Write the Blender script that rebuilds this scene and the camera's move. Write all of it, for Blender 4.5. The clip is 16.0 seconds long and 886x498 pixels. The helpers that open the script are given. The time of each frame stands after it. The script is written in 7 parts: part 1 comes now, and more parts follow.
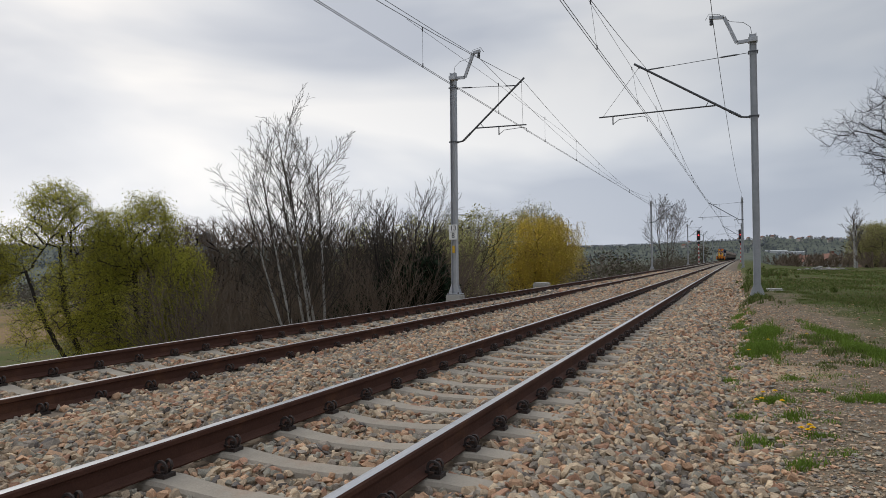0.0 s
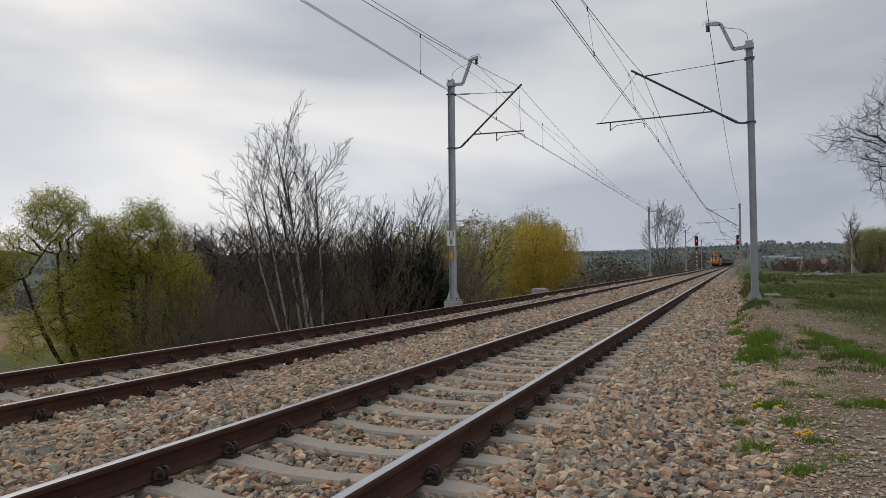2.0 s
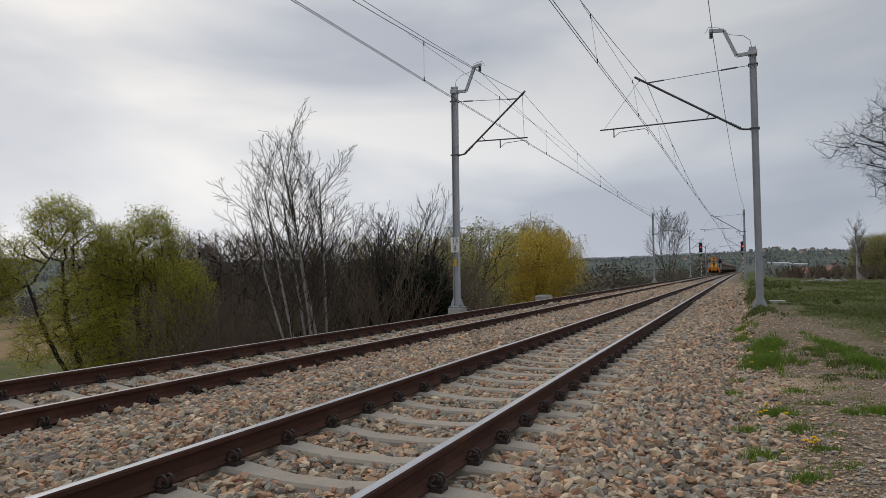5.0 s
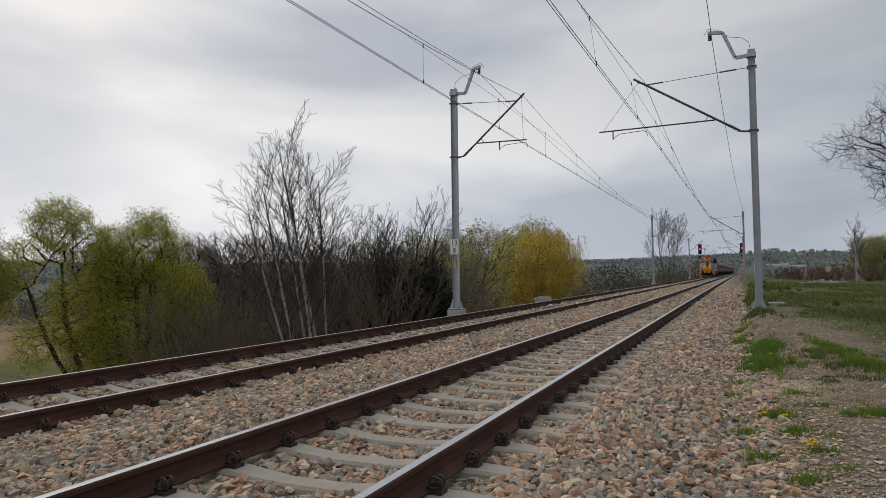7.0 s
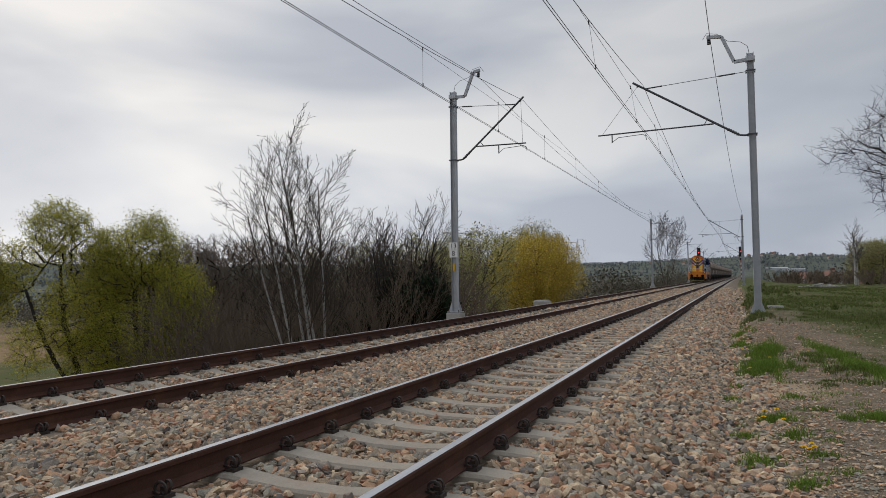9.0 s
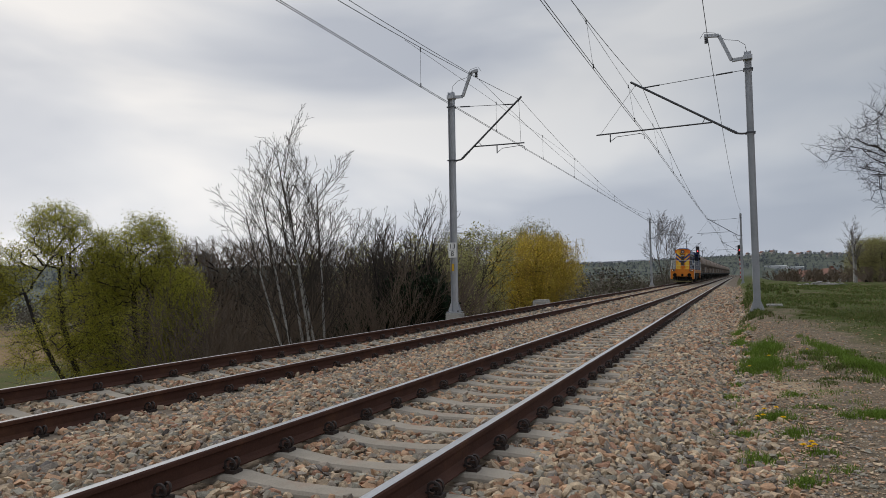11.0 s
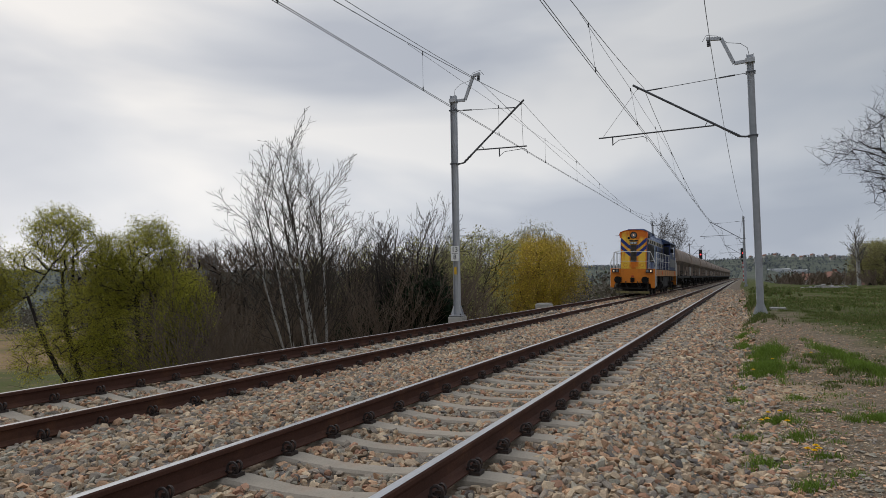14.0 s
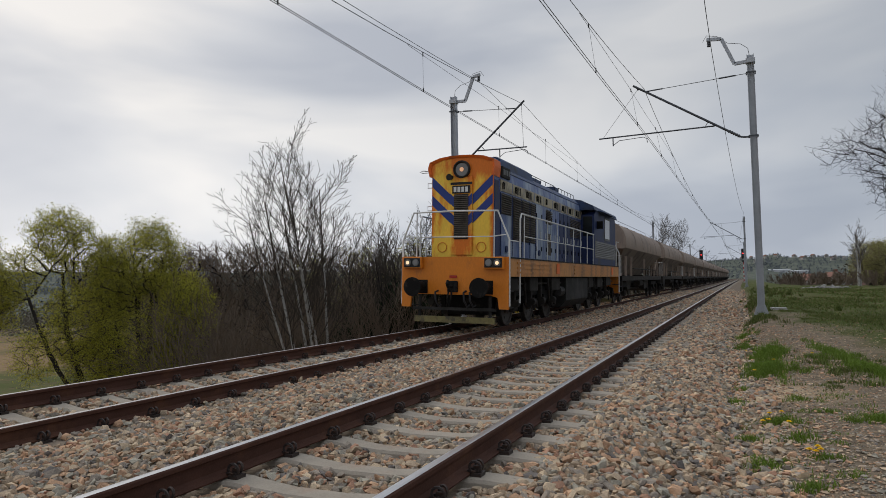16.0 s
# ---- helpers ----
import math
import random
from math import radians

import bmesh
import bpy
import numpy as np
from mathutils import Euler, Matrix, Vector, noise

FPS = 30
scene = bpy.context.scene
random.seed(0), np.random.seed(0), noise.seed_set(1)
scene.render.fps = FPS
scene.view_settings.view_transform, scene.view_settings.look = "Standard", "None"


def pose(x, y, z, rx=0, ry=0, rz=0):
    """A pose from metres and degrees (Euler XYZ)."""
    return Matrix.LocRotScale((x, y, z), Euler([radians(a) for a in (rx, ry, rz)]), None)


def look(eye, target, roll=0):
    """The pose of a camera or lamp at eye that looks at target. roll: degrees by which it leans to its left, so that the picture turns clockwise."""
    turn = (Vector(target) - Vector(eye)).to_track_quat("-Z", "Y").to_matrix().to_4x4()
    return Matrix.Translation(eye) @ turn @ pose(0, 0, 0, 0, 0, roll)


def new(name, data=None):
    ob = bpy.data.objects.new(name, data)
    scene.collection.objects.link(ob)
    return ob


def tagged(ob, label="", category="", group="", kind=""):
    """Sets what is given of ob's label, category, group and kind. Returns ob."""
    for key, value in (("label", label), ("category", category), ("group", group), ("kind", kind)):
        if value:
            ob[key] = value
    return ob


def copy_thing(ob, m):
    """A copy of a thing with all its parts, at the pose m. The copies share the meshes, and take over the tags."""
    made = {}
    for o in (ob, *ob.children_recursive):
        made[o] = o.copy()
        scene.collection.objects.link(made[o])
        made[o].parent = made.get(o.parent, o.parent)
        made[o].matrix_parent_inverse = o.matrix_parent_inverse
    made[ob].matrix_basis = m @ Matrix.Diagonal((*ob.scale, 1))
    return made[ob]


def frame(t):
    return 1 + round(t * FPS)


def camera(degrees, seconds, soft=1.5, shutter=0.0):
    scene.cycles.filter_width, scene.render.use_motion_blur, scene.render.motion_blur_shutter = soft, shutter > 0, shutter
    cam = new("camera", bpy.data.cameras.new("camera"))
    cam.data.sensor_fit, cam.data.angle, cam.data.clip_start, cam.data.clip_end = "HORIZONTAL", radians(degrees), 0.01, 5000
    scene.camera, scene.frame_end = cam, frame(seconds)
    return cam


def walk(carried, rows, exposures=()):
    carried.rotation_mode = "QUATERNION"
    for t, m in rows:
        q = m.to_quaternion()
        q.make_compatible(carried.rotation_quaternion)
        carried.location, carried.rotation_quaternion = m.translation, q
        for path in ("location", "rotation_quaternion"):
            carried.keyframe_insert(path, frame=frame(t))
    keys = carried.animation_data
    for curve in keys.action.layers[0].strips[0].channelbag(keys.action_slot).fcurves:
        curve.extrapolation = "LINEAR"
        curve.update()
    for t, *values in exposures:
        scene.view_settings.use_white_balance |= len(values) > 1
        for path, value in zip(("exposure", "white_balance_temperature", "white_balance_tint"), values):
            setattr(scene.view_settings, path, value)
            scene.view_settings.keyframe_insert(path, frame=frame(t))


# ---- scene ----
cam = camera(67.3, 16.0, soft=0.55)
PATH = [
    (0, (2.47, -3.592, 1.076), (1.675, -1.758, 1.117), -0.5),
    (0.5, (2.469, -3.591, 1.076), (1.677, -1.755, 1.122), -0.5),
    (1, (2.475, -3.595, 1.076), (1.682, -1.76, 1.128), -0.5),
    (1.5, (2.474, -3.595, 1.077), (1.685, -1.758, 1.135), -0.6),
    (2, (2.48, -3.599, 1.076), (1.69, -1.763, 1.135), -0.6),
    (2.5, (2.475, -3.598, 1.078), (1.685, -1.762, 1.143), -0.5),
    (3, (2.476, -3.599, 1.079), (1.683, -1.764, 1.144), -0.6),
    (3.5, (2.474, -3.598, 1.08), (1.681, -1.763, 1.143), -0.6),
    (4, (2.475, -3.596, 1.078), (1.679, -1.763, 1.148), -0.6),
    (6.5, (2.478, -3.6, 1.075), (1.678, -1.769, 1.158), -0.7),
    (7, (2.481, -3.608, 1.08), (1.683, -1.776, 1.165), -0.7),
    (7.5, (2.475, -3.605, 1.081), (1.676, -1.773, 1.17), -0.6),
    (8, (2.483, -3.607, 1.083), (1.685, -1.776, 1.178), -0.7),
    (8.5, (2.482, -3.609, 1.081), (1.686, -1.777, 1.179), -0.7),
    (9, (2.478, -3.61, 1.084), (1.683, -1.777, 1.178), -0.6),
    (11.5, (2.481, -3.602, 1.084), (1.689, -1.768, 1.179), -1.0),
    (12, (2.477, -3.601, 1.081), (1.684, -1.767, 1.18), -0.9),
    (12.5, (2.484, -3.608, 1.082), (1.69, -1.775, 1.184), -0.9),
    (13, (2.479, -3.608, 1.084), (1.682, -1.776, 1.19), -0.9),
    (13.5, (2.483, -3.604, 1.085), (1.687, -1.772, 1.19), -1.0),
    (14, (2.479, -3.6, 1.083), (1.68, -1.769, 1.188), -1.0),
    (14.5, (2.472, -3.596, 1.085), (1.673, -1.765, 1.188), -1.0),
    (15, (2.477, -3.597, 1.084), (1.677, -1.767, 1.188), -1.1),
    (15.5, (2.472, -3.595, 1.08), (1.671, -1.766, 1.186), -1.1),
    (16, (2.475, -3.595, 1.083), (1.675, -1.765, 1.191), -1.1),
]
walk(cam, [(t, look(eye, target, roll)) for t, eye, target, roll in PATH],
     exposures=[(0.0, 0.09), (1.1, 0.09), (2.0, -0.06), (16.0, -0.06)])

# ---- world: overcast spring sky, brighter where the sun stands behind the cloud ----
SUN_AZ, SUN_EL = radians(-75), radians(38)
world = bpy.data.worlds.new("overcast_sky")
scene.world = world
world.use_nodes = True


def node(nt, kind, **inputs):
    n = nt.nodes.new(kind)
    for k, v in inputs.items():
        n.inputs[k.replace("_", " ")].default_value = v
    return n


def sky_world():
    nt = world.node_tree
    nt.nodes.clear()
    out = nt.nodes.new("ShaderNodeOutputWorld")
    bg = nt.nodes.new("ShaderNodeBackground")
    co = nt.nodes.new("ShaderNodeTexCoord")
    sky = nt.nodes.new("ShaderNodeTexSky")
    sky.sky_type, sky.sun_disc = "NISHITA", False
    sky.sun_elevation, sky.sun_rotation = SUN_EL, SUN_AZ
    sky.air_density, sky.dust_density = 1.0, 3.0
    # cloud layers: the direction flattened so that the banks lie along the horizon
    mp = nt.nodes.new("ShaderNodeMapping")
    mp.inputs["Scale"].default_value = (1.0, 1.0, 3.2)
    mp.inputs["Location"].default_value = (0.35, 1.7, 0.2)
    nt.links.new(co.outputs["Generated"], mp.inputs["Vector"])
    big = node(nt, "ShaderNodeTexNoise", Scale=1.5, Detail=4.5, Roughness=0.46, Distortion=0.4)
    nt.links.new(mp.outputs[0], big.inputs["Vector"])
    ramp = nt.nodes.new("ShaderNodeValToRGB")
    el = ramp.color_ramp.elements
    el[0].position, el[0].color = 0.40, (0.53, 0.565, 0.63, 1)
    el[1].position, el[1].color = 0.62, (0.89, 0.885, 0.875, 1)
    mid = el.new(0.505)
    mid.color = (0.68, 0.705, 0.745, 1)
    nt.links.new(big.outputs["Fac"], ramp.inputs["Fac"])
    # glow of the veiled sun
    dot = nt.nodes.new("ShaderNodeVectorMath")
    dot.operation = "DOT_PRODUCT"
    dot.inputs[1].default_value = (math.sin(SUN_AZ) * 0.97, math.cos(SUN_AZ) * 0.97, 0.24)
    nt.links.new(co.outputs["Generated"], dot.inputs[0])
    glow = node(nt, "ShaderNodeMapRange")
    for k, v in (("From Min", 0.0), ("From Max", 1.0), ("To Min", 0.63), ("To Max", 1.11)):
        glow.inputs[k].default_value = v
    nt.links.new(dot.outputs["Value"], glow.inputs["Value"])
    # an overcast dome grows brighter towards the zenith
    sep = nt.nodes.new("ShaderNodeSeparateXYZ")
    nt.links.new(co.outputs["Generated"], sep.inputs[0])
    zen = node(nt, "ShaderNodeMapRange")
    for k, v in (("From Min", 0.42), ("From Max", 1.0), ("To Min", 1.0), ("To Max", 2.3)):
        zen.inputs[k].default_value = v
    nt.links.new(sep.outputs["Z"], zen.inputs["Value"])
    mul = nt.nodes.new("ShaderNodeMath")
    mul.operation = "MULTIPLY"
    low = node(nt, "ShaderNodeMapRange")
    for k, v in (("From Min", 0.0), ("From Max", 0.28), ("To Min", 1.28), ("To Max", 1.0)):
        low.inputs[k].default_value = v
    nt.links.new(sep.outputs["Z"], low.inputs["Value"])
    mul0 = nt.nodes.new("ShaderNodeMath")
    mul0.operation = "MULTIPLY"
    nt.links.new(glow.outputs[0], mul0.inputs[0])
    nt.links.new(low.outputs[0], mul0.inputs[1])
    nt.links.new(mul0.outputs[0], mul.inputs[0])
    nt.links.new(zen.outputs[0], mul.inputs[1])
    sc = nt.nodes.new("ShaderNodeVectorMath")
    sc.operation = "SCALE"
    # bluish away from the sun, neutral towards it
    tone = nt.nodes.new("ShaderNodeMix")
    tone.data_type = "RGBA"
    tone.inputs["A"].default_value, tone.inputs["B"].default_value = (0.935, 0.985, 1.06, 1), (1.03, 1.0, 0.975, 1)
    nt.links.new(dot.outputs["Value"], tone.inputs["Factor"])
    tinted = nt.nodes.new("ShaderNodeVectorMath")
    tinted.operation = "MULTIPLY"
    nt.links.new(ramp.outputs[0], tinted.inputs[0])
    nt.links.new(tone.outputs["Result"], tinted.inputs[1])
    nt.links.new(tinted.outputs[0], sc.inputs[0])
    nt.links.new(mul.outputs[0], sc.inputs["Scale"])
    # a little of the clear sky above shines through
    sk = nt.nodes.new("ShaderNodeVectorMath")
    sk.operation = "SCALE"
    sk.inputs["Scale"].default_value = 0.05
    nt.links.new(sky.outputs[0], sk.inputs[0])
    mix = nt.nodes.new("ShaderNodeMix")
    mix.data_type = "RGBA"
    mix.inputs["Factor"].default_value = 0.12
    nt.links.new(sc.outputs[0], mix.inputs["A"])
    nt.links.new(sk.outputs[0], mix.inputs["B"])
    nt.links.new(mix.outputs["Result"], bg.inputs["Color"])
    bg.inputs["Strength"].default_value = 1.0
    nt.links.new(bg.outputs[0], out.inputs["Surface"])


sky_world()
sun = new("sun", bpy.data.lights.new("sun", "SUN"))
sun.data.energy, sun.data.angle, sun.data.color = 1.0, radians(25), (1.0, 0.965, 0.92)
sun.matrix_world = look((0, 0, 0), (-math.sin(SUN_AZ) * math.cos(SUN_EL), -math.cos(SUN_AZ) * math.cos(SUN_EL), -math.sin(SUN_EL)))
scene.view_settings.exposure = 0.0


# ---- materials ----
def material(name, base, rough=0.7, metal=0.0, vary=0.25, scale=6.0, fine=60.0, bump=0.2, second=None, second_at=0.6, second_scale=3.0,
             island=0.0, ob_random=0.0, emit=None, strength=0.0, spec=0.4, through_leaf=0.0, stretch=(1, 1, 1)):
    """Base colour broken by coarse and fine grain, patches of a second colour (stain, rust, dust) and relief."""
    m = bpy.data.materials.new(name)
    m.use_nodes = True
    nt = m.node_tree
    b = nt.nodes["Principled BSDF"]
    b.inputs["Roughness"].default_value, b.inputs["Metallic"].default_value = rough, metal
    b.inputs["Specular IOR Level"].default_value = spec if rough < 0.68 else spec * 0.3
    co = nt.nodes.new("ShaderNodeTexCoord")
    mp = nt.nodes.new("ShaderNodeMapping")
    mp.inputs["Scale"].default_value = stretch
    nt.links.new(co.outputs["Object"], mp.inputs["Vector"])
    n1 = node(nt, "ShaderNodeTexNoise", Scale=scale, Detail=5.0, Roughness=0.6)
    n2 = node(nt, "ShaderNodeTexNoise", Scale=fine, Detail=3.0, Roughness=0.65)
    for n in (n1, n2):
        nt.links.new(mp.outputs[0], n.inputs["Vector"])
    add = nt.nodes.new("ShaderNodeMath")
    add.operation = "ADD"
    nt.links.new(n1.outputs["Fac"], add.inputs[0])
    nt.links.new(n2.outputs["Fac"], add.inputs[1])
    val = add.outputs[0]
    if island or ob_random:
        src = nt.nodes.new("ShaderNodeNewGeometry") if island else nt.nodes.new("ShaderNodeObjectInfo")
        r = node(nt, "ShaderNodeMapRange")
        amount = island or ob_random
        r.inputs["To Min"].default_value, r.inputs["To Max"].default_value = -amount, amount
        nt.links.new(src.outputs["Random Per Island" if island else "Random"], r.inputs["Value"])
        a2 = nt.nodes.new("ShaderNodeMath")
        a2.operation = "ADD"
        nt.links.new(val, a2.inputs[0])
        nt.links.new(r.outputs[0], a2.inputs[1])
        val = a2.outputs[0]
    rng = node(nt, "ShaderNodeMapRange")
    for k, v in (("From Min", 0.6), ("From Max", 1.4), ("To Min", 1 - vary), ("To Max", 1 + vary)):
        rng.inputs[k].default_value = v
    rng.clamp = False
    nt.links.new(val, rng.inputs["Value"])
    tint = nt.nodes.new("ShaderNodeVectorMath")
    tint.operation = "SCALE"
    if second:
        n3 = node(nt, "ShaderNodeTexNoise", Scale=second_scale, Detail=6.0, Roughness=0.65)
        nt.links.new(mp.outputs[0], n3.inputs["Vector"])
        fac = n3.outputs["Fac"]
        if island:
            # whole pieces take the second colour
            w = nt.nodes.new("ShaderNodeTexWhiteNoise")
            w.noise_dimensions = "1D"
            nt.links.new(src.outputs["Random Per Island"], w.inputs["W"])
            fac = w.outputs["Value"]
        st = node(nt, "ShaderNodeMapRange")
        st.inputs["From Min"].default_value, st.inputs["From Max"].default_value = second_at - 0.08, second_at + 0.08
        nt.links.new(fac, st.inputs["Value"])
        mx = nt.nodes.new("ShaderNodeMix")
        mx.data_type = "RGBA"
        mx.inputs["A"].default_value, mx.inputs["B"].default_value = (*base, 1), (*second, 1)
        nt.links.new(st.outputs[0], mx.inputs["Factor"])
        nt.links.new(mx.outputs["Result"], tint.inputs[0])
    else:
        tint.inputs[0].default_value = base
    nt.links.new(rng.outputs[0], tint.inputs["Scale"])
    nt.links.new(tint.outputs[0], b.inputs["Base Color"])
    if bump:
        bp = node(nt, "ShaderNodeBump", Strength=bump, Distance=0.02)
        nt.links.new(n2.outputs["Fac"], bp.inputs["Height"])
        nt.links.new(bp.outputs[0], b.inputs["Normal"])
    if emit:
        b.inputs["Emission Color"].default_value, b.inputs["Emission Strength"].default_value = (*emit, 1), strength
    if through_leaf:
        # thin leaves let light through
        tr = nt.nodes.new("ShaderNodeBsdfTranslucent")
        nt.links.new(tint.outputs[0], tr.inputs["Color"])
        ms = nt.nodes.new("ShaderNodeMixShader")
        ms.inputs["Fac"].default_value = through_leaf
        nt.links.new(b.outputs[0], ms.inputs[1])
        nt.links.new(tr.outputs[0], ms.inputs[2])
        nt.links.new(ms.outputs[0], nt.nodes["Material Output"].inputs["Surface"])
    return m


def stone_material():
    """Crushed rock of several kinds: grey, greenish grey, tan and pink pieces, each with its own grain."""
    m = material("ballast_stone", (0.3, 0.25, 0.2), 0.9, vary=0.42, scale=9, fine=110, bump=0.4, island=0.25, spec=0.35)
    nt = m.node_tree
    geo = next(n for n in nt.nodes if n.type == "NEW_GEOMETRY")
    w = nt.nodes.new("ShaderNodeTexWhiteNoise")
    w.noise_dimensions = "1D"
    nt.links.new(geo.outputs["Random Per Island"], w.inputs["W"])
    ramp = nt.nodes.new("ShaderNodeValToRGB")
    ramp.color_ramp.interpolation = "CONSTANT"
    el = ramp.color_ramp.elements
    kinds = ((0.0, (0.380, 0.288, 0.198)), (0.22, (0.284, 0.240, 0.194)), (0.42, (0.451, 0.281, 0.174)), (0.60, (0.303, 0.275, 0.218)),
             (0.74, (0.484, 0.374, 0.253)), (0.88, (0.363, 0.209, 0.138)), (0.95, (0.165, 0.145, 0.130)))
    el[0].color = (*kinds[0][1], 1)
    el[1].position, el[1].color = kinds[1][0], (*kinds[1][1], 1)
    for p, c in kinds[2:]:
        el.new(p).color = (*c, 1)
    nt.links.new(w.outputs["Value"], ramp.inputs["Fac"])
    tint = next(n for n in nt.nodes if n.type == "VECT_MATH" and n.operation == "SCALE")
    nt.links.new(ramp.outputs[0], tint.inputs[0])
    return m


M = dict(
    stone=stone_material(),
    bed=material("ballast_bed", (0.17, 0.135, 0.10), 0.95, vary=0.5, scale=1.3, fine=24, bump=0.9, second=(0.21, 0.15, 0.115), second_at=0.62, second_scale=9),
    rail=material("rail_rust", (0.072, 0.034, 0.024), 0.75, vary=0.3, scale=3, fine=90, bump=0.12, second=(0.10, 0.047, 0.028), second_at=0.6, second_scale=2.5),
    railtop=material("rail_polished_steel", (0.52, 0.52, 0.53), 0.30, 1.0, vary=0.12, scale=1.5, fine=40, bump=0.03, stretch=(20, 0.6, 1)),
    railtop_dull=material("rail_dull_steel", (0.36, 0.34, 0.33), 0.42, 1.0, vary=0.2, scale=1.5, fine=40, bump=0.04, stretch=(20, 0.6, 1)),
    concrete=material("sleeper_concrete", (0.30, 0.262, 0.212), 0.9, vary=0.2, scale=5, fine=70, bump=0.25, second=(0.28, 0.22, 0.17), second_at=0.62, second_scale=4, ob_random=0.15),
    clip=material("spring_clip_iron", (0.045, 0.034, 0.03), 0.6, 0.3, vary=0.3, scale=20, fine=150, bump=0.1, second=(0.09, 0.045, 0.025), second_at=0.6, second_scale=14),
    galv=material("galvanised_steel", (0.43, 0.44, 0.46), 0.55, 0.35, vary=0.1, scale=2.5, fine=40, bump=0.03, second=(0.36, 0.37, 0.39), second_at=0.55, second_scale=1.5),
    tube=material("dark_bracket_steel", (0.085, 0.088, 0.095), 0.55, 0.4, vary=0.2, scale=6, fine=60, bump=0.05),
    wire=material("copper_wire_dark", (0.045, 0.045, 0.047), 0.55, 0.4, vary=0.2, scale=6, fine=60, bump=0.0),
    found=material("foundation_concrete", (0.36, 0.35, 0.32), 0.9, vary=0.2, scale=4, fine=60, bump=0.3, second=(0.2, 0.18, 0.14), second_at=0.6),
)


# ---- mesh helpers ----
def box(bm, x0, x1, y0, y1, z0, z1, bevel=0.0):
    v = [bm.verts.new((x, y, z)) for z in (z0, z1) for y in (y0, y1) for x in (x0, x1)]
    fs = [bm.faces.new([v[i] for i in f]) for f in ((0, 2, 3, 1), (4, 5, 7, 6), (0, 1, 5, 4), (1, 3, 7, 5), (3, 2, 6, 7), (2, 0, 4, 6))]
    if bevel:
        es = list({e for f in fs for e in f.edges})
        bmesh.ops.bevel(bm, geom=es, offset=bevel, segments=2, affect="EDGES", profile=0.6)
    return bm


def frames_along(pts):
    out, up = [], None
    for i, p in enumerate(pts):
        d = (pts[min(i + 1, len(pts) - 1)] - pts[max(i - 1, 0)]).normalized()
        if up is None:
            up = Vector((0, 0, 1)) if abs(d.z) < 0.9 else Vector((1, 0, 0))
        a = d.cross(up)
        if a.length < 1e-4:
            a = d.orthogonal()
        a.normalize()
        up = a.cross(d)
        out.append((p, a, up))
    return out


def tube(bm, pts, r, n=6, r1=None, closed=False):
    """A round bar through pts, tapering from r to r1."""
    pts = [Vector(p) for p in pts]
    rings = []
    r1 = r if r1 is None else r1
    for i, (p, a, b) in enumerate(frames_along(pts)):
        rr = r + (r1 - r) * i / max(1, len(pts) - 1)
        rings.append([bm.verts.new(p + (a * math.cos(2 * math.pi * k / n) + b * math.sin(2 * math.pi * k / n)) * rr) for k in range(n)])
    for u, w in zip(rings, rings[1:]):
        for k in range(n):
            bm.faces.new((u[k], u[(k + 1) % n], w[(k + 1) % n], w[k]))
    bm.faces.new(rings[0][::-1])
    bm.faces.new(rings[-1])
    return bm


def loft(bm, rings, close=True, caps=True):
    """Skin rings of points, each with as many points as the next."""
    rs = [[bm.verts.new(p) for p in ring] for ring in rings]
    n = len(rs[0])
    for u, w in zip(rs, rs[1:]):
        for k in range(n if close else n - 1):
            bm.faces.new((u[k], u[(k + 1) % n], w[(k + 1) % n], w[k]))
    if caps and close:
        bm.faces.new(rs[0][::-1])
        bm.faces.new(rs[-1])
    return bm


def prism(bm, poly, axis, a, b):
    """A flat outline pushed from a to b along an axis (x, y or z)."""
    put = {"x": lambda p, t: (t, p[0], p[1]), "y": lambda p, t: (p[0], t, p[1]), "z": lambda p, t: (p[0], p[1], t)}[axis]
    return loft(bm, [[put(p, t) for p in poly] for t in (a, b)])


def mesh_of(bm, name, mats, smooth=False, angle=None):
    bmesh.ops.recalc_face_normals(bm, faces=bm.faces)
    me = bpy.data.meshes.new(name)
    if smooth:
        lim = radians(angle or 40)
        for f in bm.faces:
            f.smooth = True
        for e in bm.edges:
            if len(e.link_faces) == 2 and e.calc_face_angle(0) > lim:
                e.smooth = False
    else:
        for f in bm.faces:
            f.smooth = False
    bm.to_mesh(me)
    bm.free()
    for m in (mats if isinstance(mats, (list, tuple)) else [mats]):
        me.materials.append(m)
    return me


def part(name, bm, mat, parent=None, label="", smooth=False, at=None, kind=""):
    """One mesh object of a bmesh (or of shared mesh data), under a thing or a part."""
    me = bm if isinstance(bm, bpy.types.Mesh) else mesh_of(bm, name, mat, smooth)
    ob = new(name, me)
    ob.parent = parent
    if at is not None:
        ob.matrix_basis = at
    return tagged(ob, label=label, kind=kind)


def thing(name, label, category, at=None, group="", kind=""):
    ob = new(name)
    ob.empty_display_size = 0.2
    if at is not None:
        ob.matrix_basis = at
    return tagged(ob, label, category, group, kind)


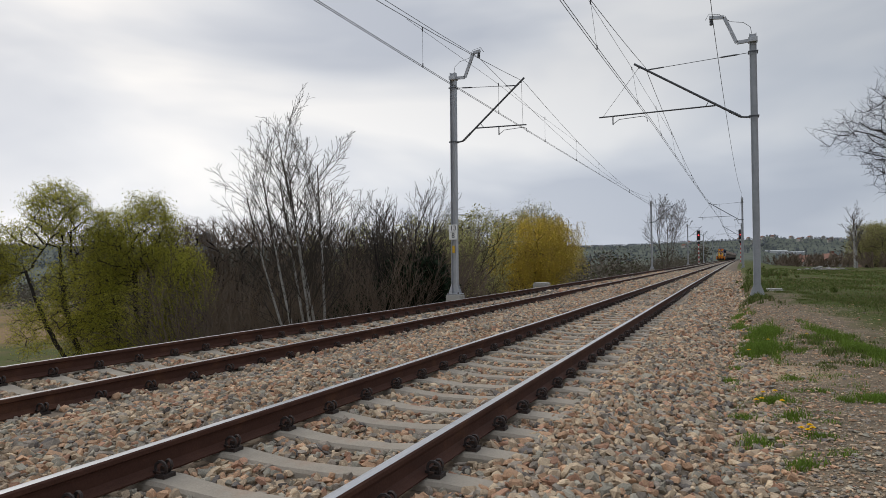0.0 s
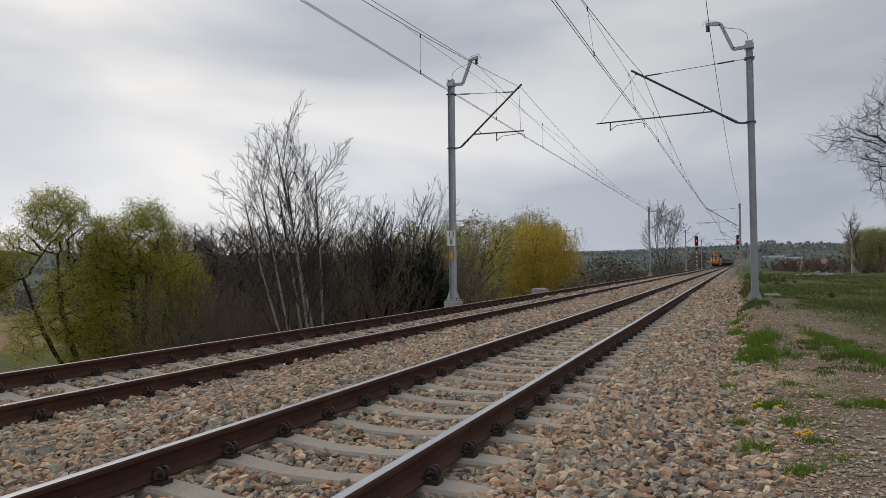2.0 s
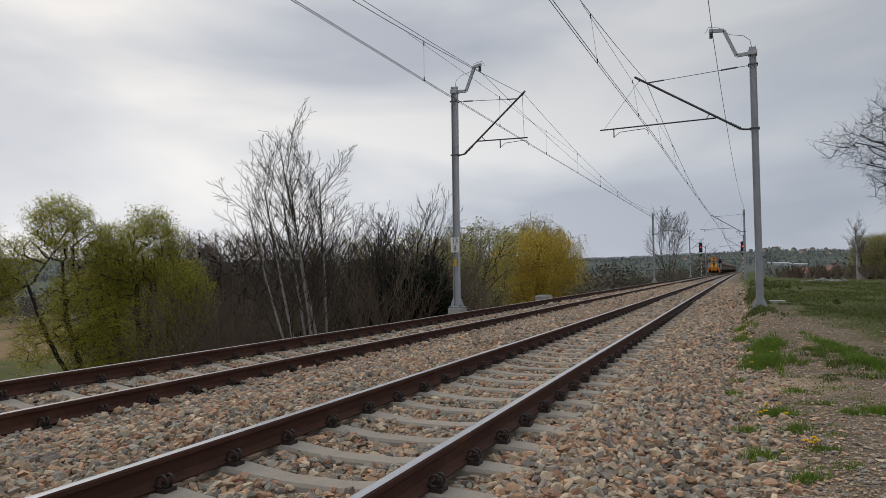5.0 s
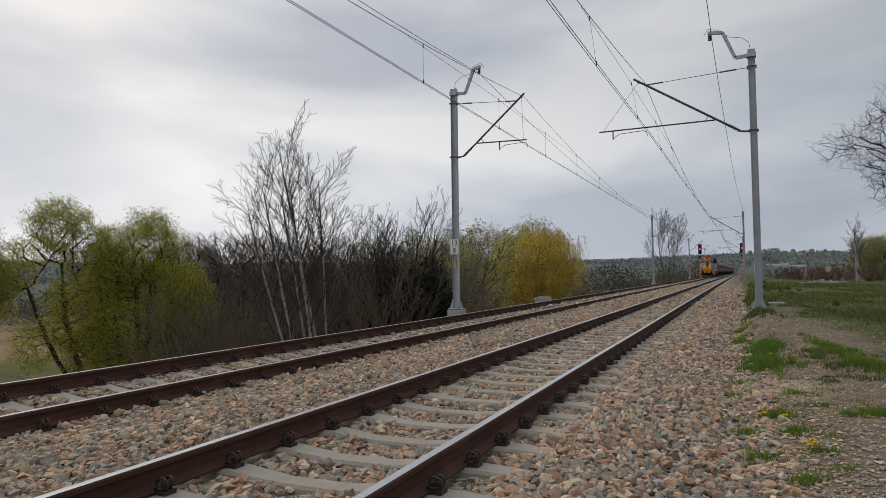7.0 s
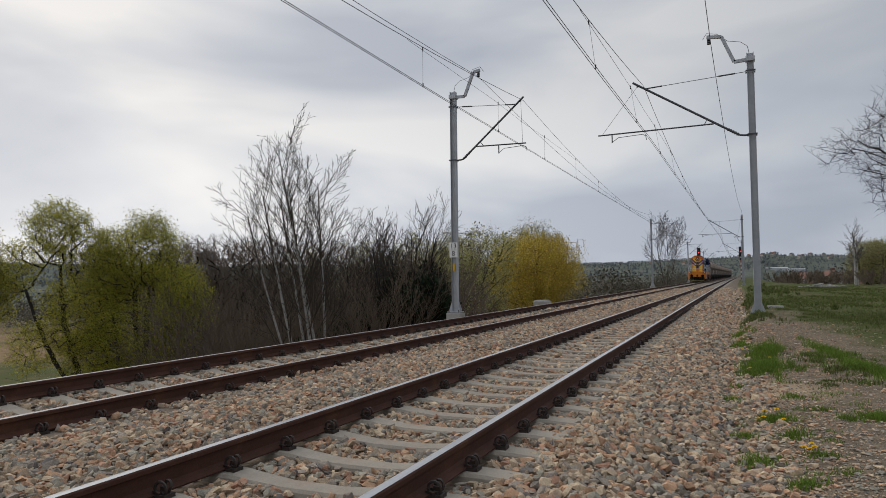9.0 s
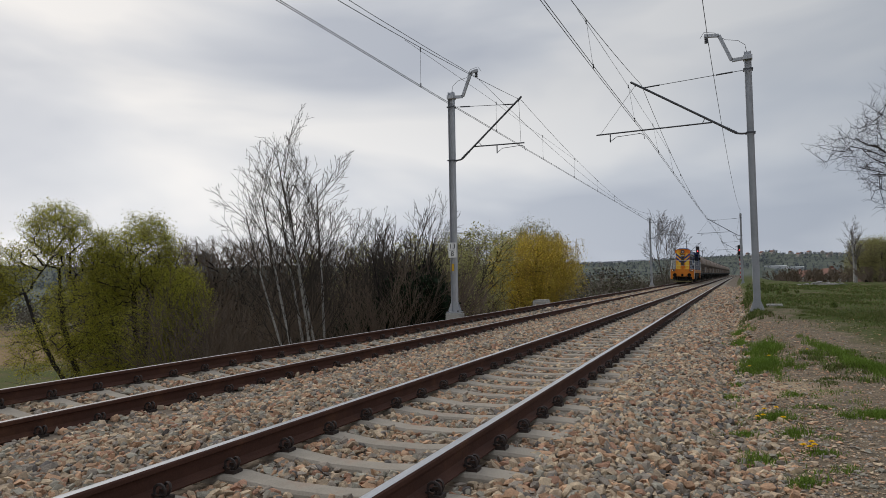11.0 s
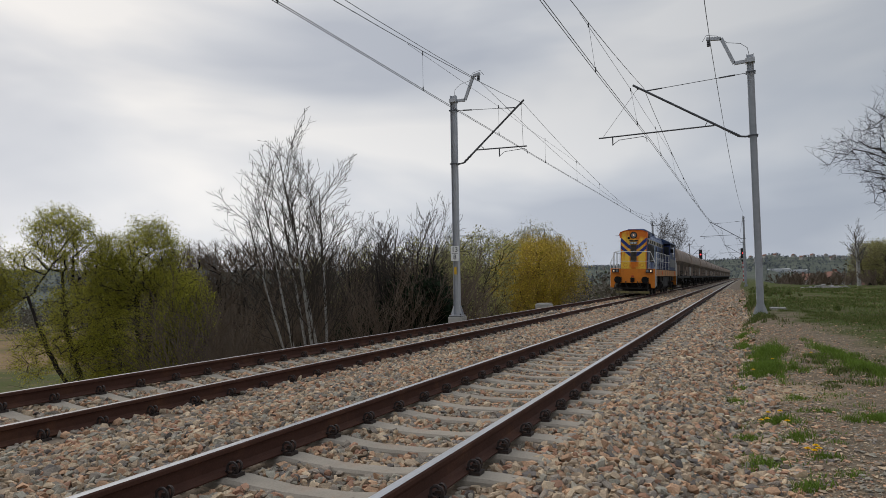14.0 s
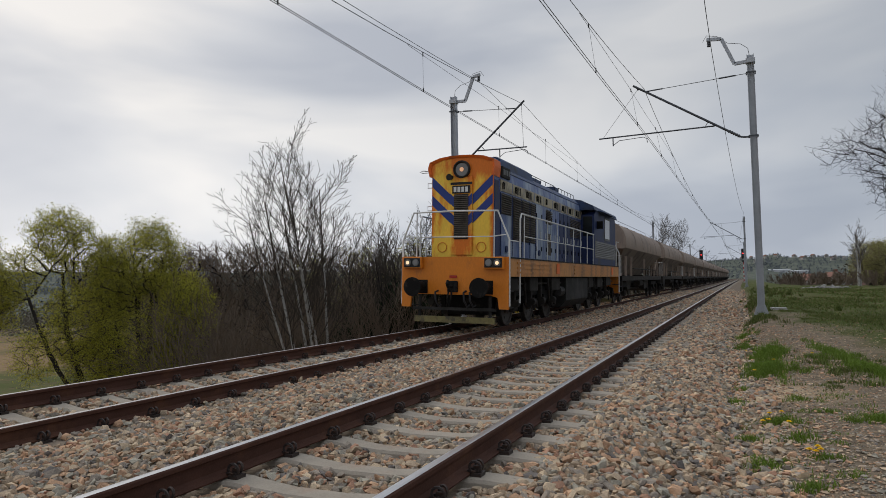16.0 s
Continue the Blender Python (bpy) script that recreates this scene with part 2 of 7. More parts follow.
def raw_mesh(name, verts, faces, mat):
    """A mesh from arrays; all faces with the same number of corners."""
    me = bpy.data.meshes.new(name)
    verts, faces = np.asarray(verts, np.float32), np.asarray(faces, np.int32)
    k = faces.shape[1]
    me.vertices.add(len(verts))
    me.vertices.foreach_set("co", verts.ravel())
    me.loops.add(faces.size)
    me.loops.foreach_set("vertex_index", faces.ravel())
    me.polygons.add(len(faces))
    me.polygons.foreach_set("loop_start", np.arange(0, faces.size, k, dtype=np.int32))
    me.polygons.foreach_set("use_smooth", np.zeros(len(faces), bool))
    me.update(calc_edges=True)
    me.materials.append(mat)
    return me


# ---- the plan: the line runs along y and bends slightly to the right far off ----
NEAR, FAR = 0.0, -4.0
CANT = 0.05


def bend(y):
    s = np.maximum(0.0, np.asarray(y, float) - 4.0)
    return 0.0072 * s * s / (s + 14.0) + 1.78e-5 * s * s


GRADE = 0.0034


def rise(y):
    """The line climbs gently away from the camera."""
    return GRADE * np.clip(np.asarray(y, float) - 10.0, 0.0, 520.0)


def bent(x, y):
    return float(x + bend(y))


# ---- ground: one sheet, embankment, valley and far hills ----
def smooth(a, b, t):
    t = np.clip((np.asarray(t, float) - a) / (b - a), 0, 1)
    return t * t * (3 - 2 * t)


def ground_z(x, y):
    """Height of the earth: the trackbed, its slope to the valley, the grassy shelf beside it, and hills beyond."""
    x, y = np.asarray(x, float), np.asarray(y, float)
    u = x - bend(y)
    z = np.full(np.broadcast(u, y).shape, -0.42) + rise(y) * smooth(60, 12, np.abs(u))
    z = z + 0.10 * smooth(2.2, 3.4, u) + 0.03 * np.sin(u * 2.3 + 0.6 * y) * smooth(2.6, 3.4, u)
    z = z + 0.36 * smooth(5, 22, y) * smooth(2.4, 3.2, u)
    # shelf to the right ends, and the land falls away
    z = z - 7.0 * smooth(12 + 0.06 * np.abs(y), 45 + 0.1 * np.abs(y), u) - 5.0 * smooth(70, 160, y) * smooth(5, 22, u)
    # left: ballast shoulder, then the bank down to the meadow
    z = z - 6.2 * smooth(-6.4, -17.5, u)
    r = np.hypot(x, y)
    z = z - 4.0 * smooth(60, 260, r) * smooth(8, 40, np.abs(u))
    hill = 78 * smooth(500, 3000, r) + 7 * np.sin(x * 0.0023 + 1.0) * smooth(900, 2600, r) + 4 * np.sin(x * 0.0071 + y * 0.003) * smooth(900, 2600, r)
    z = z + hill + 0.12 * np.sin(x * 0.7) * np.sin(y * 0.53) * smooth(10, 20, np.abs(u))
    return z


def axis_steps(stops):
    out = []
    for (a, da), (b, db) in zip(stops, stops[1:]):
        t = a
        while t < b - 1e-6:
            out.append(t)
            t += da + (db - da) * (t - a) / (b - a)
    return np.array(out + [stops[-1][0]])


def build_ground():
    xs = axis_steps([(-4300, 200), (-300, 20), (-60, 2.5), (-18, 0.8), (-7, 0.35), (2, 0.18), (6, 0.18), (14, 0.6), (60, 3), (300, 22), (4300, 200)])
    ys = axis_steps([(-300, 40), (-30, 4), (-3, 0.35), (12, 0.3), (40, 0.9), (120, 4), (400, 22), (4300, 180)])
    gx, gy = np.meshgrid(xs, ys)
    gz = ground_z(gx, gy)
    nx, ny = len(xs), len(ys)
    idx = np.arange(nx * ny).reshape(ny, nx)
    faces = np.stack([idx[:-1, :-1], idx[:-1, 1:], idx[1:, 1:], idx[1:, :-1]], -1).reshape(-1, 4)
    me = raw_mesh("ground", np.stack([gx, gy, gz], -1).reshape(-1, 3), faces, ground_material())
    me.polygons.foreach_set("use_smooth", np.ones(len(faces), bool))
    tagged(new("ground", me), "dry earth and spring grass beside the line, falling to a valley", "ground", kind="structure")


def ground_material():
    m = bpy.data.materials.new("earth_and_grass")
    m.use_nodes = True
    nt = m.node_tree
    b = nt.nodes["Principled BSDF"]
    b.inputs["Roughness"].default_value = 0.95
    b.inputs["Specular IOR Level"].default_value = 0.03
    geo = nt.nodes.new("ShaderNodeNewGeometry")
    sep = nt.nodes.new("ShaderNodeSeparateXYZ")
    nt.links.new(geo.outputs["Position"], sep.inputs[0])

    def noise_of(scale, detail=6.0):
        n = node(nt, "ShaderNodeTexNoise", Scale=scale, Detail=detail, Roughness=0.65)
        nt.links.new(geo.outputs["Position"], n.inputs["Vector"])
        return n.outputs["Fac"]

    def step(src, a, b_):
        r = node(nt, "ShaderNodeMapRange")
        r.inputs["From Min"].default_value, r.inputs["From Max"].default_value = a, b_
        nt.links.new(src, r.inputs["Value"])
        return r.outputs[0]

    def arith(op, a, b_):
        n = nt.nodes.new("ShaderNodeMath")
        n.operation = op
        for i, v in enumerate((a, b_)):
            if isinstance(v, (int, float)):
                n.inputs[i].default_value = v
            else:
                nt.links.new(v, n.inputs[i])
        return n.outputs[0]

    def blend(fac, a, b_):
        mx = nt.nodes.new("ShaderNodeMix")
        mx.data_type = "RGBA"
        nt.links.new(fac, mx.inputs["Factor"])
        for k, v in (("A", a), ("B", b_)):
            if isinstance(v, tuple):
                mx.inputs[k].default_value = (*v, 1)
            else:
                nt.links.new(v, mx.inputs[k])
        return mx.outputs["Result"]

    fine, mid, coarse = noise_of(38), noise_of(5.5), noise_of(0.8)
    dirt = blend(step(mid, 0.42, 0.66), (0.150, 0.118, 0.084), (0.255, 0.200, 0.140))
    dirt = blend(step(noise_of(90, 3), 0.5, 0.75), dirt, (0.070, 0.057, 0.043))
    dirt = blend(step(noise_of(55, 2), 0.62, 0.72), dirt, (0.30, 0.26, 0.21))
    spot = nt.nodes.new("ShaderNodeVectorMath")
    spot.operation = "DISTANCE"
    spot.inputs[1].default_value = (2.75, 5.9, -0.35)
    nt.links.new(geo.outputs["Position"], spot.inputs[0])
    sandy = step(arith("ADD", spot.outputs["Value"], arith("MULTIPLY", mid, 1.2)), 1.7, 0.9)
    dirt = blend(sandy, dirt, (0.40, 0.305, 0.195))
    grass = blend(step(fine, 0.35, 0.7), (0.045, 0.062, 0.018), (0.090, 0.108, 0.034))
    grass = blend(step(mid, 0.50, 0.74), grass, (0.140, 0.115, 0.065))
    grass = blend(step(noise_of(0.4), 0.52, 0.64), grass, (0.125, 0.098, 0.060))
    dry = blend(step(mid, 0.35, 0.7), (0.20, 0.135, 0.072), (0.29, 0.205, 0.115))
    # grass closes up away from the bare path
    g = arith("ADD", step(sep.outputs["X"], 3.7, 6.2), arith("MULTIPLY", step(sep.outputs["Y"], 11, 22), 0.65))
    g = arith("MULTIPLY", g, step(sep.outputs["X"], 2.7, 3.4))
    g = step(arith("ADD", arith("MULTIPLY", g, 0.8), arith("SUBTRACT", coarse, 0.5)), 0.26, 0.5)
    col = blend(g, dirt, grass)
    left = step(sep.outputs["X"], -6.5, -10.5)
    bank = blend(step(noise_of(0.05), 0.47, 0.56), dry, (0.085, 0.095, 0.035))
    bank = blend(step(coarse, 0.5, 0.7), bank, (0.13, 0.10, 0.06))
    col = blend(left, col, bank)
    dist = nt.nodes.new("ShaderNodeVectorMath")
    dist.operation = "LENGTH"
    nt.links.new(geo.outputs["Position"], dist.inputs[0])
    farland = blend(step(noise_of(0.012, 8), 0.42, 0.56), (0.075, 0.085, 0.07), (0.12, 0.13, 0.105))
    farland = blend(step(noise_of(0.03, 8), 0.55, 0.7), farland, (0.06, 0.07, 0.07))
    col = blend(step(dist.outputs["Value"], 130, 420), col, farland)
    nt.links.new(col, b.inputs["Base Color"])
    bp = node(nt, "ShaderNodeBump", Strength=0.7, Distance=0.03)
    nt.links.new(arith("ADD", fine, mid), bp.inputs["Height"])
    nt.links.new(bp.outputs[0], b.inputs["Normal"])
    return m


build_ground()


# ---- ballast ----
def bed_z(u):
    """Surface of the crushed stone across the line, from the middle of the near track."""
    u = np.asarray(u, float)
    z = np.full(u.shape, -0.235)
    z = z - 0.04 * smooth(0.35, 0.0, np.abs(np.abs(u + 2.0) - 2.0)) + 0.035 * smooth(0.7, 0.1, np.abs(u + 2.0))
    z = z + 0.03 * smooth(1.0, 1.35, u) - 0.29 * smooth(1.5, 2.85, u) - 1.15 * smooth(-5.6, -7.7, u)
    return z


def build_bed():
    us = np.concatenate([np.linspace(-8.2, -5.4, 10), np.linspace(-5.2, 1.4, 34), np.linspace(1.5, 3.0, 9)])
    ys = axis_steps([(-14, 0.5), (30, 0.5), (120, 3), (520, 10)])
    gu, gy = np.meshgrid(us, ys)
    gx = gu + bend(gy)
    gz = bed_z(gu) + rise(gy) + 0.012 * np.sin(gu * 17 + gy * 5) * np.sin(gy * 13)
    nx, ny = len(us), len(ys)
    idx = np.arange(nx * ny).reshape(ny, nx)
    faces = np.stack([idx[:-1, :-1], idx[:-1, 1:], idx[1:, 1:], idx[1:, :-1]], -1).reshape(-1, 4)
    me = raw_mesh("trackbed", np.stack([gx, gy, gz], -1).reshape(-1, 3), faces, M["bed"])
    me.polygons.foreach_set("use_smooth", np.ones(len(faces), bool))
    tagged(new("trackbed", me), "bed of crushed pinkish grey stone under both tracks", "trackbed", kind="structure")


SLEEPER_STEP = 0.6
FAR_PHASE = 0.43


def stone_forms(n, rng, corners=10):
    """Broken stones: the hulls of a few corners each, with flat faces and sharp edges."""
    forms, tris = [], []
    while len(forms) < n:
        pts = []
        while len(pts) < corners:
            cand = rng.normal(size=(8, 3))
            cand /= np.linalg.norm(cand, axis=1, keepdims=True)
            pts.append(max(cand, key=lambda c: min([np.linalg.norm(c - p) for p in pts] or [1])))
        bm = bmesh.new()
        for p in pts:
            bm.verts.new(p)
        bmesh.ops.convex_hull(bm, input=list(bm.verts))
        bmesh.ops.recalc_face_normals(bm, faces=bm.faces)
        bm.verts.ensure_lookup_table()
        v = np.array([q.co[:] for q in bm.verts])
        t = np.array([[q.index for q in f.verts] for f in bm.faces])
        bm.free()
        if len(v) == corners and t.shape == (2 * corners - 4, 3):
            forms.append(v * np.array((1.28, 0.95, 0.66)) * rng.uniform(0.8, 1.2, 3))
            tris.append(t)
    return np.array(forms), np.array(tris)


def scatter_stones(name, label, x0, x1, y0, y1, step, radius, seed, coarse=False):
    rng = np.random.default_rng(seed)
    forms, tris = stone_forms(24, rng, 8 if coarse else 10)
    nx, ny = int((x1 - x0) / step), int((y1 - y0) / step)
    gu, gy = np.meshgrid(x0 + (np.arange(nx) + 0.5) * step, y0 + (np.arange(ny) + 0.5) * step)
    u = (gu + rng.uniform(-0.5, 0.5, gu.shape) * step).ravel()
    y = (gy + rng.uniform(-0.5, 0.5, gy.shape) * step).ravel()
    # keep sleepers and rails clear
    keep = np.ones(len(u), bool)
    for c, ph in ((NEAR, 0.0), (FAR, FAR_PHASE)):
        d = np.abs((y - ph + SLEEPER_STEP / 2) % SLEEPER_STEP - SLEEPER_STEP / 2)
        across = np.abs(u - c)
        keep &= ~((across < np.where(np.abs(u) < 2, 1.13, 1.2) + 0.08 * np.sin(y * 9)) & (d < 0.112))
        keep &= ~(np.abs(across - 0.75) < 0.095)
    # the camera's own side: stones thin out on the shoulder
    keep &= (u < 2.05) | (rng.uniform(size=len(u)) < np.clip(1.15 - (u - 2.05) * 1.1, 0.06, 1))
    u, y = u[keep], y[keep]
    n = len(u)
    size = radius * np.exp(rng.normal(0, 0.26, n)).clip(0.55, 1.7)
    lift = rng.uniform(-0.35, 0.75, n) * radius
    foot = np.maximum(bed_z(u) + rise(y), ground_z(u + bend(y), y) - 0.005)
    pos = np.stack([u + bend(y), y, foot + lift], -1)
    q = rng.normal(size=(n, 4))
    q /= np.linalg.norm(q, axis=1, keepdims=True)
    w, a, b, c = q.T
    rot = np.stack([1 - 2 * (b * b + c * c), 2 * (a * b - c * w), 2 * (a * c + b * w), 2 * (a * b + c * w), 1 - 2 * (a * a + c * c), 2 * (b * c - a * w),
                    2 * (a * c - b * w), 2 * (b * c + a * w), 1 - 2 * (a * a + b * b)], -1).reshape(n, 3, 3)
    pick = rng.integers(0, len(forms), n)
    form = forms[pick]
    v = np.einsum("nij,nkj->nki", rot, form) * size[:, None, None]
    v[:, :, 2] *= 0.82
    v += pos[:, None, :]
    k = v.shape[1]
    f = (tris[pick] + (np.arange(n) * k)[:, None, None]).reshape(-1, 3)
    me = raw_mesh(name, v.reshape(-1, 3), f, M["stone"])
    tagged(new(name, me), label, "ballast", kind="stuff")


build_bed()
scatter_stones("ballast_stones", "loose crushed ballast stones, pinkish grey and tan", -5.9, 2.9, -1.8, 7.5, 0.044, 0.034, 3)
scatter_stones("ballast_stones", "loose crushed ballast stones, pinkish grey and tan", -6.3, 2.9, 7.5, 22, 0.066, 0.043, 4)
scatter_stones("ballast_stones", "loose crushed ballast stones, pinkish grey and tan", -6.3, 2.9, -13.5, -1.8, 0.085, 0.055, 6, True)
scatter_stones("ballast_stones", "loose crushed ballast stones, pinkish grey and tan", -6.3, 2.9, 22, 70, 0.13, 0.075, 5, True)


# ---- tracks ----
def rail_profile():
    half = [(0.072, -0.172), (0.074, -0.161), (0.03, -0.147), (0.0105, -0.13), (0.009, -0.07), (0.013, -0.05), (0.0355, -0.037), (0.0365, -0.012), (0.029, -0.002), (0.012, 0.0)]
    return half + [(-x, z) for x, z in reversed(half)]


def rail_mesh(x, z, top):
    prof = rail_profile()
    ys = axis_steps([(-14, 1.5), (40, 2), (150, 8), (520, 12)])
    n = len(prof)
    verts, faces, mats = [], [], []
    for y in ys:
        verts += [(bent(x, y) + p, y, z + q + float(rise(y))) for p, q in prof]
    for i in range(len(ys) - 1):
        for k in range(n):
            a, b = i * n + k, i * n + (k + 1) % n
            faces.append((a, b, b + n, a + n))
            mats.append(1 if 8 <= k <= 10 else 0)
    me = raw_mesh("rail", verts, faces, M["rail"])
    me.materials.append(top)
    me.polygons.foreach_set("material_index", np.array(mats, np.int32))
    me.update()
    return me


def sleeper_mesh():
    """Pre-stressed concrete sleeper: raised rail seats, waisted and dished between them, bevelled flanks."""
    xs = [-1.3, -1.27, -1.0, -0.95, -0.58, -0.45, -0.2, 0.2, 0.45, 0.58, 0.95, 1.0, 1.27, 1.3]
    tops = [-0.215, -0.2, -0.184, -0.182, -0.182, -0.198, -0.218, -0.218, -0.198, -0.182, -0.182, -0.184, -0.2, -0.215]
    wide = [0.1, 0.11, 0.11, 0.11, 0.11, 0.105, 0.095, 0.095, 0.105, 0.11, 0.11, 0.11, 0.11, 0.1]
    bm = bmesh.new()
    loft(bm, [[(x, -w - 0.035, -0.38), (x, -w, t - 0.02), (x, -w + 0.018, t), (x, w - 0.018, t), (x, w, t - 0.02), (x, w + 0.035, -0.38)] for x, t, w in zip(xs, tops, wide)])
    return mesh_of(bm, "sleeper", M["concrete"])


def clip_mesh():
    """Spring clip: two upright coils beside the rail foot on an iron shoulder."""
    bm = bmesh.new()
    for s in (-1, 1):
        ring = [(0.012 * s * math.sin(a * 0.5) + 0.108 + 0.034 * math.cos(a), 0.020 * s + 0.007 * s * a / 3, -0.122 + 0.036 * math.sin(a)) for a in [i * 2 * math.pi / 10 - 2.4 for i in range(11)]]
        tube(bm, ring, 0.0095, 5)
        tube(bm, [(0.105, 0.03 * s, -0.155), (0.075, 0.034 * s, -0.146), (0.052, 0.03 * s, -0.148)], 0.009, 5)
    tube(bm, [(0.118, -0.03, -0.150), (0.122, 0, -0.148), (0.118, 0.03, -0.150)], 0.009, 5)
    box(bm, 0.072, 0.15, -0.045, 0.045, -0.186, -0.158)
    box(bm, 0.085, 0.125, -0.012, 0.012, -0.16, -0.118)
    return mesh_of(bm, "spring_clip", M["clip"], True)


def lump_mesh():
    """The same clip and sleeper where they are far off: few faces."""
    bm = bmesh.new()
    box(bm, 0.06, 0.15, -0.05, 0.05, -0.19, -0.105)
    return mesh_of(bm, "spring_clip", M["clip"])


def build_track(name, cx, phase, top, roll, near_to, label):
    tr = thing(name, label, "railway track", kind="structure")
    for s in (-1, 1):
        part("rail", rail_mesh(cx + 0.75 * s, -roll * (0.5 + 0.5 * s), top), None, tr)
    sl, cl, lump = sleeper_mesh(), clip_mesh(), lump_mesh()
    tilt = math.degrees(math.atan2(roll, 1.5))
    y = phase - 13.8
    rest_v, rest_f, lv, lf = [], [], [], []
    sv = np.array([v.co[:] for v in sl.vertices])
    cv = np.array([v.co[:] for v in lump.vertices])
    while y < 240:
        yaw = -math.degrees(math.atan2(bent(0, y + 0.5) - bent(0, y - 0.5), 1))
        m = pose(bent(cx, y), y, -roll / 2 + float(rise(y)), 0, tilt, yaw)
        if y < 46:
            s_ob = part("sleeper", sl, None, tr, at=m)
            if -2.5 < y < near_to:
                for side in (-1, 1):
                    for flip in (0, 180):
                        part("spring_clip", cl, None, s_ob, at=pose(0.75 * side, 0, 0, 0, 0, flip))
            else:
                for side in (-1, 1):
                    part("spring_clip", lump, None, s_ob, at=pose(0.75 * side, 0, 0))
        else:
            a = np.array(m)
            rest_v.append(sv @ a[:3, :3].T + a[:3, 3])
            for side in (-1, 1):
                b = np.array(m @ pose(0.75 * side, 0, 0))
                lv.append(cv @ b[:3, :3].T + b[:3, 3])
        y += SLEEPER_STEP
    for nm, vs, src, mat in (("far_sleepers", rest_v, sl, M["concrete"]), ("far_clips", lv, lump, M["clip"])):
        quads = [list(p.vertices) for p in src.polygons if len(p.vertices) == 4]
        k = len(src.vertices)
        f = np.concatenate([np.array(quads) + i * k for i in range(len(vs))])
        part(nm, raw_mesh(nm, np.concatenate(vs), f, mat), None, tr, kind="stuff")
    return tr


build_track("near_track", NEAR, 0.0, M["railtop"], 0.0, 15, "railway track of polished steel rails on pale concrete sleepers")
build_track("far_track", FAR, FAR_PHASE, M["railtop_dull"], CANT, 13, "second railway track of rusty rails on pale concrete sleepers")


# ---- overhead line ----
SPAN = 60.0
MAST_Y = 18.62


def h_beam(bm, w, z0, z1, t=0.014):
    a, b, c = w / 2, w / 2 - t, 0.007
    prism(bm, [(-a, -a), (-b, -a), (-b, -c), (b, -c), (b, -a), (a, -a), (a, a), (b, a), (b, c), (-b, c), (-b, a), (-a, a)], "z", z0, z1)


def band(bm, w, z, h=0.05):
    """A clamp round the mast."""
    for s in (-1, 1):
        box(bm, -w / 2 - 0.04, w / 2 + 0.04, s * (w / 2 + 0.012) - 0.008, s * (w / 2 + 0.012) + 0.008, z - h / 2, z + h / 2)
        tube(bm, [(s * (w / 2 + 0.025), -w / 2 - 0.05, z), (s * (w / 2 + 0.025), w / 2 + 0.05, z)], 0.011, 6)


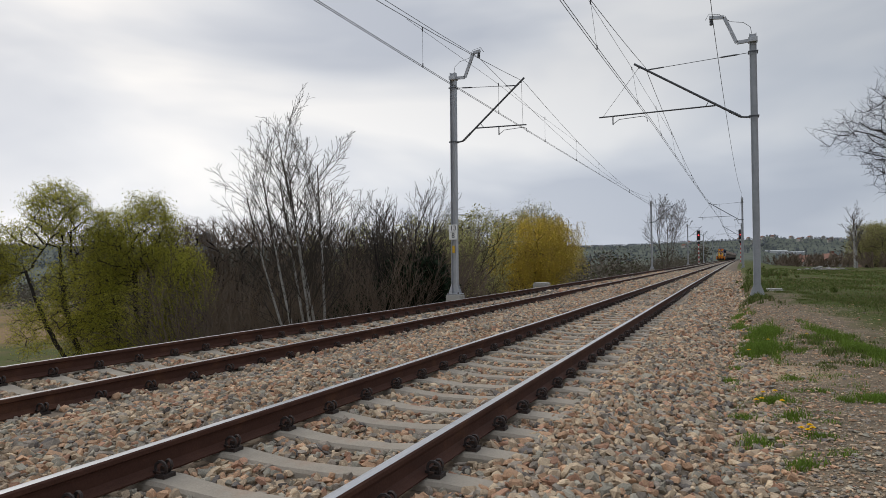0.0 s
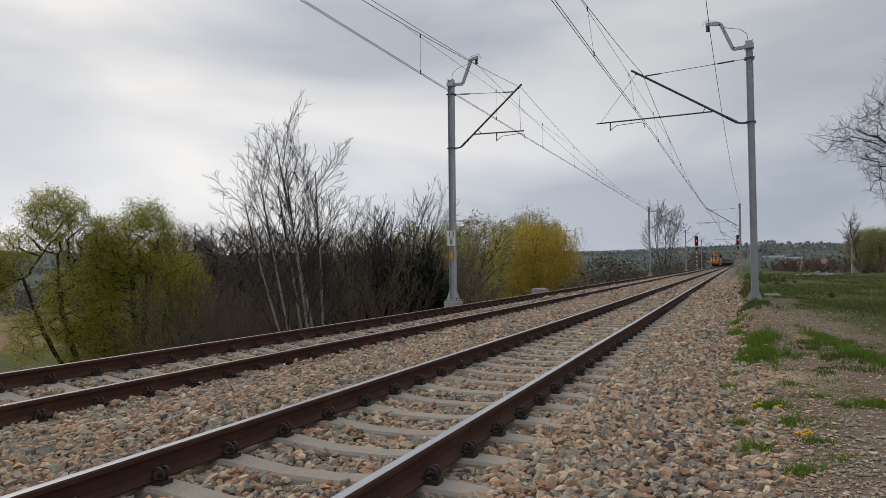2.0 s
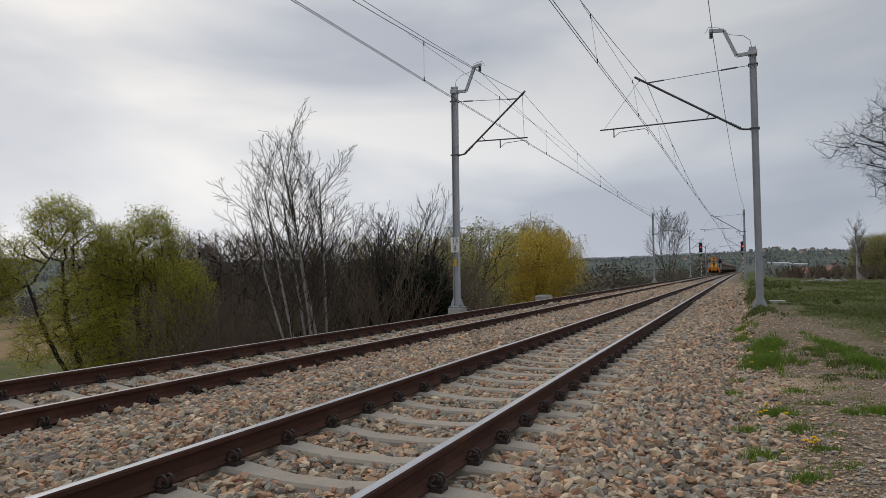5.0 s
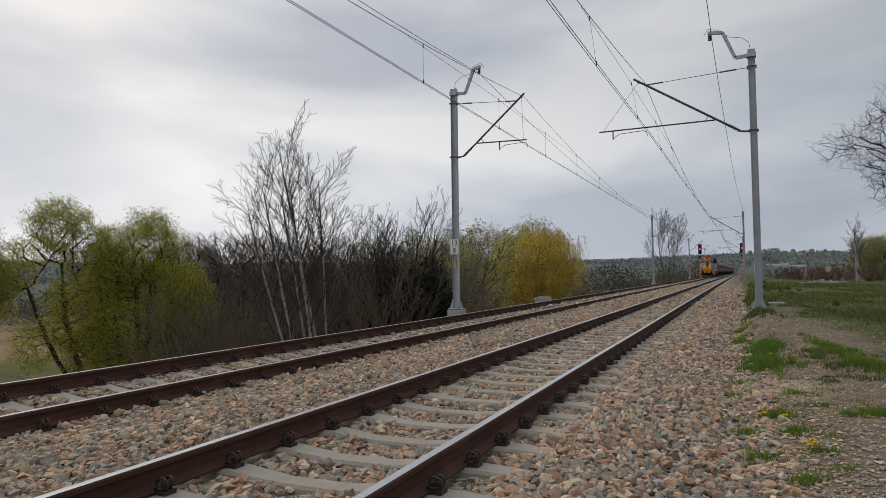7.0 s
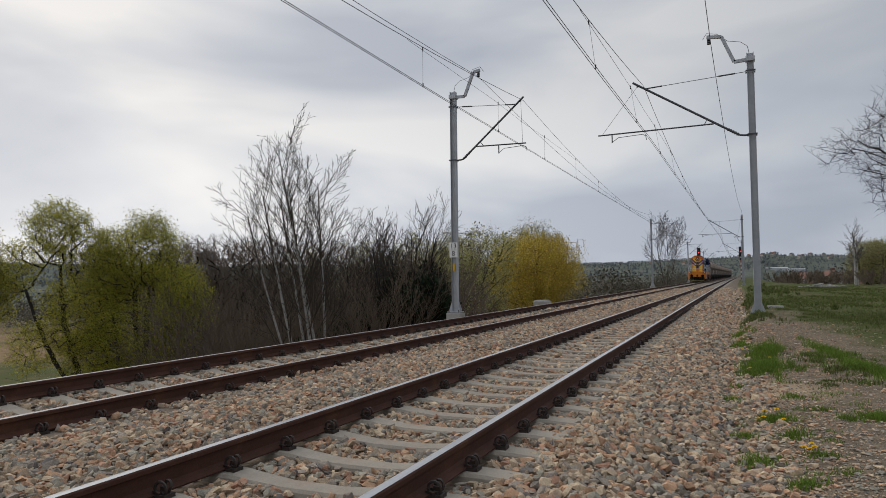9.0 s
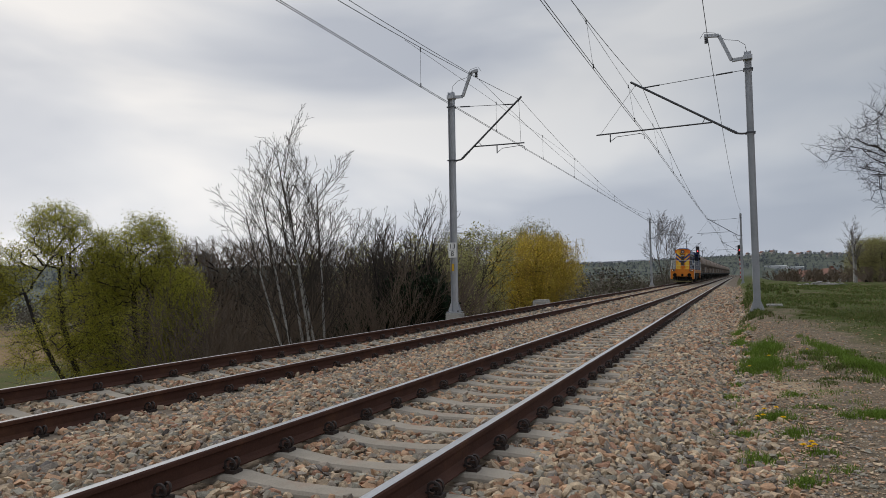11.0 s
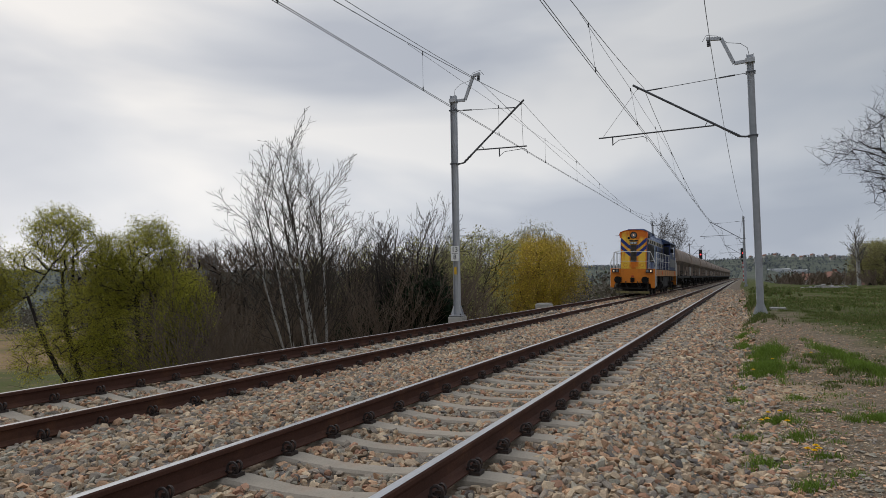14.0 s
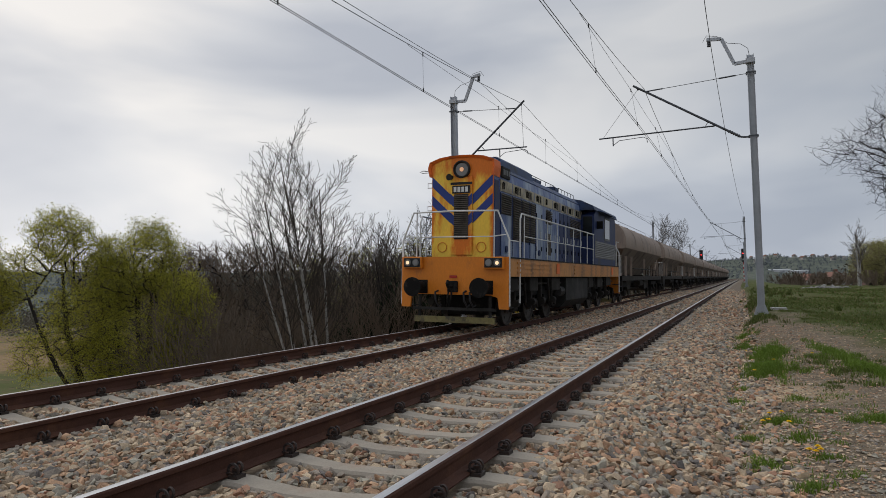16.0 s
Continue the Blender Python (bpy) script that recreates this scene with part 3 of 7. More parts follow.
def mast(cx, y, reach, steady_in, steady_out, drop_at, hook_out, sign):
    """Mast with its base, cantilever, steady arm and feeder hook, in its own space: s points from the mast to its track."""
    s = 1 if reach > 0 else -1
    base = -0.10
    ob = thing("catenary_mast", "grey galvanised steel catenary mast on a concrete footing beside the track", "mast", pose(bent(cx, y), y, float(rise(y))), "masts along the line")
    W = 0.20
    bm = bmesh.new()
    h_beam(bm, W, base + 0.03, 7.92)
    part("post", bm, M["galv"], ob)
    bm = bmesh.new()
    box(bm, -0.24, 0.24, -0.22, 0.22, base, base + 0.035, 0.006)
    for sx in (-1, 1):
        for sy in (-0.085, 0.085):
            prism(bm, [(sx * W / 2, base + 0.035), (sx * 0.215, base + 0.035), (sx * 0.205, base + 0.1), (sx * W / 2, base + 0.40)], "y", sy - 0.008, sy + 0.008)
    part("base_plate", bm, M["galv"], ob)
    for sx in (-0.19, 0.19):
        for sy in (-0.18, 0.18):
            bm = bmesh.new()
            tube(bm, [(sx, sy, base - 0.08), (sx, sy, base + 0.09)], 0.016, 6)
            tube(bm, [(sx, sy, base + 0.035), (sx, sy, base + 0.06)], 0.03, 6)
            part("anchor_bolt", bm, M["clip"], ob)
    bm = bmesh.new()
    box(bm, -0.27, 0.27, -0.25, 0.25, -1.6, base - 0.02, 0.03)
    part("footing", bm, M["found"], ob)
    for z in (5.4, 7.36):
        bm = bmesh.new()
        band(bm, W, z)
        part("clamp", bm, M["tube"], ob)
    # cap
    bm = bmesh.new()
    box(bm, -W / 2 - 0.03, W / 2 + 0.03, -W / 2 - 0.03, W / 2 + 0.03, 7.66, 7.80, 0.008)
    part("top_collar", bm, M["galv"], ob)
    # cantilever
    foot, tip = Vector((s * 0.36, 0, 5.42)), Vector((reach, 0, 7.44))
    bm = bmesh.new()
    tube(bm, [(s * 0.12, 0, 5.40), (s * 0.22, 0, 5.40), foot], 0.03, 8)
    ins = part("insulator", bm, M["tube"], ob)
    for k in range(5):
        bm = bmesh.new()
        c = foot + (tip - foot).normalized() * (0.05 + 0.075 * k)
        tube(bm, [c, c + (tip - foot).normalized() * 0.03], 0.05, 8)
        part("insulator_shed", bm, M["tube"], ins)
    bm = bmesh.new()
    tube(bm, [foot, tip], 0.036, 8)
    part("bracket_tube", bm, M["tube"], ob)
    near_tip = foot.lerp(tip, 0.88)
    bm = bmesh.new()
    tube(bm, [(s * 0.13, 0, 7.36), near_tip], 0.010, 5)
    a = Vector((s * 0.13, 0, 7.36)).lerp(near_tip, 0.10)
    b = Vector((s * 0.13, 0, 7.36)).lerp(near_tip, 0.26)
    tube(bm, [a, b], 0.024, 6)
    tube(bm, [Vector((s * 0.13, 0, 7.36)).lerp(near_tip, 0.82), near_tip], 0.022, 6)
    part("tie_rod", bm, M["tube"], ob)
    bm = bmesh.new()
    tube(bm, [(steady_in, 0, 5.84), (steady_out, 0, 5.80)], 0.024, 6)
    on = foot.lerp(tip, min(0.9, (abs(steady_in) - 0.36) / (abs(reach) - 0.36)))
    tube(bm, [(steady_in, 0, 5.84), on], 0.014, 5)
    q = foot.lerp(tip, min(0.9, (abs(steady_in) - 0.36) / (abs(reach) - 0.36)) + 0.06)
    tube(bm, [(steady_in + s * 0.28, 0, 5.84), q], 0.012, 5)
    part("steady_tube", bm, M["tube"], ob)
    bm = bmesh.new()
    cw = -cx if sign == 0 else FAR - cx
    c = 1 if cw > drop_at else -1
    tube(bm, [(drop_at, 0, 5.81), (drop_at, 0, 5.52)], 0.02, 6)
    tube(bm, [(drop_at, 0, 5.54), (drop_at + c * 0.2, 0, 5.68), (cw - c * 0.12, 0, 5.72), (cw - c * 0.02, 0, 5.66), (cw, 0, 5.53)], 0.011, 5)
    part("registration_arm", bm, M["tube"], ob)
    bm = bmesh.new()
    tube(bm, [(reach * 0.985, 0, 7.42), (reach * 0.96, 0, 7.30)], 0.012, 5)
    tube(bm, [(reach * 0.96, 0, 7.36), (reach * 0.96 + s * -0.02, 0, 7.28)], 0.035, 6)
    tube(bm, [(reach * 0.96, 0, 7.3), (steady_out - s * 0.12, 0, 5.80)], 0.006, 4)
    part("hanger_wire", bm, M["wire"], ob)
    if hook_out is None:
        return ob
    # feeder hook on top
    bm = bmesh.new()
    pts = [(s * 0.06, 0, 7.73), (s * 0.45, 0, 7.71), (s * (0.45 + 0.34), 0, 8.55), (s * hook_out, 0, 8.60)]
    for p, q in zip(pts, pts[1:]):
        d = Vector(q) - Vector(p)
        nrm = Vector((-d.z, 0, d.x)).normalized() * 0.05
        loft(bm, [[Vector(e) + k * nrm + Vector((0, t, 0)) for k, t in ((-1, -0.035), (1, -0.035), (1, 0.035), (-1, 0.035))] for e in (p, q)])
    part("feeder_arm", bm, M["galv"], ob)
    bm = bmesh.new()
    tube(bm, [(s * (hook_out - 0.06), 0, 8.58), (s * (hook_out - 0.06), 0, 8.40)], 0.014, 6)
    for z in (8.52, 8.46, 8.40):
        tube(bm, [(s * (hook_out - 0.06), 0, z), (s * (hook_out - 0.06), 0, z - 0.035)], 0.055, 8)
    part("feeder_insulator", bm, M["tube"], ob)
    bm = bmesh.new()
    tube(bm, [(s * 0.02, 0, 7.9), (s * 0.06, 0.02, 8.15), (s * 0.25, 0.04, 8.32), (s * 0.62, 0.03, 8.4), (s * (hook_out - 0.3), 0.02, 8.66), (s * hook_out, 0, 8.72), (s * (hook_out + 0.12), 0.05, 8.55)], 0.008, 4)
    part("bond_cable", bm, M["wire"], ob)
    return ob


MASTS_Y = [MAST_Y + SPAN * k for k in (-1, 0, 1, 2, 3, 4, 5)]
first_masts = {}
for y in MASTS_Y:
    first_masts["R", y] = mast(3.11, y, -3.5, -1.08, -4.65, -4.2, None if abs(y - MAST_Y - SPAN) < 1 else 1.22, 0)
    first_masts["L", y] = mast(-6.75, y, 2.66, 0.88, 2.72, 1.72, None if abs(y - MAST_Y - SPAN) < 1 else 1.05, 1)


def catenary(cx, cz, name, label, group, stagger, contact):
    """Messenger wire, two contact wires and droppers of one track, span by span."""
    ob = thing(name, label, "overhead wire", kind="structure", group=group)
    bm = bmesh.new()
    drops = bmesh.new()
    for k, (a, b) in enumerate(zip(MASTS_Y, MASTS_Y[1:])):
        sway = lambda y, c=cx, k=k, a=a: c + stagger[k] + (stagger[k + 1] - stagger[k]) * (y - a) / SPAN
        under = lambda y, c=cx, k=k, a=a: c + contact[k] + (contact[k + 1] - contact[k]) * (y - a) / SPAN
        lift = lambda y: float(rise(y))
        n = 24 if a < 100 else 10
        za = lambda t: 7.30 - 1.5 * 4 * t * (1 - t)
        mess = [(bent(sway(a + (b - a) * t), a + (b - a) * t), a + (b - a) * t, za(t) + lift(a + (b - a) * t)) for t in [i / n for i in range(n + 1)]]
        tube(bm, mess, 0.0085, 4)
        for dx in (-0.025, 0.025):
            tube(bm, [(bent(under(a + (b - a) * t) + dx, a + (b - a) * t), a + (b - a) * t, cz + lift(a + (b - a) * t)) for t in [i / 8 for i in range(9)]], 0.0075, 4)
        # Y-shaped stitch wire round each mast
        tube(bm, [(bent(sway(a + 9), a + 9), a + 9, za(9 / SPAN) - 0.02 + lift(a + 9)), (bent(sway(a + 3), a + 3), a + 3, 6.55 + lift(a)), (bent(sway(a), a), a, 6.5 + lift(a))], 0.005, 3)
        tube(bm, [(bent(sway(b - 9), b - 9), b - 9, za(1 - 9 / SPAN) - 0.02 + lift(b - 9)), (bent(sway(b - 3), b - 3), b - 3, 6.55 + lift(b)), (bent(sway(b), b), b, 6.5 + lift(b))], 0.005, 3)
        for j in range(11):
            t = (j + 0.5) / 11
            y = a + (b - a) * t
            z0, z1 = cz + lift(y), (za(t) if 0.1 < t < 0.9 else 6.6) + lift(y)
            x1 = bent(sway(y), y)
            x0 = bent(under(y), y)
            tube(drops, [(x0, y, z0), (x1, y, z1)], 0.004, 3)
            for xx, z in ((x0, z0 + 0.03), (x1, z1 - 0.05)):
                tube(drops, [(xx, y, z - 0.05), (xx, y, z + 0.05)], 0.014, 5)
    part("wires", bm, M["wire"], ob)
    part("droppers", drops, M["wire"], ob)
    return ob


def feeder(x, mast_x, name):
    bm = bmesh.new()
    for a, b in zip(MASTS_Y, MASTS_Y[1:]):
        u = lambda y: mast_x if abs(y - MAST_Y - SPAN) < 1 else x
        tube(bm, [(bent(u(a) + (u(b) - u(a)) * t, a + (b - a) * t), a + (b - a) * t, 8.36 - 1.0 * 4 * t * (1 - t) + float(rise(a + (b - a) * t))) for t in [i / 16 for i in range(17)]], 0.0095, 4)
    ob = part(name, bm, M["wire"])
    tagged(ob, "dark feeder cable strung from mast to mast", "cable", kind="structure")


catenary(NEAR - 0.03, 5.53, "overhead_line", "dark overhead line wires with droppers above the track", "overhead lines", (-1.05, -0.02, 0.75, 0.6, 0.4, 0.3, 0.2), (-1.2, 0.15, 0.8, 0.6, 0.4, 0.3, 0.2))
catenary(FAR - 0.1, 5.66, "overhead_line", "dark overhead line wires with droppers above the track", "overhead lines", (0.0,) * 7, (0.0,) * 7)
feeder(3.11 - 1.10, 3.11, "feeder_cable")
feeder(-6.75 + 0.99, -6.75, "feeder_cable")


# ---- trees ----
M.update(
    bark=material("grey_brown_bark", (0.085, 0.072, 0.06), 0.95, vary=0.3, scale=4, fine=40, bump=0.3),
    darkbark=material("dark_bark", (0.035, 0.030, 0.028), 0.95, vary=0.3, scale=4, fine=40, bump=0.3),
    birchbark=material("pale_birch_bark", (0.36, 0.345, 0.32), 0.85, vary=0.2, scale=3, fine=30, bump=0.1, second=(0.06, 0.055, 0.05), second_at=0.62, second_scale=5, stretch=(1, 1, 3)),
    twig=material("bare_twig", (0.062, 0.052, 0.043), 0.95, vary=0.3, scale=2, fine=20, bump=0.0),
    twig_grey=material("grey_bare_twig", (0.125, 0.11, 0.098), 0.95, vary=0.3, scale=2, fine=20, bump=0.0),
    brown=material("brown_thicket_twig", (0.150, 0.116, 0.088), 0.95, vary=0.35, scale=1, fine=12, bump=0.0),
    leaf_green=material("young_willow_leaf", (0.385, 0.365, 0.055), 0.7, vary=0.35, scale=0.7, fine=5, bump=0.0, island=0.3, through_leaf=0.45),
    leaf_grey=material("grey_green_bud_leaf", (0.34, 0.325, 0.13), 0.7, vary=0.3, scale=0.7, fine=5, bump=0.0, island=0.3, through_leaf=0.45),
    gold_twig=material("golden_willow_twig", (0.36, 0.26, 0.07), 0.9, vary=0.25, scale=2, fine=20, bump=0.0),
    leaf_yellow=material("yellow_willow_leaf", (0.66, 0.49, 0.075), 0.7, vary=0.35, scale=0.5, fine=4, bump=0.0, island=0.3, second=(0.42, 0.37, 0.05), second_at=0.66, through_leaf=0.45),
    fir=material("dark_evergreen", (0.022, 0.035, 0.018), 0.85, vary=0.35, scale=1, fine=6, bump=0.0, island=0.3),
    farwood=material("far_woodland", (0.130, 0.112, 0.090), 0.95, vary=0.25, scale=0.02, fine=0.3, bump=0.0, island=0.2, second=(0.07, 0.075, 0.04), second_at=0.75),
    # distance haze is put into this colour: paler and bluer than the woods
    hillwood=material("hazed_hillside_woodland", (0.125, 0.138, 0.152), 0.95, vary=0.25, scale=0.02, fine=0.3, bump=0.0, island=0.2),
)


class Tubes:
    """Collects tapering round twigs into one mesh."""

    def __init__(self):
        self.v, self.f, self.n = [], [], 0

    def add(self, pts, r0, r1, sides):
        m = len(pts)
        pts = np.asarray(pts)
        d = pts[-1] - pts[0]
        d = d / (np.linalg.norm(d) + 1e-9)
        a = np.cross(d, (0.3, 0.9, 0.1) if abs(d[2]) > 0.8 else (0, 0, 1))
        a /= np.linalg.norm(a) + 1e-9
        b = np.cross(a, d)
        ang = np.arange(sides) * 2 * math.pi / sides
        ring = np.outer(np.cos(ang), a) + np.outer(np.sin(ang), b)
        rad = np.linspace(r0, r1, m) if r1 is not None else np.asarray(r0)
        self.v.append((pts[:, None, :] + ring[None] * rad[:, None, None]).reshape(-1, 3))
        i = np.arange(m - 1)[:, None] * sides
        k = np.arange(sides)[None]
        k2 = (k + 1) % sides
        self.f.append(np.stack([i + k, i + k2, i + sides + k2, i + sides + k], -1).reshape(-1, 4) + self.n)
        self.n += m * sides

    def mesh(self, name, mat):
        return raw_mesh(name, np.concatenate(self.v), np.concatenate(self.f), mat)


def grow(rng, out, p, d, length, r, level, spec):
    """One branch and all that grows from it. spec: per level segments, children, child angle, child length, first child, wobble; lift."""
    seg, kids, angle, ratio, first, wob = spec["levels"][level]
    pts, dirs = [p], [d]
    for _ in range(seg):
        d = d + rng.normal(0, wob, 3) + np.array((0, 0, spec["lift"][level]))
        d = d / np.linalg.norm(d)
        p = p + d * length / seg
        pts.append(p)
        dirs.append(d)
    tip = max(spec["thin"], r * (0.25 if kids else 0.5))
    out[0 if level < spec["wood"] else 1].add(pts, max(r, spec["thin"]), tip, 6 if level == 0 else 4 if level < spec["wood"] else 3)
    if level >= spec["leaf_from"]:
        out[2].append(np.array(pts[1:]))
    if level + 1 < len(spec["levels"]):
        for c in range(kids):
            f = first + (1 - first) * (c + rng.uniform(0, 1)) / kids
            i = min(int(f * seg), seg - 1)
            q = pts[i] + (pts[i + 1] - pts[i]) * (f * seg - i)
            a = rng.normal(size=3)
            a -= a @ dirs[i + 1] * dirs[i + 1]
            a /= np.linalg.norm(a) + 1e-9
            th = radians(angle) * rng.uniform(0.65, 1.3)
            nd = dirs[i + 1] * math.cos(th) + a * math.sin(th)
            grow(rng, out, q, nd, length * ratio * rng.uniform(0.7, 1.25) * (1.15 - 0.55 * f), r * spec.get("taper", 0.60) * (1.1 - 0.6 * f), level + 1, spec)


def leaves_mesh(rng, spots, per, size, mat, spread):
    pts = np.concatenate(spots)
    pts = np.repeat(pts, per, 0)
    pts = pts + rng.normal(0, spread, pts.shape)
    n = len(pts)
    a = rng.normal(size=(n, 3))
    a /= np.linalg.norm(a, axis=1, keepdims=True)
    b = np.cross(a, rng.normal(size=(n, 3)))
    b /= np.linalg.norm(b, axis=1, keepdims=True)
    s = size * rng.uniform(0.6, 1.4, (n, 1))
    v = np.stack([pts - a * s, pts + b * s * 0.45, pts + a * s, pts - b * s * 0.45], 1).reshape(-1, 3)
    return raw_mesh("foliage", v, np.arange(4 * n).reshape(n, 4), mat)


SPECS = {
    "birch": dict(levels=[(12, 19, 38, 0.36, 0.32, 0.014), (7, 6, 34, 0.42, 0.2, 0.03), (4, 3, 34, 0.5, 0.2, 0.05), (2, 0, 0, 0, 0, 0.10)], lift=(0.012, 0.055, 0.04, 0.03), wood=1, leaf_from=9, thin=0.0066, taper=0.40),
    "bare": dict(levels=[(6, 10, 36, 0.50, 0.22, 0.07), (5, 7, 36, 0.46, 0.2, 0.09), (4, 6, 36, 0.5, 0.15, 0.10), (3, 0, 0, 0, 0, 0.12)], lift=(0.06, 0.10, 0.07, 0.03), wood=1, leaf_from=9, thin=0.008),
    "willow": dict(levels=[(6, 9, 42, 0.52, 0.25, 0.10), (5, 7, 42, 0.48, 0.2, 0.12), (4, 5, 45, 0.5, 0.15, 0.14), (3, 0, 0, 0, 0, 0.16)], lift=(0.05, 0.07, 0.05, 0.0), wood=1, leaf_from=2, thin=0.008),
    "broom": dict(levels=[(8, 11, 26, 0.46, 0.25, 0.03), (6, 5, 28, 0.46, 0.2, 0.05), (4, 4, 30, 0.5, 0.2, 0.07), (2, 0, 0, 0, 0, 0.1)], lift=(0.03, 0.05, 0.04, 0.03), wood=1, leaf_from=9, thin=0.007, taper=0.5),
    "shrub": dict(levels=[(5, 6, 26, 0.5, 0.2, 0.08), (4, 5, 32, 0.5, 0.15, 0.10), (3, 0, 0, 0, 0, 0.12)], lift=(0.05, 0.06, 0.04), wood=1, leaf_from=9, thin=0.0075),
}


def build_tree(name, label, category, style, height, stems, lean, seed, bark, twig, leaf=None, per=4, size=0.06, spread=0.12, r0=None, tilt=(0, 0), group="", base_spread=0.3, thin=None):
    """A tree as a thing with trunk and crown, at the origin."""
    rng = np.random.default_rng(seed)
    out = [Tubes(), Tubes(), []]
    trunks = []
    spec = dict(SPECS[style])
    if thin:
        spec["thin"] = thin
    for k in range(stems):
        az = 2 * math.pi * (k + rng.uniform(0, 0.7)) / stems
        le = lean * rng.uniform(0.4, 1.2)
        d = np.array((math.cos(az) * le + tilt[0], math.sin(az) * le + tilt[1], 1.0))
        p = np.array((math.cos(az) * base_spread * rng.uniform(0.3, 1), math.sin(az) * base_spread * rng.uniform(0.3, 1), -0.3))
        h = height * rng.uniform(0.78, 1.0)
        out[0] = Tubes()
        trunks.append(out[0])
        grow(rng, out, p, d / np.linalg.norm(d), h * 0.86, (r0 or height * 0.014) * rng.uniform(0.75, 1.1), 0, spec)
    # bring the whole to its height
    k = height / max(v[:, 2].max() for tb in trunks + [out[1]] for v in tb.v)
    for tb in trunks + [out[1]]:
        tb.v = [v * k for v in tb.v]
    out[2] = [v * k for v in out[2]]
    ob = thing(name, label, category, group=group)
    for tb in trunks:
        if tb.n:
            me = tb.mesh("trunk", M[bark])
            if bark == "birchbark":
                # bark is pale on the lower stem, grey-brown on the young wood above
                me.materials.append(M["bark"])
                for p in me.polygons:
                    p.material_index = int(p.center.z > height * 0.56)
            part("trunk", me, None, ob)
    if out[1].n:
        part("crown", out[1].mesh("crown", M[twig]), None, ob)
    if leaf:
        part("foliage", leaves_mesh(rng, out[2], per, size, M[leaf], spread), None, ob)
    return ob


def shaped_tree(name, label, category, stems, domes, n, seed, bark, twig, leaf=None, per=6, size=0.04, spread=0.12, tip=0.006, sprig=0.35, sprigs=3, up=0.5, limb=0.035, hang=0.0, group="", power=0.46, curl=0.22):
    """A tree whose branches grow towards points spread in its crown. stems: polylines of the main stems; domes: centre, radii and share of the crown's rounds."""
    rng = np.random.default_rng(seed)
    pos, par = [], []
    for line in stems:
        line = [np.array(p, float) for p in line]
        prev = -1
        for a, b in zip(line, line[1:]):
            steps = max(2, int(np.linalg.norm(b - a) / 0.4))
            for k in range(0 if prev < 0 else 1, steps + 1):
                pos.append(a + (b - a) * k / steps + rng.normal(0, 0.025, 3) * (prev >= 0))
                par.append(prev)
                prev = len(pos) - 1
    share = np.array([d[2] for d in domes], float)
    goals = []
    for (c, r, _), count in zip(domes, (share / share.sum() * n).astype(int)):
        u = rng.normal(size=(count, 3))
        u /= np.linalg.norm(u, axis=1, keepdims=True)
        lump = 1 + 0.14 * np.sin(u[:, :1] * 5 + seed) * np.sin(u[:, 1:2] * 6 + 1) + 0.10 * np.sin(u[:, 2:] * 7 + seed)
        goals.append(np.array(c) + u * lump * rng.uniform(0.12, 1, (count, 1)) ** 0.42 * np.array(r))
    goals = np.concatenate(goals)
    hub = np.mean([line[-1] for line in stems], 0)
    goals = goals[np.argsort(np.linalg.norm(goals - hub, axis=1) + rng.uniform(0, 0.8, len(goals)))]
    P = np.zeros((len(pos) + 14 * len(goals), 3))
    P[:len(pos)] = pos
    m = len(pos)
    ends = []
    for g in goals:
        d = g - P[:m]
        dist = np.linalg.norm(d, axis=1)
        i = int(np.argmin(dist + up * np.maximum(0, 0.45 * dist - d[:, 2])))
        a, dist = P[i], dist[i]
        way = a - P[par[i]] if par[i] >= 0 else np.array((0, 0, 1.0))
        way = way / (np.linalg.norm(way) + 1e-9)
        ctl = a + (g - a) * 0.28 + (way * curl + np.array((0, 0, 0.08))) * dist
        steps = min(12, max(1, int(dist / 0.35)))
        prev = i
        for k in range(1, steps + 1):
            t = k / steps
            P[m] = a * (1 - t) ** 2 + 2 * ctl * t * (1 - t) + g * t * t + rng.normal(0, 0.02, 3) * (k < steps)
            par.append(prev)
            prev = m
            m += 1
        ends.append(prev)
    P = P[:m]
    load = np.zeros(m)
    load[ends] += 1
    for i in range(m - 1, -1, -1):
        if par[i] >= 0:
            load[par[i]] += load[i]
    rad = tip * np.maximum(load, 1) ** power
    main = {}
    for i in range(m):
        if par[i] >= 0 and (par[i] not in main or load[i] > load[main[par[i]]]):
            main[par[i]] = i
    wood, fine = Tubes(), Tubes()
    for i in range(m):
        p = par[i]
        if p >= 0 and main[p] == i:
            continue
        chain = ([p] if p >= 0 else []) + [i]
        while chain[-1] in main:
            chain.append(main[chain[-1]])
        if len(chain) < 2:
            continue
        r = rad[chain].copy()
        r[0] = min(r[0], r[1] * 1.15)
        thick = int((r > limb).sum())
        if thick > 1:
            wood.add(P[chain[:thick + 1]], r[:thick + 1], None, 6)
        if thick < len(chain) - 1:
            s0 = max(0, thick - 1) if thick > 1 else 0
            fine.add(P[chain[s0:]], r[s0:], None, 4 if r[s0] > 0.015 else 3)
    spots = []
    for e in ends:
        way = P[e] - P[par[e]]
        way = way / (np.linalg.norm(way) + 1e-9)
        for _ in range(sprigs):
            d = way * 0.8 + rng.normal(0, 0.55, 3) + np.array((0, 0, 0.25 - hang))
            d /= np.linalg.norm(d)
            q = P[e] + d * sprig * rng.uniform(0.5, 1.3) - np.array((0, 0, hang * sprig * rng.uniform(0.3, 1.6)))
            mid = (P[e] + q) / 2 + rng.normal(0, 0.03, 3)
            fine.add([P[e], mid, q], tip * 0.9, tip * 0.6, 3)
            spots.append(np.array((mid, q)))
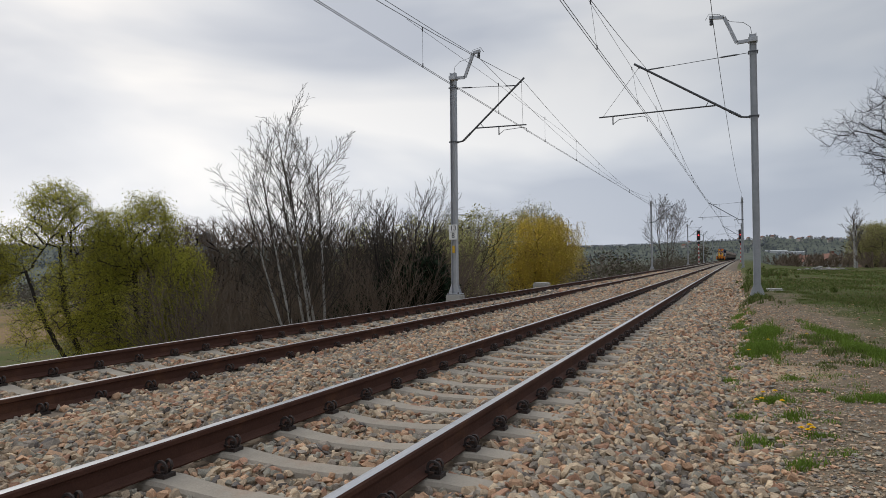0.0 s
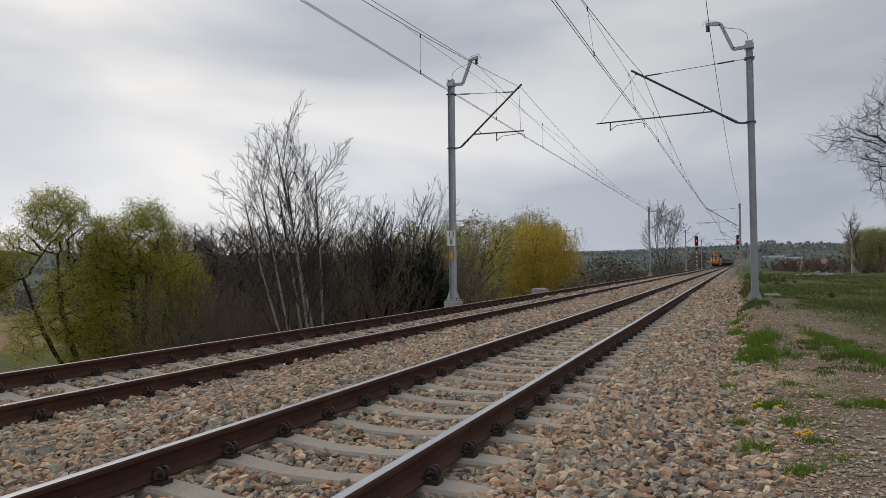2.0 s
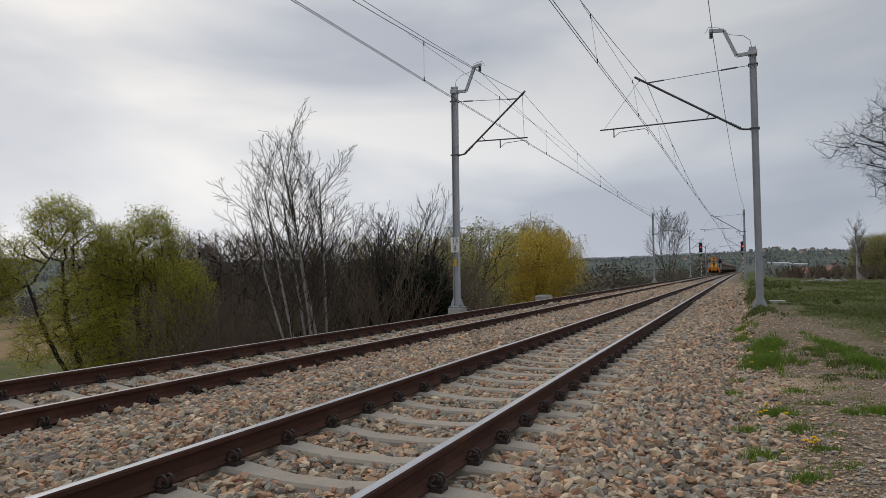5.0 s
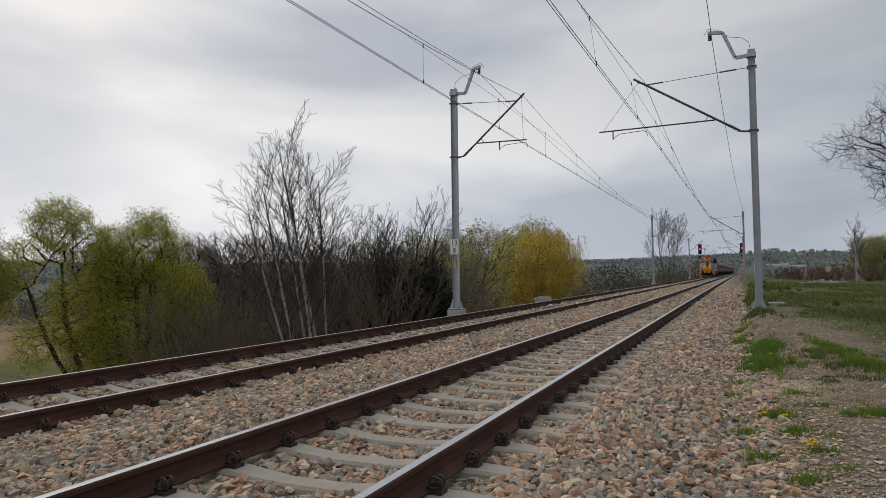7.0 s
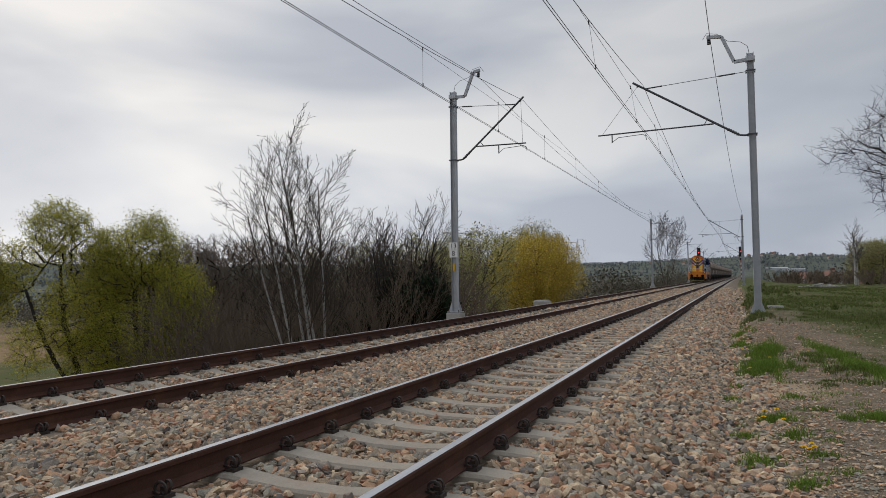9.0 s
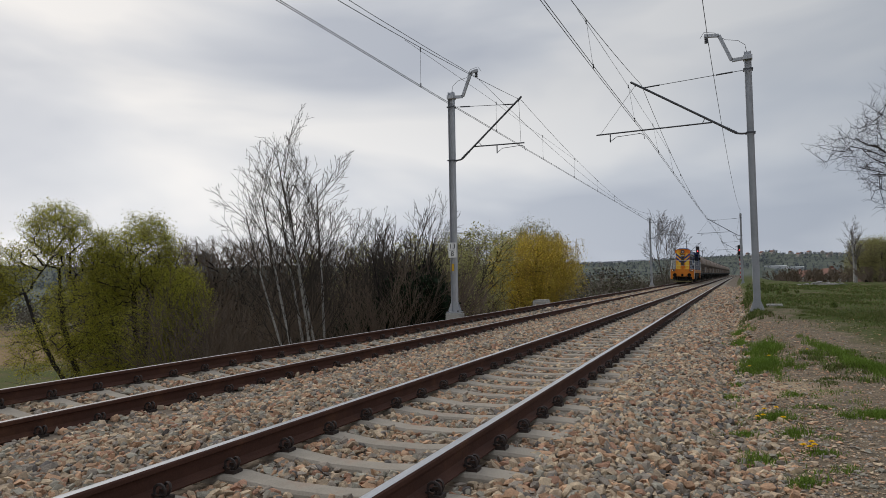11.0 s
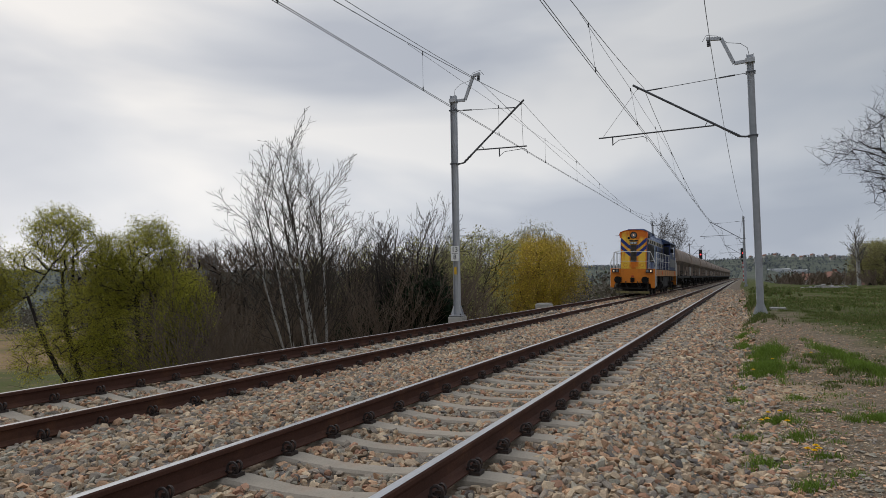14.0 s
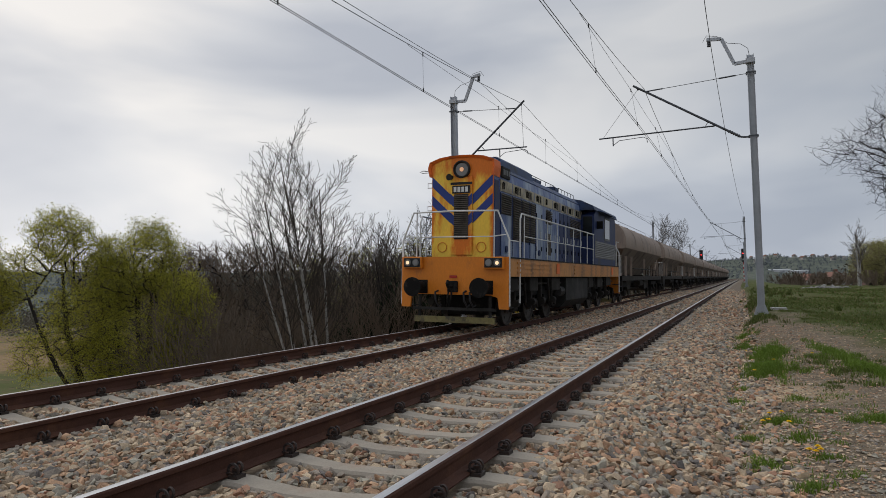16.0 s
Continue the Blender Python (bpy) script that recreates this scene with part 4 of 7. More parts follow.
    ob = thing(name, label, category, group=group)
    if wood.n:
        part("trunk", wood.mesh("trunk", M[bark]), None, ob)
    part("crown", fine.mesh("crown", M[twig]), None, ob)
    if leaf:
        part("foliage", leaves_mesh(rng, spots, per, size, M[leaf], spread), None, ob)
    return ob


def plant(ob, x, y, rz=0.0, drop=0.0):
    ob.matrix_basis = pose(x, y, float(ground_z(x, y)) - drop, 0, 0, rz)
    return ob


def plant_copy(ob, x, y, rz):
    return copy_thing(ob, pose(x, y, float(ground_z(x, y)), 0, 0, rz))


def build_trees():
    g = "trees below the bank"
    spring = "spreading willow with dark limbs and young yellow-green leaves"
    W = Vector((0.9164, 0.4006, 0.0))
    B = Vector((-0.4006, 0.9164, 0.0))

    def across(right, up_, back=0.0):
        """A spot in a tree's space: metres along the bank, up, and away from the line."""
        v = W * right + B * back
        return (v.x, v.y, up_)

    # old willow with a lifted round crown and a limb reaching over the meadow
    plant(shaped_tree("willow", spring, "tree", [
        [across(0.9, -0.3), across(0.5, 1.8), across(-0.5, 4.2), across(-1.0, 6.2), across(-1.2, 8.6)],
        [across(1.0, -0.3), across(1.1, 3.0, 0.4), across(0.6, 6.2, 0.5), across(0.3, 8.6, 0.4)],
        [across(0.5, 1.8), across(-1.2, 3.6), across(-2.4, 5.9, 0.2), across(-3.2, 8.2, 0.2)],
        [across(0.5, 1.8), across(-1.6, 2.9, -0.3), across(-3.4, 3.3, -0.4)]], [
        (across(-1.3, 10.1), (1.55, 1.5, 1.75), 0.25), (across(0.5, 9.2, 0.6), (1.0, 1.0, 1.4), 0.10), (across(-3.4, 8.4, 0.3), (0.9, 0.9, 1.4), 0.07),
        (across(-0.3, 6.2, 0.3), (2.2, 1.6, 2.4), 0.36), (across(1.0, 3.6), (2.4, 1.5, 2.4), 0.30), (across(-2.6, 4.6, 0.3), (1.6, 1.2, 1.4), 0.08)],
        2300, 11, "darkbark", "twig", "leaf_green", 5, 0.040, 0.12, 0.0055, 0.32, 3, group=g), -26.2, 19.0)
    plant(shaped_tree("willow", spring, "tree", [
        [across(0.0, -0.3), across(-0.2, 3.0), across(-0.1, 6.0), across(0.0, 8.8)],
        [across(-0.2, -0.3), across(-1.2, 3.4, -0.3), across(-1.7, 6.6, -0.2)],
        [across(0.2, 1.4), across(1.2, 3.9, 0.2), across(1.5, 6.2, 0.3)],
        [across(0.1, 0.6), across(-0.6, 3.4, 0.3), across(-0.9, 7.4, 0.4)]], [
        (across(-0.1, 9.2), (1.75, 1.5, 2.0), 0.28), (across(-1.9, 8.3), (1.2, 1.1, 1.8), 0.14), (across(1.3, 6.6, 0.2), (1.7, 1.3, 2.2), 0.18),
        (across(-1.0, 5.2), (2.6, 1.6, 2.6), 0.28), (across(-0.2, 2.8), (2.8, 1.5, 2.2), 0.26)],
        2900, 12, "darkbark", "twig", "leaf_green", 5, 0.040, 0.12, 0.0055, 0.32, 3, group=g), -23.4, 20.3)
    plant(shaped_tree("willow", "low bushy willow in fresh yellow-green leaf", "tree", [
        [across(0.0, -0.3), across(-0.3, 2.4), across(-0.4, 4.6)], [across(0.2, -0.3), across(0.8, 2.6), across(0.9, 4.4)]], [
        (across(-0.6, 6.0), (1.35, 1.2, 2.2), 0.6), (across(-0.7, 3.0), (1.4, 1.1, 1.8), 0.4)],
        1000, 14, "darkbark", "twig", "leaf_green", 5, 0.040, 0.12, 0.0055, 0.3, 3, group=g), -20.9, 20.7)
    plant(shaped_tree("willow", spring, "tree", [
        [across(0.0, -0.3), across(0.3, 3.0), across(0.2, 6.5)], [across(0.3, 0.8), across(1.0, 4.4), across(1.1, 6.6)]], [
        (across(0.0, 8.7), (1.5, 1.5, 2.0), 0.6), (across(0.9, 7.2), (1.0, 1.2, 1.6), 0.4)],
        700, 13, "darkbark", "twig", "leaf_green", 5, 0.040, 0.12, 0.006, 0.32, 3, group=g), -31.6, 17.2)
    # pale birches leaning towards the light
    gb = "birches below the bank"
    lab = "slender bare birch with pale bark and fine upswept twigs"
    for x, y, h, lean, deep, seed in ((-12.35, 19.0, 12.4, -0.195, 0.01, 24), (-12.65, 18.85, 10.6, -0.16, -0.03, 22), (-12.8, 18.8, 11.0, -0.18, 0.03, 23),
                                      (-12.9, 18.6, 11.3, -0.215, -0.02, 21), (-13.05, 18.5, 10.4, -0.30, -0.05, 26), (-12.5, 19.3, 11.2, -0.11, 0.06, 25)):
        t = W * lean + B * deep
        plant(build_tree("birch", lab, "tree", "birch", h, 1, 0.015, seed, "birchbark", "twig", r0=0.072, tilt=(t.x, t.y), group=gb, base_spread=0.0), x, y)
    # bare grove
    gr = "bare trees below the bank"
    lab = "bare many-stemmed tree with upswept dark twigs"
    b1 = plant(build_tree("bare_tree", lab, "tree", "broom", 9.7, 4, 0.13, 31, "darkbark", "twig", r0=0.07, group=gr), -13.9, 24.4)
    b2 = plant(build_tree("bare_tree", lab, "tree", "broom", 8.5, 8, 0.27, 32, "darkbark", "twig", r0=0.065, group=gr), -11.5, 23.6)
    plant_copy(b2, -12.6, 25.6, 130)
    plant_copy(b1, -15.4, 25.0, 100)
    plant_copy(b1, -18.4, 26.5, 160)
    # thicket
    gt = "brown thicket on the bank"
    lab = "leafless brown thicket of many thin stems"
    sh = [build_tree("bush", lab, "bush", "shrub", h, 13, 0.42, 40 + i, "brown", "brown", r0=0.028, group=gt, base_spread=0.9, thin=0.008) for i, h in enumerate((8.0, 5.4, 8.6, 4.6))]
    rng = np.random.default_rng(5)
    spots = [(-24, 24), (-22.5, 23), (-20.5, 21.5), (-19.2, 22.5), (-18, 20.5), (-17, 22.2), (-16, 20), (-15.8, 23), (-14.6, 20.8), (-14.4, 24.5), (-13, 21), (-12.6, 23), (-11.8, 21.8), (-11.4, 25.5), (-10.8, 22.8), (-10.6, 27.5), (-11.5, 29.5), (-12.8, 27), (-10.2, 24.6), (-21.5, 27), (-18, 26), (-24.5, 28), (-28, 28), (-13.6, 31), (-12.4, 36), (-17.8, 18.6), (-19.6, 19.2), (-16.2, 18.4), (-15.2, 19.6), (-15.5, 30), (-19.5, 31), (-16, 35)]
    for i, (x, y) in enumerate(spots):
        if i < 4:
            plant(sh[i], x, y, rng.uniform(0, 360))
        else:
            plant_copy(sh[(i % 2) * 2 if x < -15 else (i % 2) * 2 + 1], x + rng.uniform(-0.4, 0.4), y + rng.uniform(-0.4, 0.4), rng.uniform(0, 360))
    w1 = shaped_tree("bare_tree", "rounded brown tree in tight bud behind the thicket", "tree", [
        [across(0.0, -0.3), across(0.1, 3.0), across(0.3, 6.0)], [across(-0.2, -0.3), across(-0.9, 3.2), across(-1.3, 5.6)], [across(0.2, -0.3), across(1.0, 3.0), across(1.4, 5.2)]], [
        (across(0.0, 7.6), (2.5, 2.2, 3.0), 0.7), (across(0.0, 3.4), (2.2, 2.0, 2.2), 0.3)],
        1000, 55, "darkbark", "brown", None, tip=0.010, sprig=0.5, sprigs=4, up=0.9, group=gt)
    plant(w1, *(W * -13.9 + B * 38.5 + Vector((2.47, -3.6, 0))).xy)
    for right, back, turn in ((-12.2, 41, 80), (-10.6, 39, 170), (-9.0, 43, 250), (-7.0, 45, 40), (-4.6, 46, 120), (-16.2, 43, 200), (-19.5, 47, 10), (-23.6, 46, 100)):
        v = W * right + B * back
        plant_copy(w1, v.x + 2.47, v.y - 3.6, turn)
    f = build_tree("evergreen_shrub", "dark evergreen shrub under the bare trees", "shrub", "willow", 4.6, 6, 0.3, 51, "darkbark", "darkbark", "fir", 5, 0.10, 0.16, 0.05, group="evergreens")
    plant(f, -13.0, 24.0)
    for x, y, r in ((-12.0, 24.6, 60), (-14.2, 22.8, 140), (-10.9, 24.2, 220), (-15.6, 24.2, 300)):
        plant_copy(f, x, y, r)
    # yellow willow with grey trees behind it
    plant(shaped_tree("willow", "round weeping willow in dense yellow spring leaf", "tree", [
        [across(0.0, -0.3), across(0.1, 3.0), across(0.4, 6.0)], [across(-0.2, 1.5), across(-1.2, 4.0), across(-1.8, 6.0)], [across(0.2, 1.5), across(1.4, 4.0), across(1.7, 5.6)]], [
        (across(0.3, 6.2), (3.7, 3.0, 2.8), 0.7), (across(-0.6, 3.6), (3.6, 2.8, 2.4), 0.3)],
        1400, 61, "darkbark", "gold_twig", "leaf_yellow", 6, 0.05, 0.2, 0.008, 0.55, 3, hang=1.3, group="yellow willows"), -11.9, 47.2)
    gg = "grey-green trees beyond the willow"
    lab = "tall tree with a haze of grey-green buds"
    t1 = plant(shaped_tree("budding_tree", lab, "tree", [
        [across(0.0, -0.3), across(0.1, 4.0), across(0.2, 8.0)], [across(-0.2, 1.0), across(-1.6, 4.6), across(-2.0, 8.0)], [across(0.2, 1.0), across(1.6, 4.6), across(2.2, 8.0)]], [
        (across(-0.2, 9.4), (3.0, 2.6, 3.4), 0.65), (across(1.6, 7.6), (2.6, 2.4, 3.0), 0.35)],
        1000, 62, "bark", "twig", "leaf_grey", 4, 0.05, 0.16, 0.009, 0.5, 3, group=gg), -14.9, 58.6)
    for x, y, r in ((-19.6, 57.5, 170), (-24.0, 60, 260)):
        plant_copy(t1, x, y, r)
    t2 = plant(build_tree("budding_tree", lab, "tree", "willow", 10.5, 4, 0.28, 63, "bark", "twig", "leaf_grey", 2, 0.085, 0.2, 0.12, group=gg), -17.4, 41)
    for x, y, r in ((-15.2, 38.5, 60), (-20.4, 44.5, 150), (-22.5, 36.5, 220)):
        plant_copy(t2, x, y, r)
    # bare tree beside the far masts
    far = plant(build_tree("bare_tree", "broad bare tree beside the track", "tree", "bare", 11.4, 3, 0.34, 71, "bark", "twig_grey", r0=0.085, thin=0.012), -6.3, 98)
    plant_copy(far, -26, 168, 40)
    # tree whose branches reach in beside the path
    plant(shaped_tree("bare_tree", "bare tree with fine dark branches over the path", "tree", [
        [across(0.0, -0.3), across(0.0, 2.2), across(-0.3, 3.6), across(-0.8, 5.2)], [across(0.0, 2.0), across(-1.4, 3.6), across(-2.4, 4.6)], [across(0.0, 1.8), across(1.2, 3.6), across(1.8, 5.2)]], [
        (across(0.3, 4.4), (3.3, 3.0, 2.1), 1)], 2600, 83, "darkbark", "darkbark", None, tip=0.0034, sprig=0.3, sprigs=3, up=0.25, curl=0.35), 8.1, 16.7)
    # copse across the grass
    gc = "copse beyond the grass"
    k1 = plant(shaped_tree("budding_tree", "small tree in the copse with dull green buds", "tree", [
        [across(0.0, -0.3), across(0.1, 1.6), across(0.2, 3.2)], [across(-0.1, -0.3), across(-0.8, 1.6), across(-1.1, 3.0)], [across(0.1, -0.3), across(0.9, 1.6), across(1.2, 2.8)]], [
        (across(0.0, 2.8), (1.9, 1.8, 1.7), 0.6), (across(0.0, 1.4), (2.1, 1.8, 1.2), 0.4)],
        700, 91, "darkbark", "brown", "leaf_grey", 3, 0.05, 0.15, 0.009, 0.35, 3, group=gc), 15.2, 76)
    for x, y, r in ((16.4, 74.5, 50), (17.8, 76, 120), (19.2, 74, 200), (16.6, 80, 260), (18.8, 80, 300), (20.8, 75.5, 80), (22.6, 77, 10), (17.6, 84, 150)):
        plant_copy(k1, x, y, r)
    plant(build_tree("birch", "slender bare birch beside the copse", "tree", "birch", 6.4, 2, 0.05, 92, "birchbark", "twig_grey", r0=0.10, group=gc, thin=0.007), 13.2, 69)
    bush = plant(build_tree("bush", "reddish brown leafless bush", "bush", "shrub", 1.7, 14, 0.6, 93, "brown", "brown", r0=0.03, group="bushes beyond the grass", base_spread=1.2, thin=0.02), 11.8, 72)
    for x, y, r in ((9.6, 80, 40), (12.5, 84, 90), (8.8, 92, 150), (14.5, 66, 210), (18.5, 68, 270), (10.8, 100, 10), (22, 69, 60), (11, 118, 200)):
        plant_copy(bush, x, y, r)


build_trees()


def far_woods(name, label, centres, seed, mat, tall, k=90, size=0.075):
    """Distant trees: loose sprays of small facets, each tree an uneven crown on a stem."""
    rng = np.random.default_rng(seed)
    n = len(centres)
    c = np.asarray(centres, float)
    h = tall * rng.uniform(0.55, 1.25, n)
    base = np.stack([c[:, 0], c[:, 1], ground_z(c[:, 0], c[:, 1])], -1)
    u = rng.normal(size=(n, k, 3))
    u /= np.linalg.norm(u, axis=2, keepdims=True)
    u *= rng.uniform(0.2, 1.0, (n, k, 1)) ** 0.5
    pos = base[:, None] + u * np.stack([h * 0.34, h * 0.34, h * 0.48], -1)[:, None] + np.stack([0 * h, 0 * h, h * 0.5], -1)[:, None]
    s = (h * size)[:, None, None, None]
    tri = pos[:, :, None, :] + rng.normal(size=(n, k, 3, 3)) * s
    v = tri.reshape(-1, 3)
    me = raw_mesh(name, v, np.arange(len(v)).reshape(-1, 3), mat)
    tagged(new(name, me), label, "woodland", kind="stuff")


def build_far_woods():
    rng = np.random.default_rng(8)
    near = []
    while len(near) < 900:
        x, y = rng.uniform(-190, 4), rng.uniform(30, 330)
        u = x - bend(y)
        if math.atan2(x - 2.5, y + 3.6) < radians(-49) and math.hypot(x, y) < 150:
            continue
        if u < -9 - 0.045 * y and math.hypot(x, y) > 55 and x < -0.22 * y + 8 - 0 * y or (u < -9 and y > 110 and rng.uniform() < 0.5):
            near.append((x, y))
    far_woods("valley_woods", "leafless brown woods in the valley", near, 9, M["farwood"], 9.0, 320, 0.022)
    belt = []
    while len(belt) < 420:
        az, r = rng.uniform(radians(-19), radians(-3)), rng.uniform(95, 330)
        x, y = 2.5 + r * math.sin(az), r * math.cos(az)
        if x - bend(y) < -10.5:
            belt.append((x, y))
    far_woods("valley_woods", "leafless brown woods beside the line", belt, 19, M["farwood"], 7.0, 520, 0.017)
    right = []
    while len(right) < 420:
        x, y = rng.uniform(18, 190), rng.uniform(115, 420)
        right.append((x, y))
    far_woods("valley_woods", "dark mixed woods across the valley", right, 10, M["farwood"], 6.5, 160, 0.04)
    hills = []
    while len(hills) < 8500:
        az, r = rng.uniform(radians(-66), radians(24)), rng.uniform(1000, 3200)
        x, y = r * math.sin(az), r * math.cos(az)
        if abs(x - bend(y)) < 25 and r < 560:
            continue
        if math.sin(x * 0.011 + 2) * math.sin(y * 0.009) + rng.uniform(-0.8, 0.8) > -0.25:
            hills.append((x, y))
    # these far trees carry their haze as a blue-grey base colour
    far_woods("hillside_woods", "wooded hillsides on the horizon, tinted blue-grey for haze", hills, 11, M["hillwood"], 6.5, 40, 0.09)


build_far_woods()


# ---- train ----
def nose_paint():
    """Yellow paint, burnt orange in runs from the top rim, along the edges and round the grille."""
    m = material("nose_yellow_paint", (0.88, 0.57, 0.06), 0.5, vary=0.14, scale=1.5, fine=30, bump=0.03, second=(0.70, 0.17, 0.008), second_at=0.60, second_scale=2.2, stretch=(1, 1, 0.35))
    nt = m.node_tree
    co = next(n for n in nt.nodes if n.type == "TEX_COORD")
    sep = nt.nodes.new("ShaderNodeSeparateXYZ")
    nt.links.new(co.outputs["Object"], sep.inputs[0])
    mix = next(n for n in nt.nodes if n.type == "MIX")
    edge = mix.inputs["Factor"].links[0].from_node
    fac = edge.inputs["Value"].links[0].from_socket

    def along(src, a, b, to):
        r = node(nt, "ShaderNodeMapRange")
        for k, v in (("From Min", a), ("From Max", b), ("To Min", 0.0), ("To Max", to)):
            r.inputs[k].default_value = v
        nt.links.new(src, r.inputs["Value"])
        return r.outputs[0]

    wide = nt.nodes.new("ShaderNodeMath")
    wide.operation = "ABSOLUTE"
    nt.links.new(sep.outputs["X"], wide.inputs[0])
    for extra in (along(sep.outputs["Z"], 3.75, 4.2, 0.22), along(wide.outputs[0], 0.72, 0.85, 0.16), along(wide.outputs[0], 0.40, 0.2, 0.11)):
        add = nt.nodes.new("ShaderNodeMath")
        add.operation = "ADD"
        nt.links.new(fac, add.inputs[0])
        nt.links.new(extra, add.inputs[1])
        fac = add.outputs[0]
    nt.links.new(fac, edge.inputs["Value"])
    return m


M.update(
    nose=nose_paint(),
    skirt=material("faded_orange_skirt_paint", (0.52, 0.225, 0.055), 0.55, vary=0.2, scale=1.6, fine=26, bump=0.05, second=(0.20, 0.105, 0.05), second_at=0.56, second_scale=1.4, stretch=(1, 1, 0.5)),
    grime=material("grimy_brown_louvre", (0.10, 0.085, 0.068), 0.7, vary=0.3, scale=3, fine=30, bump=0.05, second=(0.05, 0.04, 0.034), second_at=0.55, second_scale=2),
    orange=material("orange_paint", (0.64, 0.195, 0.012), 0.5, vary=0.12, scale=1.2, fine=26, bump=0.04, second=(0.30, 0.10, 0.03), second_at=0.63, second_scale=1.7, stretch=(1, 1, 0.5)),
    red=material("faded_red_orange_paint", (0.72, 0.135, 0.008), 0.55, vary=0.15, scale=2, fine=30, bump=0.04, second=(0.42, 0.10, 0.025), second_at=0.6, second_scale=2.5),
    cream=material("cream_paint", (0.40, 0.345, 0.23), 0.55, vary=0.2, scale=2, fine=40, bump=0.03, second=(0.13, 0.105, 0.075), second_at=0.54, second_scale=2),
    blue=material("blue_stripe_paint", (0.013, 0.036, 0.20), 0.45, vary=0.12, scale=2, fine=30, bump=0.03),
    hood=material("weathered_blue_paint", (0.036, 0.075, 0.215), 0.45, vary=0.3, scale=1.1, fine=20, bump=0.05, second=(0.25, 0.30, 0.38), second_at=0.55, second_scale=1.6, stretch=(1, 1, 0.25)),
    navy=material("dark_blue_paint", (0.010, 0.022, 0.085), 0.6, vary=0.2, scale=1.5, fine=24, bump=0.05, second=(0.024, 0.025, 0.03), second_at=0.6, second_scale=1.3),
    roof=material("slate_blue_roof", (0.028, 0.052, 0.125), 0.6, vary=0.2, scale=1.3, fine=20, bump=0.06, second=(0.03, 0.033, 0.04), second_at=0.58, second_scale=1.2),
    louvre=material("dusty_grey_louvre", (0.155, 0.155, 0.15), 0.65, vary=0.2, scale=3, fine=30, bump=0.05),
    dark=material("sooty_running_gear", (0.009, 0.0088, 0.0085), 0.75, vary=0.35, scale=3, fine=40, bump=0.2, second=(0.035, 0.03, 0.026), second_at=0.6, second_scale=4),
    tank=material("grimy_grey_tank", (0.028, 0.027, 0.025), 0.7, vary=0.25, scale=2, fine=30, bump=0.1, second=(0.045, 0.042, 0.04), second_at=0.55, second_scale=2),
    white=material("off_white_rail_paint", (0.62, 0.62, 0.60), 0.5, vary=0.12, scale=6, fine=50, bump=0.03, second=(0.32, 0.30, 0.27), second_at=0.66, second_scale=5),
    black=material("black_rubber", (0.012, 0.012, 0.013), 0.6, vary=0.2, scale=8, fine=60, bump=0.05),
    olive=material("dirty_yellow_plough", (0.22, 0.19, 0.085), 0.7, vary=0.25, scale=3, fine=40, bump=0.1, second=(0.08, 0.07, 0.05), second_at=0.55, second_scale=3),
    glass=material("dark_window_glass", (0.015, 0.018, 0.02), 0.08, vary=0.05, bump=0.0, spec=0.6),
    lens=material("headlamp_glass", (0.16, 0.155, 0.15), 0.12, vary=0.05, bump=0.0, spec=0.7),
    lit=material("lit_headlamp", (0.9, 0.75, 0.5), 0.3, vary=0.02, bump=0.0, emit=(1.0, 0.66, 0.36), strength=0.9),
    lit_top=material("lit_top_lamp", (0.9, 0.6, 0.4), 0.3, vary=0.02, bump=0.0, emit=(1.0, 0.40, 0.14), strength=0.35),
    # hull tan darkened by the shade of the inward slope, with stain patches
    slope=material("shaded_hopper_slope", (0.185, 0.150, 0.124), 0.8, vary=0.18, scale=0.8, fine=16, bump=0.05, second=(0.09, 0.075, 0.065), second_at=0.57, second_scale=1.2, stretch=(1, 1, 0.35)),
    tan=material("dusty_tan_hull_paint", (0.30, 0.235, 0.19), 0.72, vary=0.13, scale=0.8, fine=16, bump=0.05, second=(0.225, 0.18, 0.15), second_at=0.57, second_scale=0.9, stretch=(1, 1, 0.35)),
    hatch=material("dark_roof_walk", (0.05, 0.045, 0.042), 0.75, vary=0.2, scale=3, fine=40, bump=0.1),
    frame_grey=material("grimy_frame_grey", (0.026, 0.023, 0.020), 0.75, vary=0.25, scale=2, fine=30, bump=0.1, second=(0.04, 0.036, 0.033), second_at=0.55, second_scale=2),
    wheel=material("wheel_steel", (0.05, 0.042, 0.036), 0.55, 0.5, vary=0.25, scale=4, fine=40, bump=0.06),
    red_sign=material("red_enamel", (0.42, 0.03, 0.02), 0.4, vary=0.1, bump=0.02),
)


def disc(bm, c, r, depth, axis="y", n=20):
    d = {"x": Vector((1, 0, 0)), "y": Vector((0, 1, 0)), "z": Vector((0, 0, 1))}[axis] * depth
    return tube(bm, [Vector(c), Vector(c) + d], r, n)


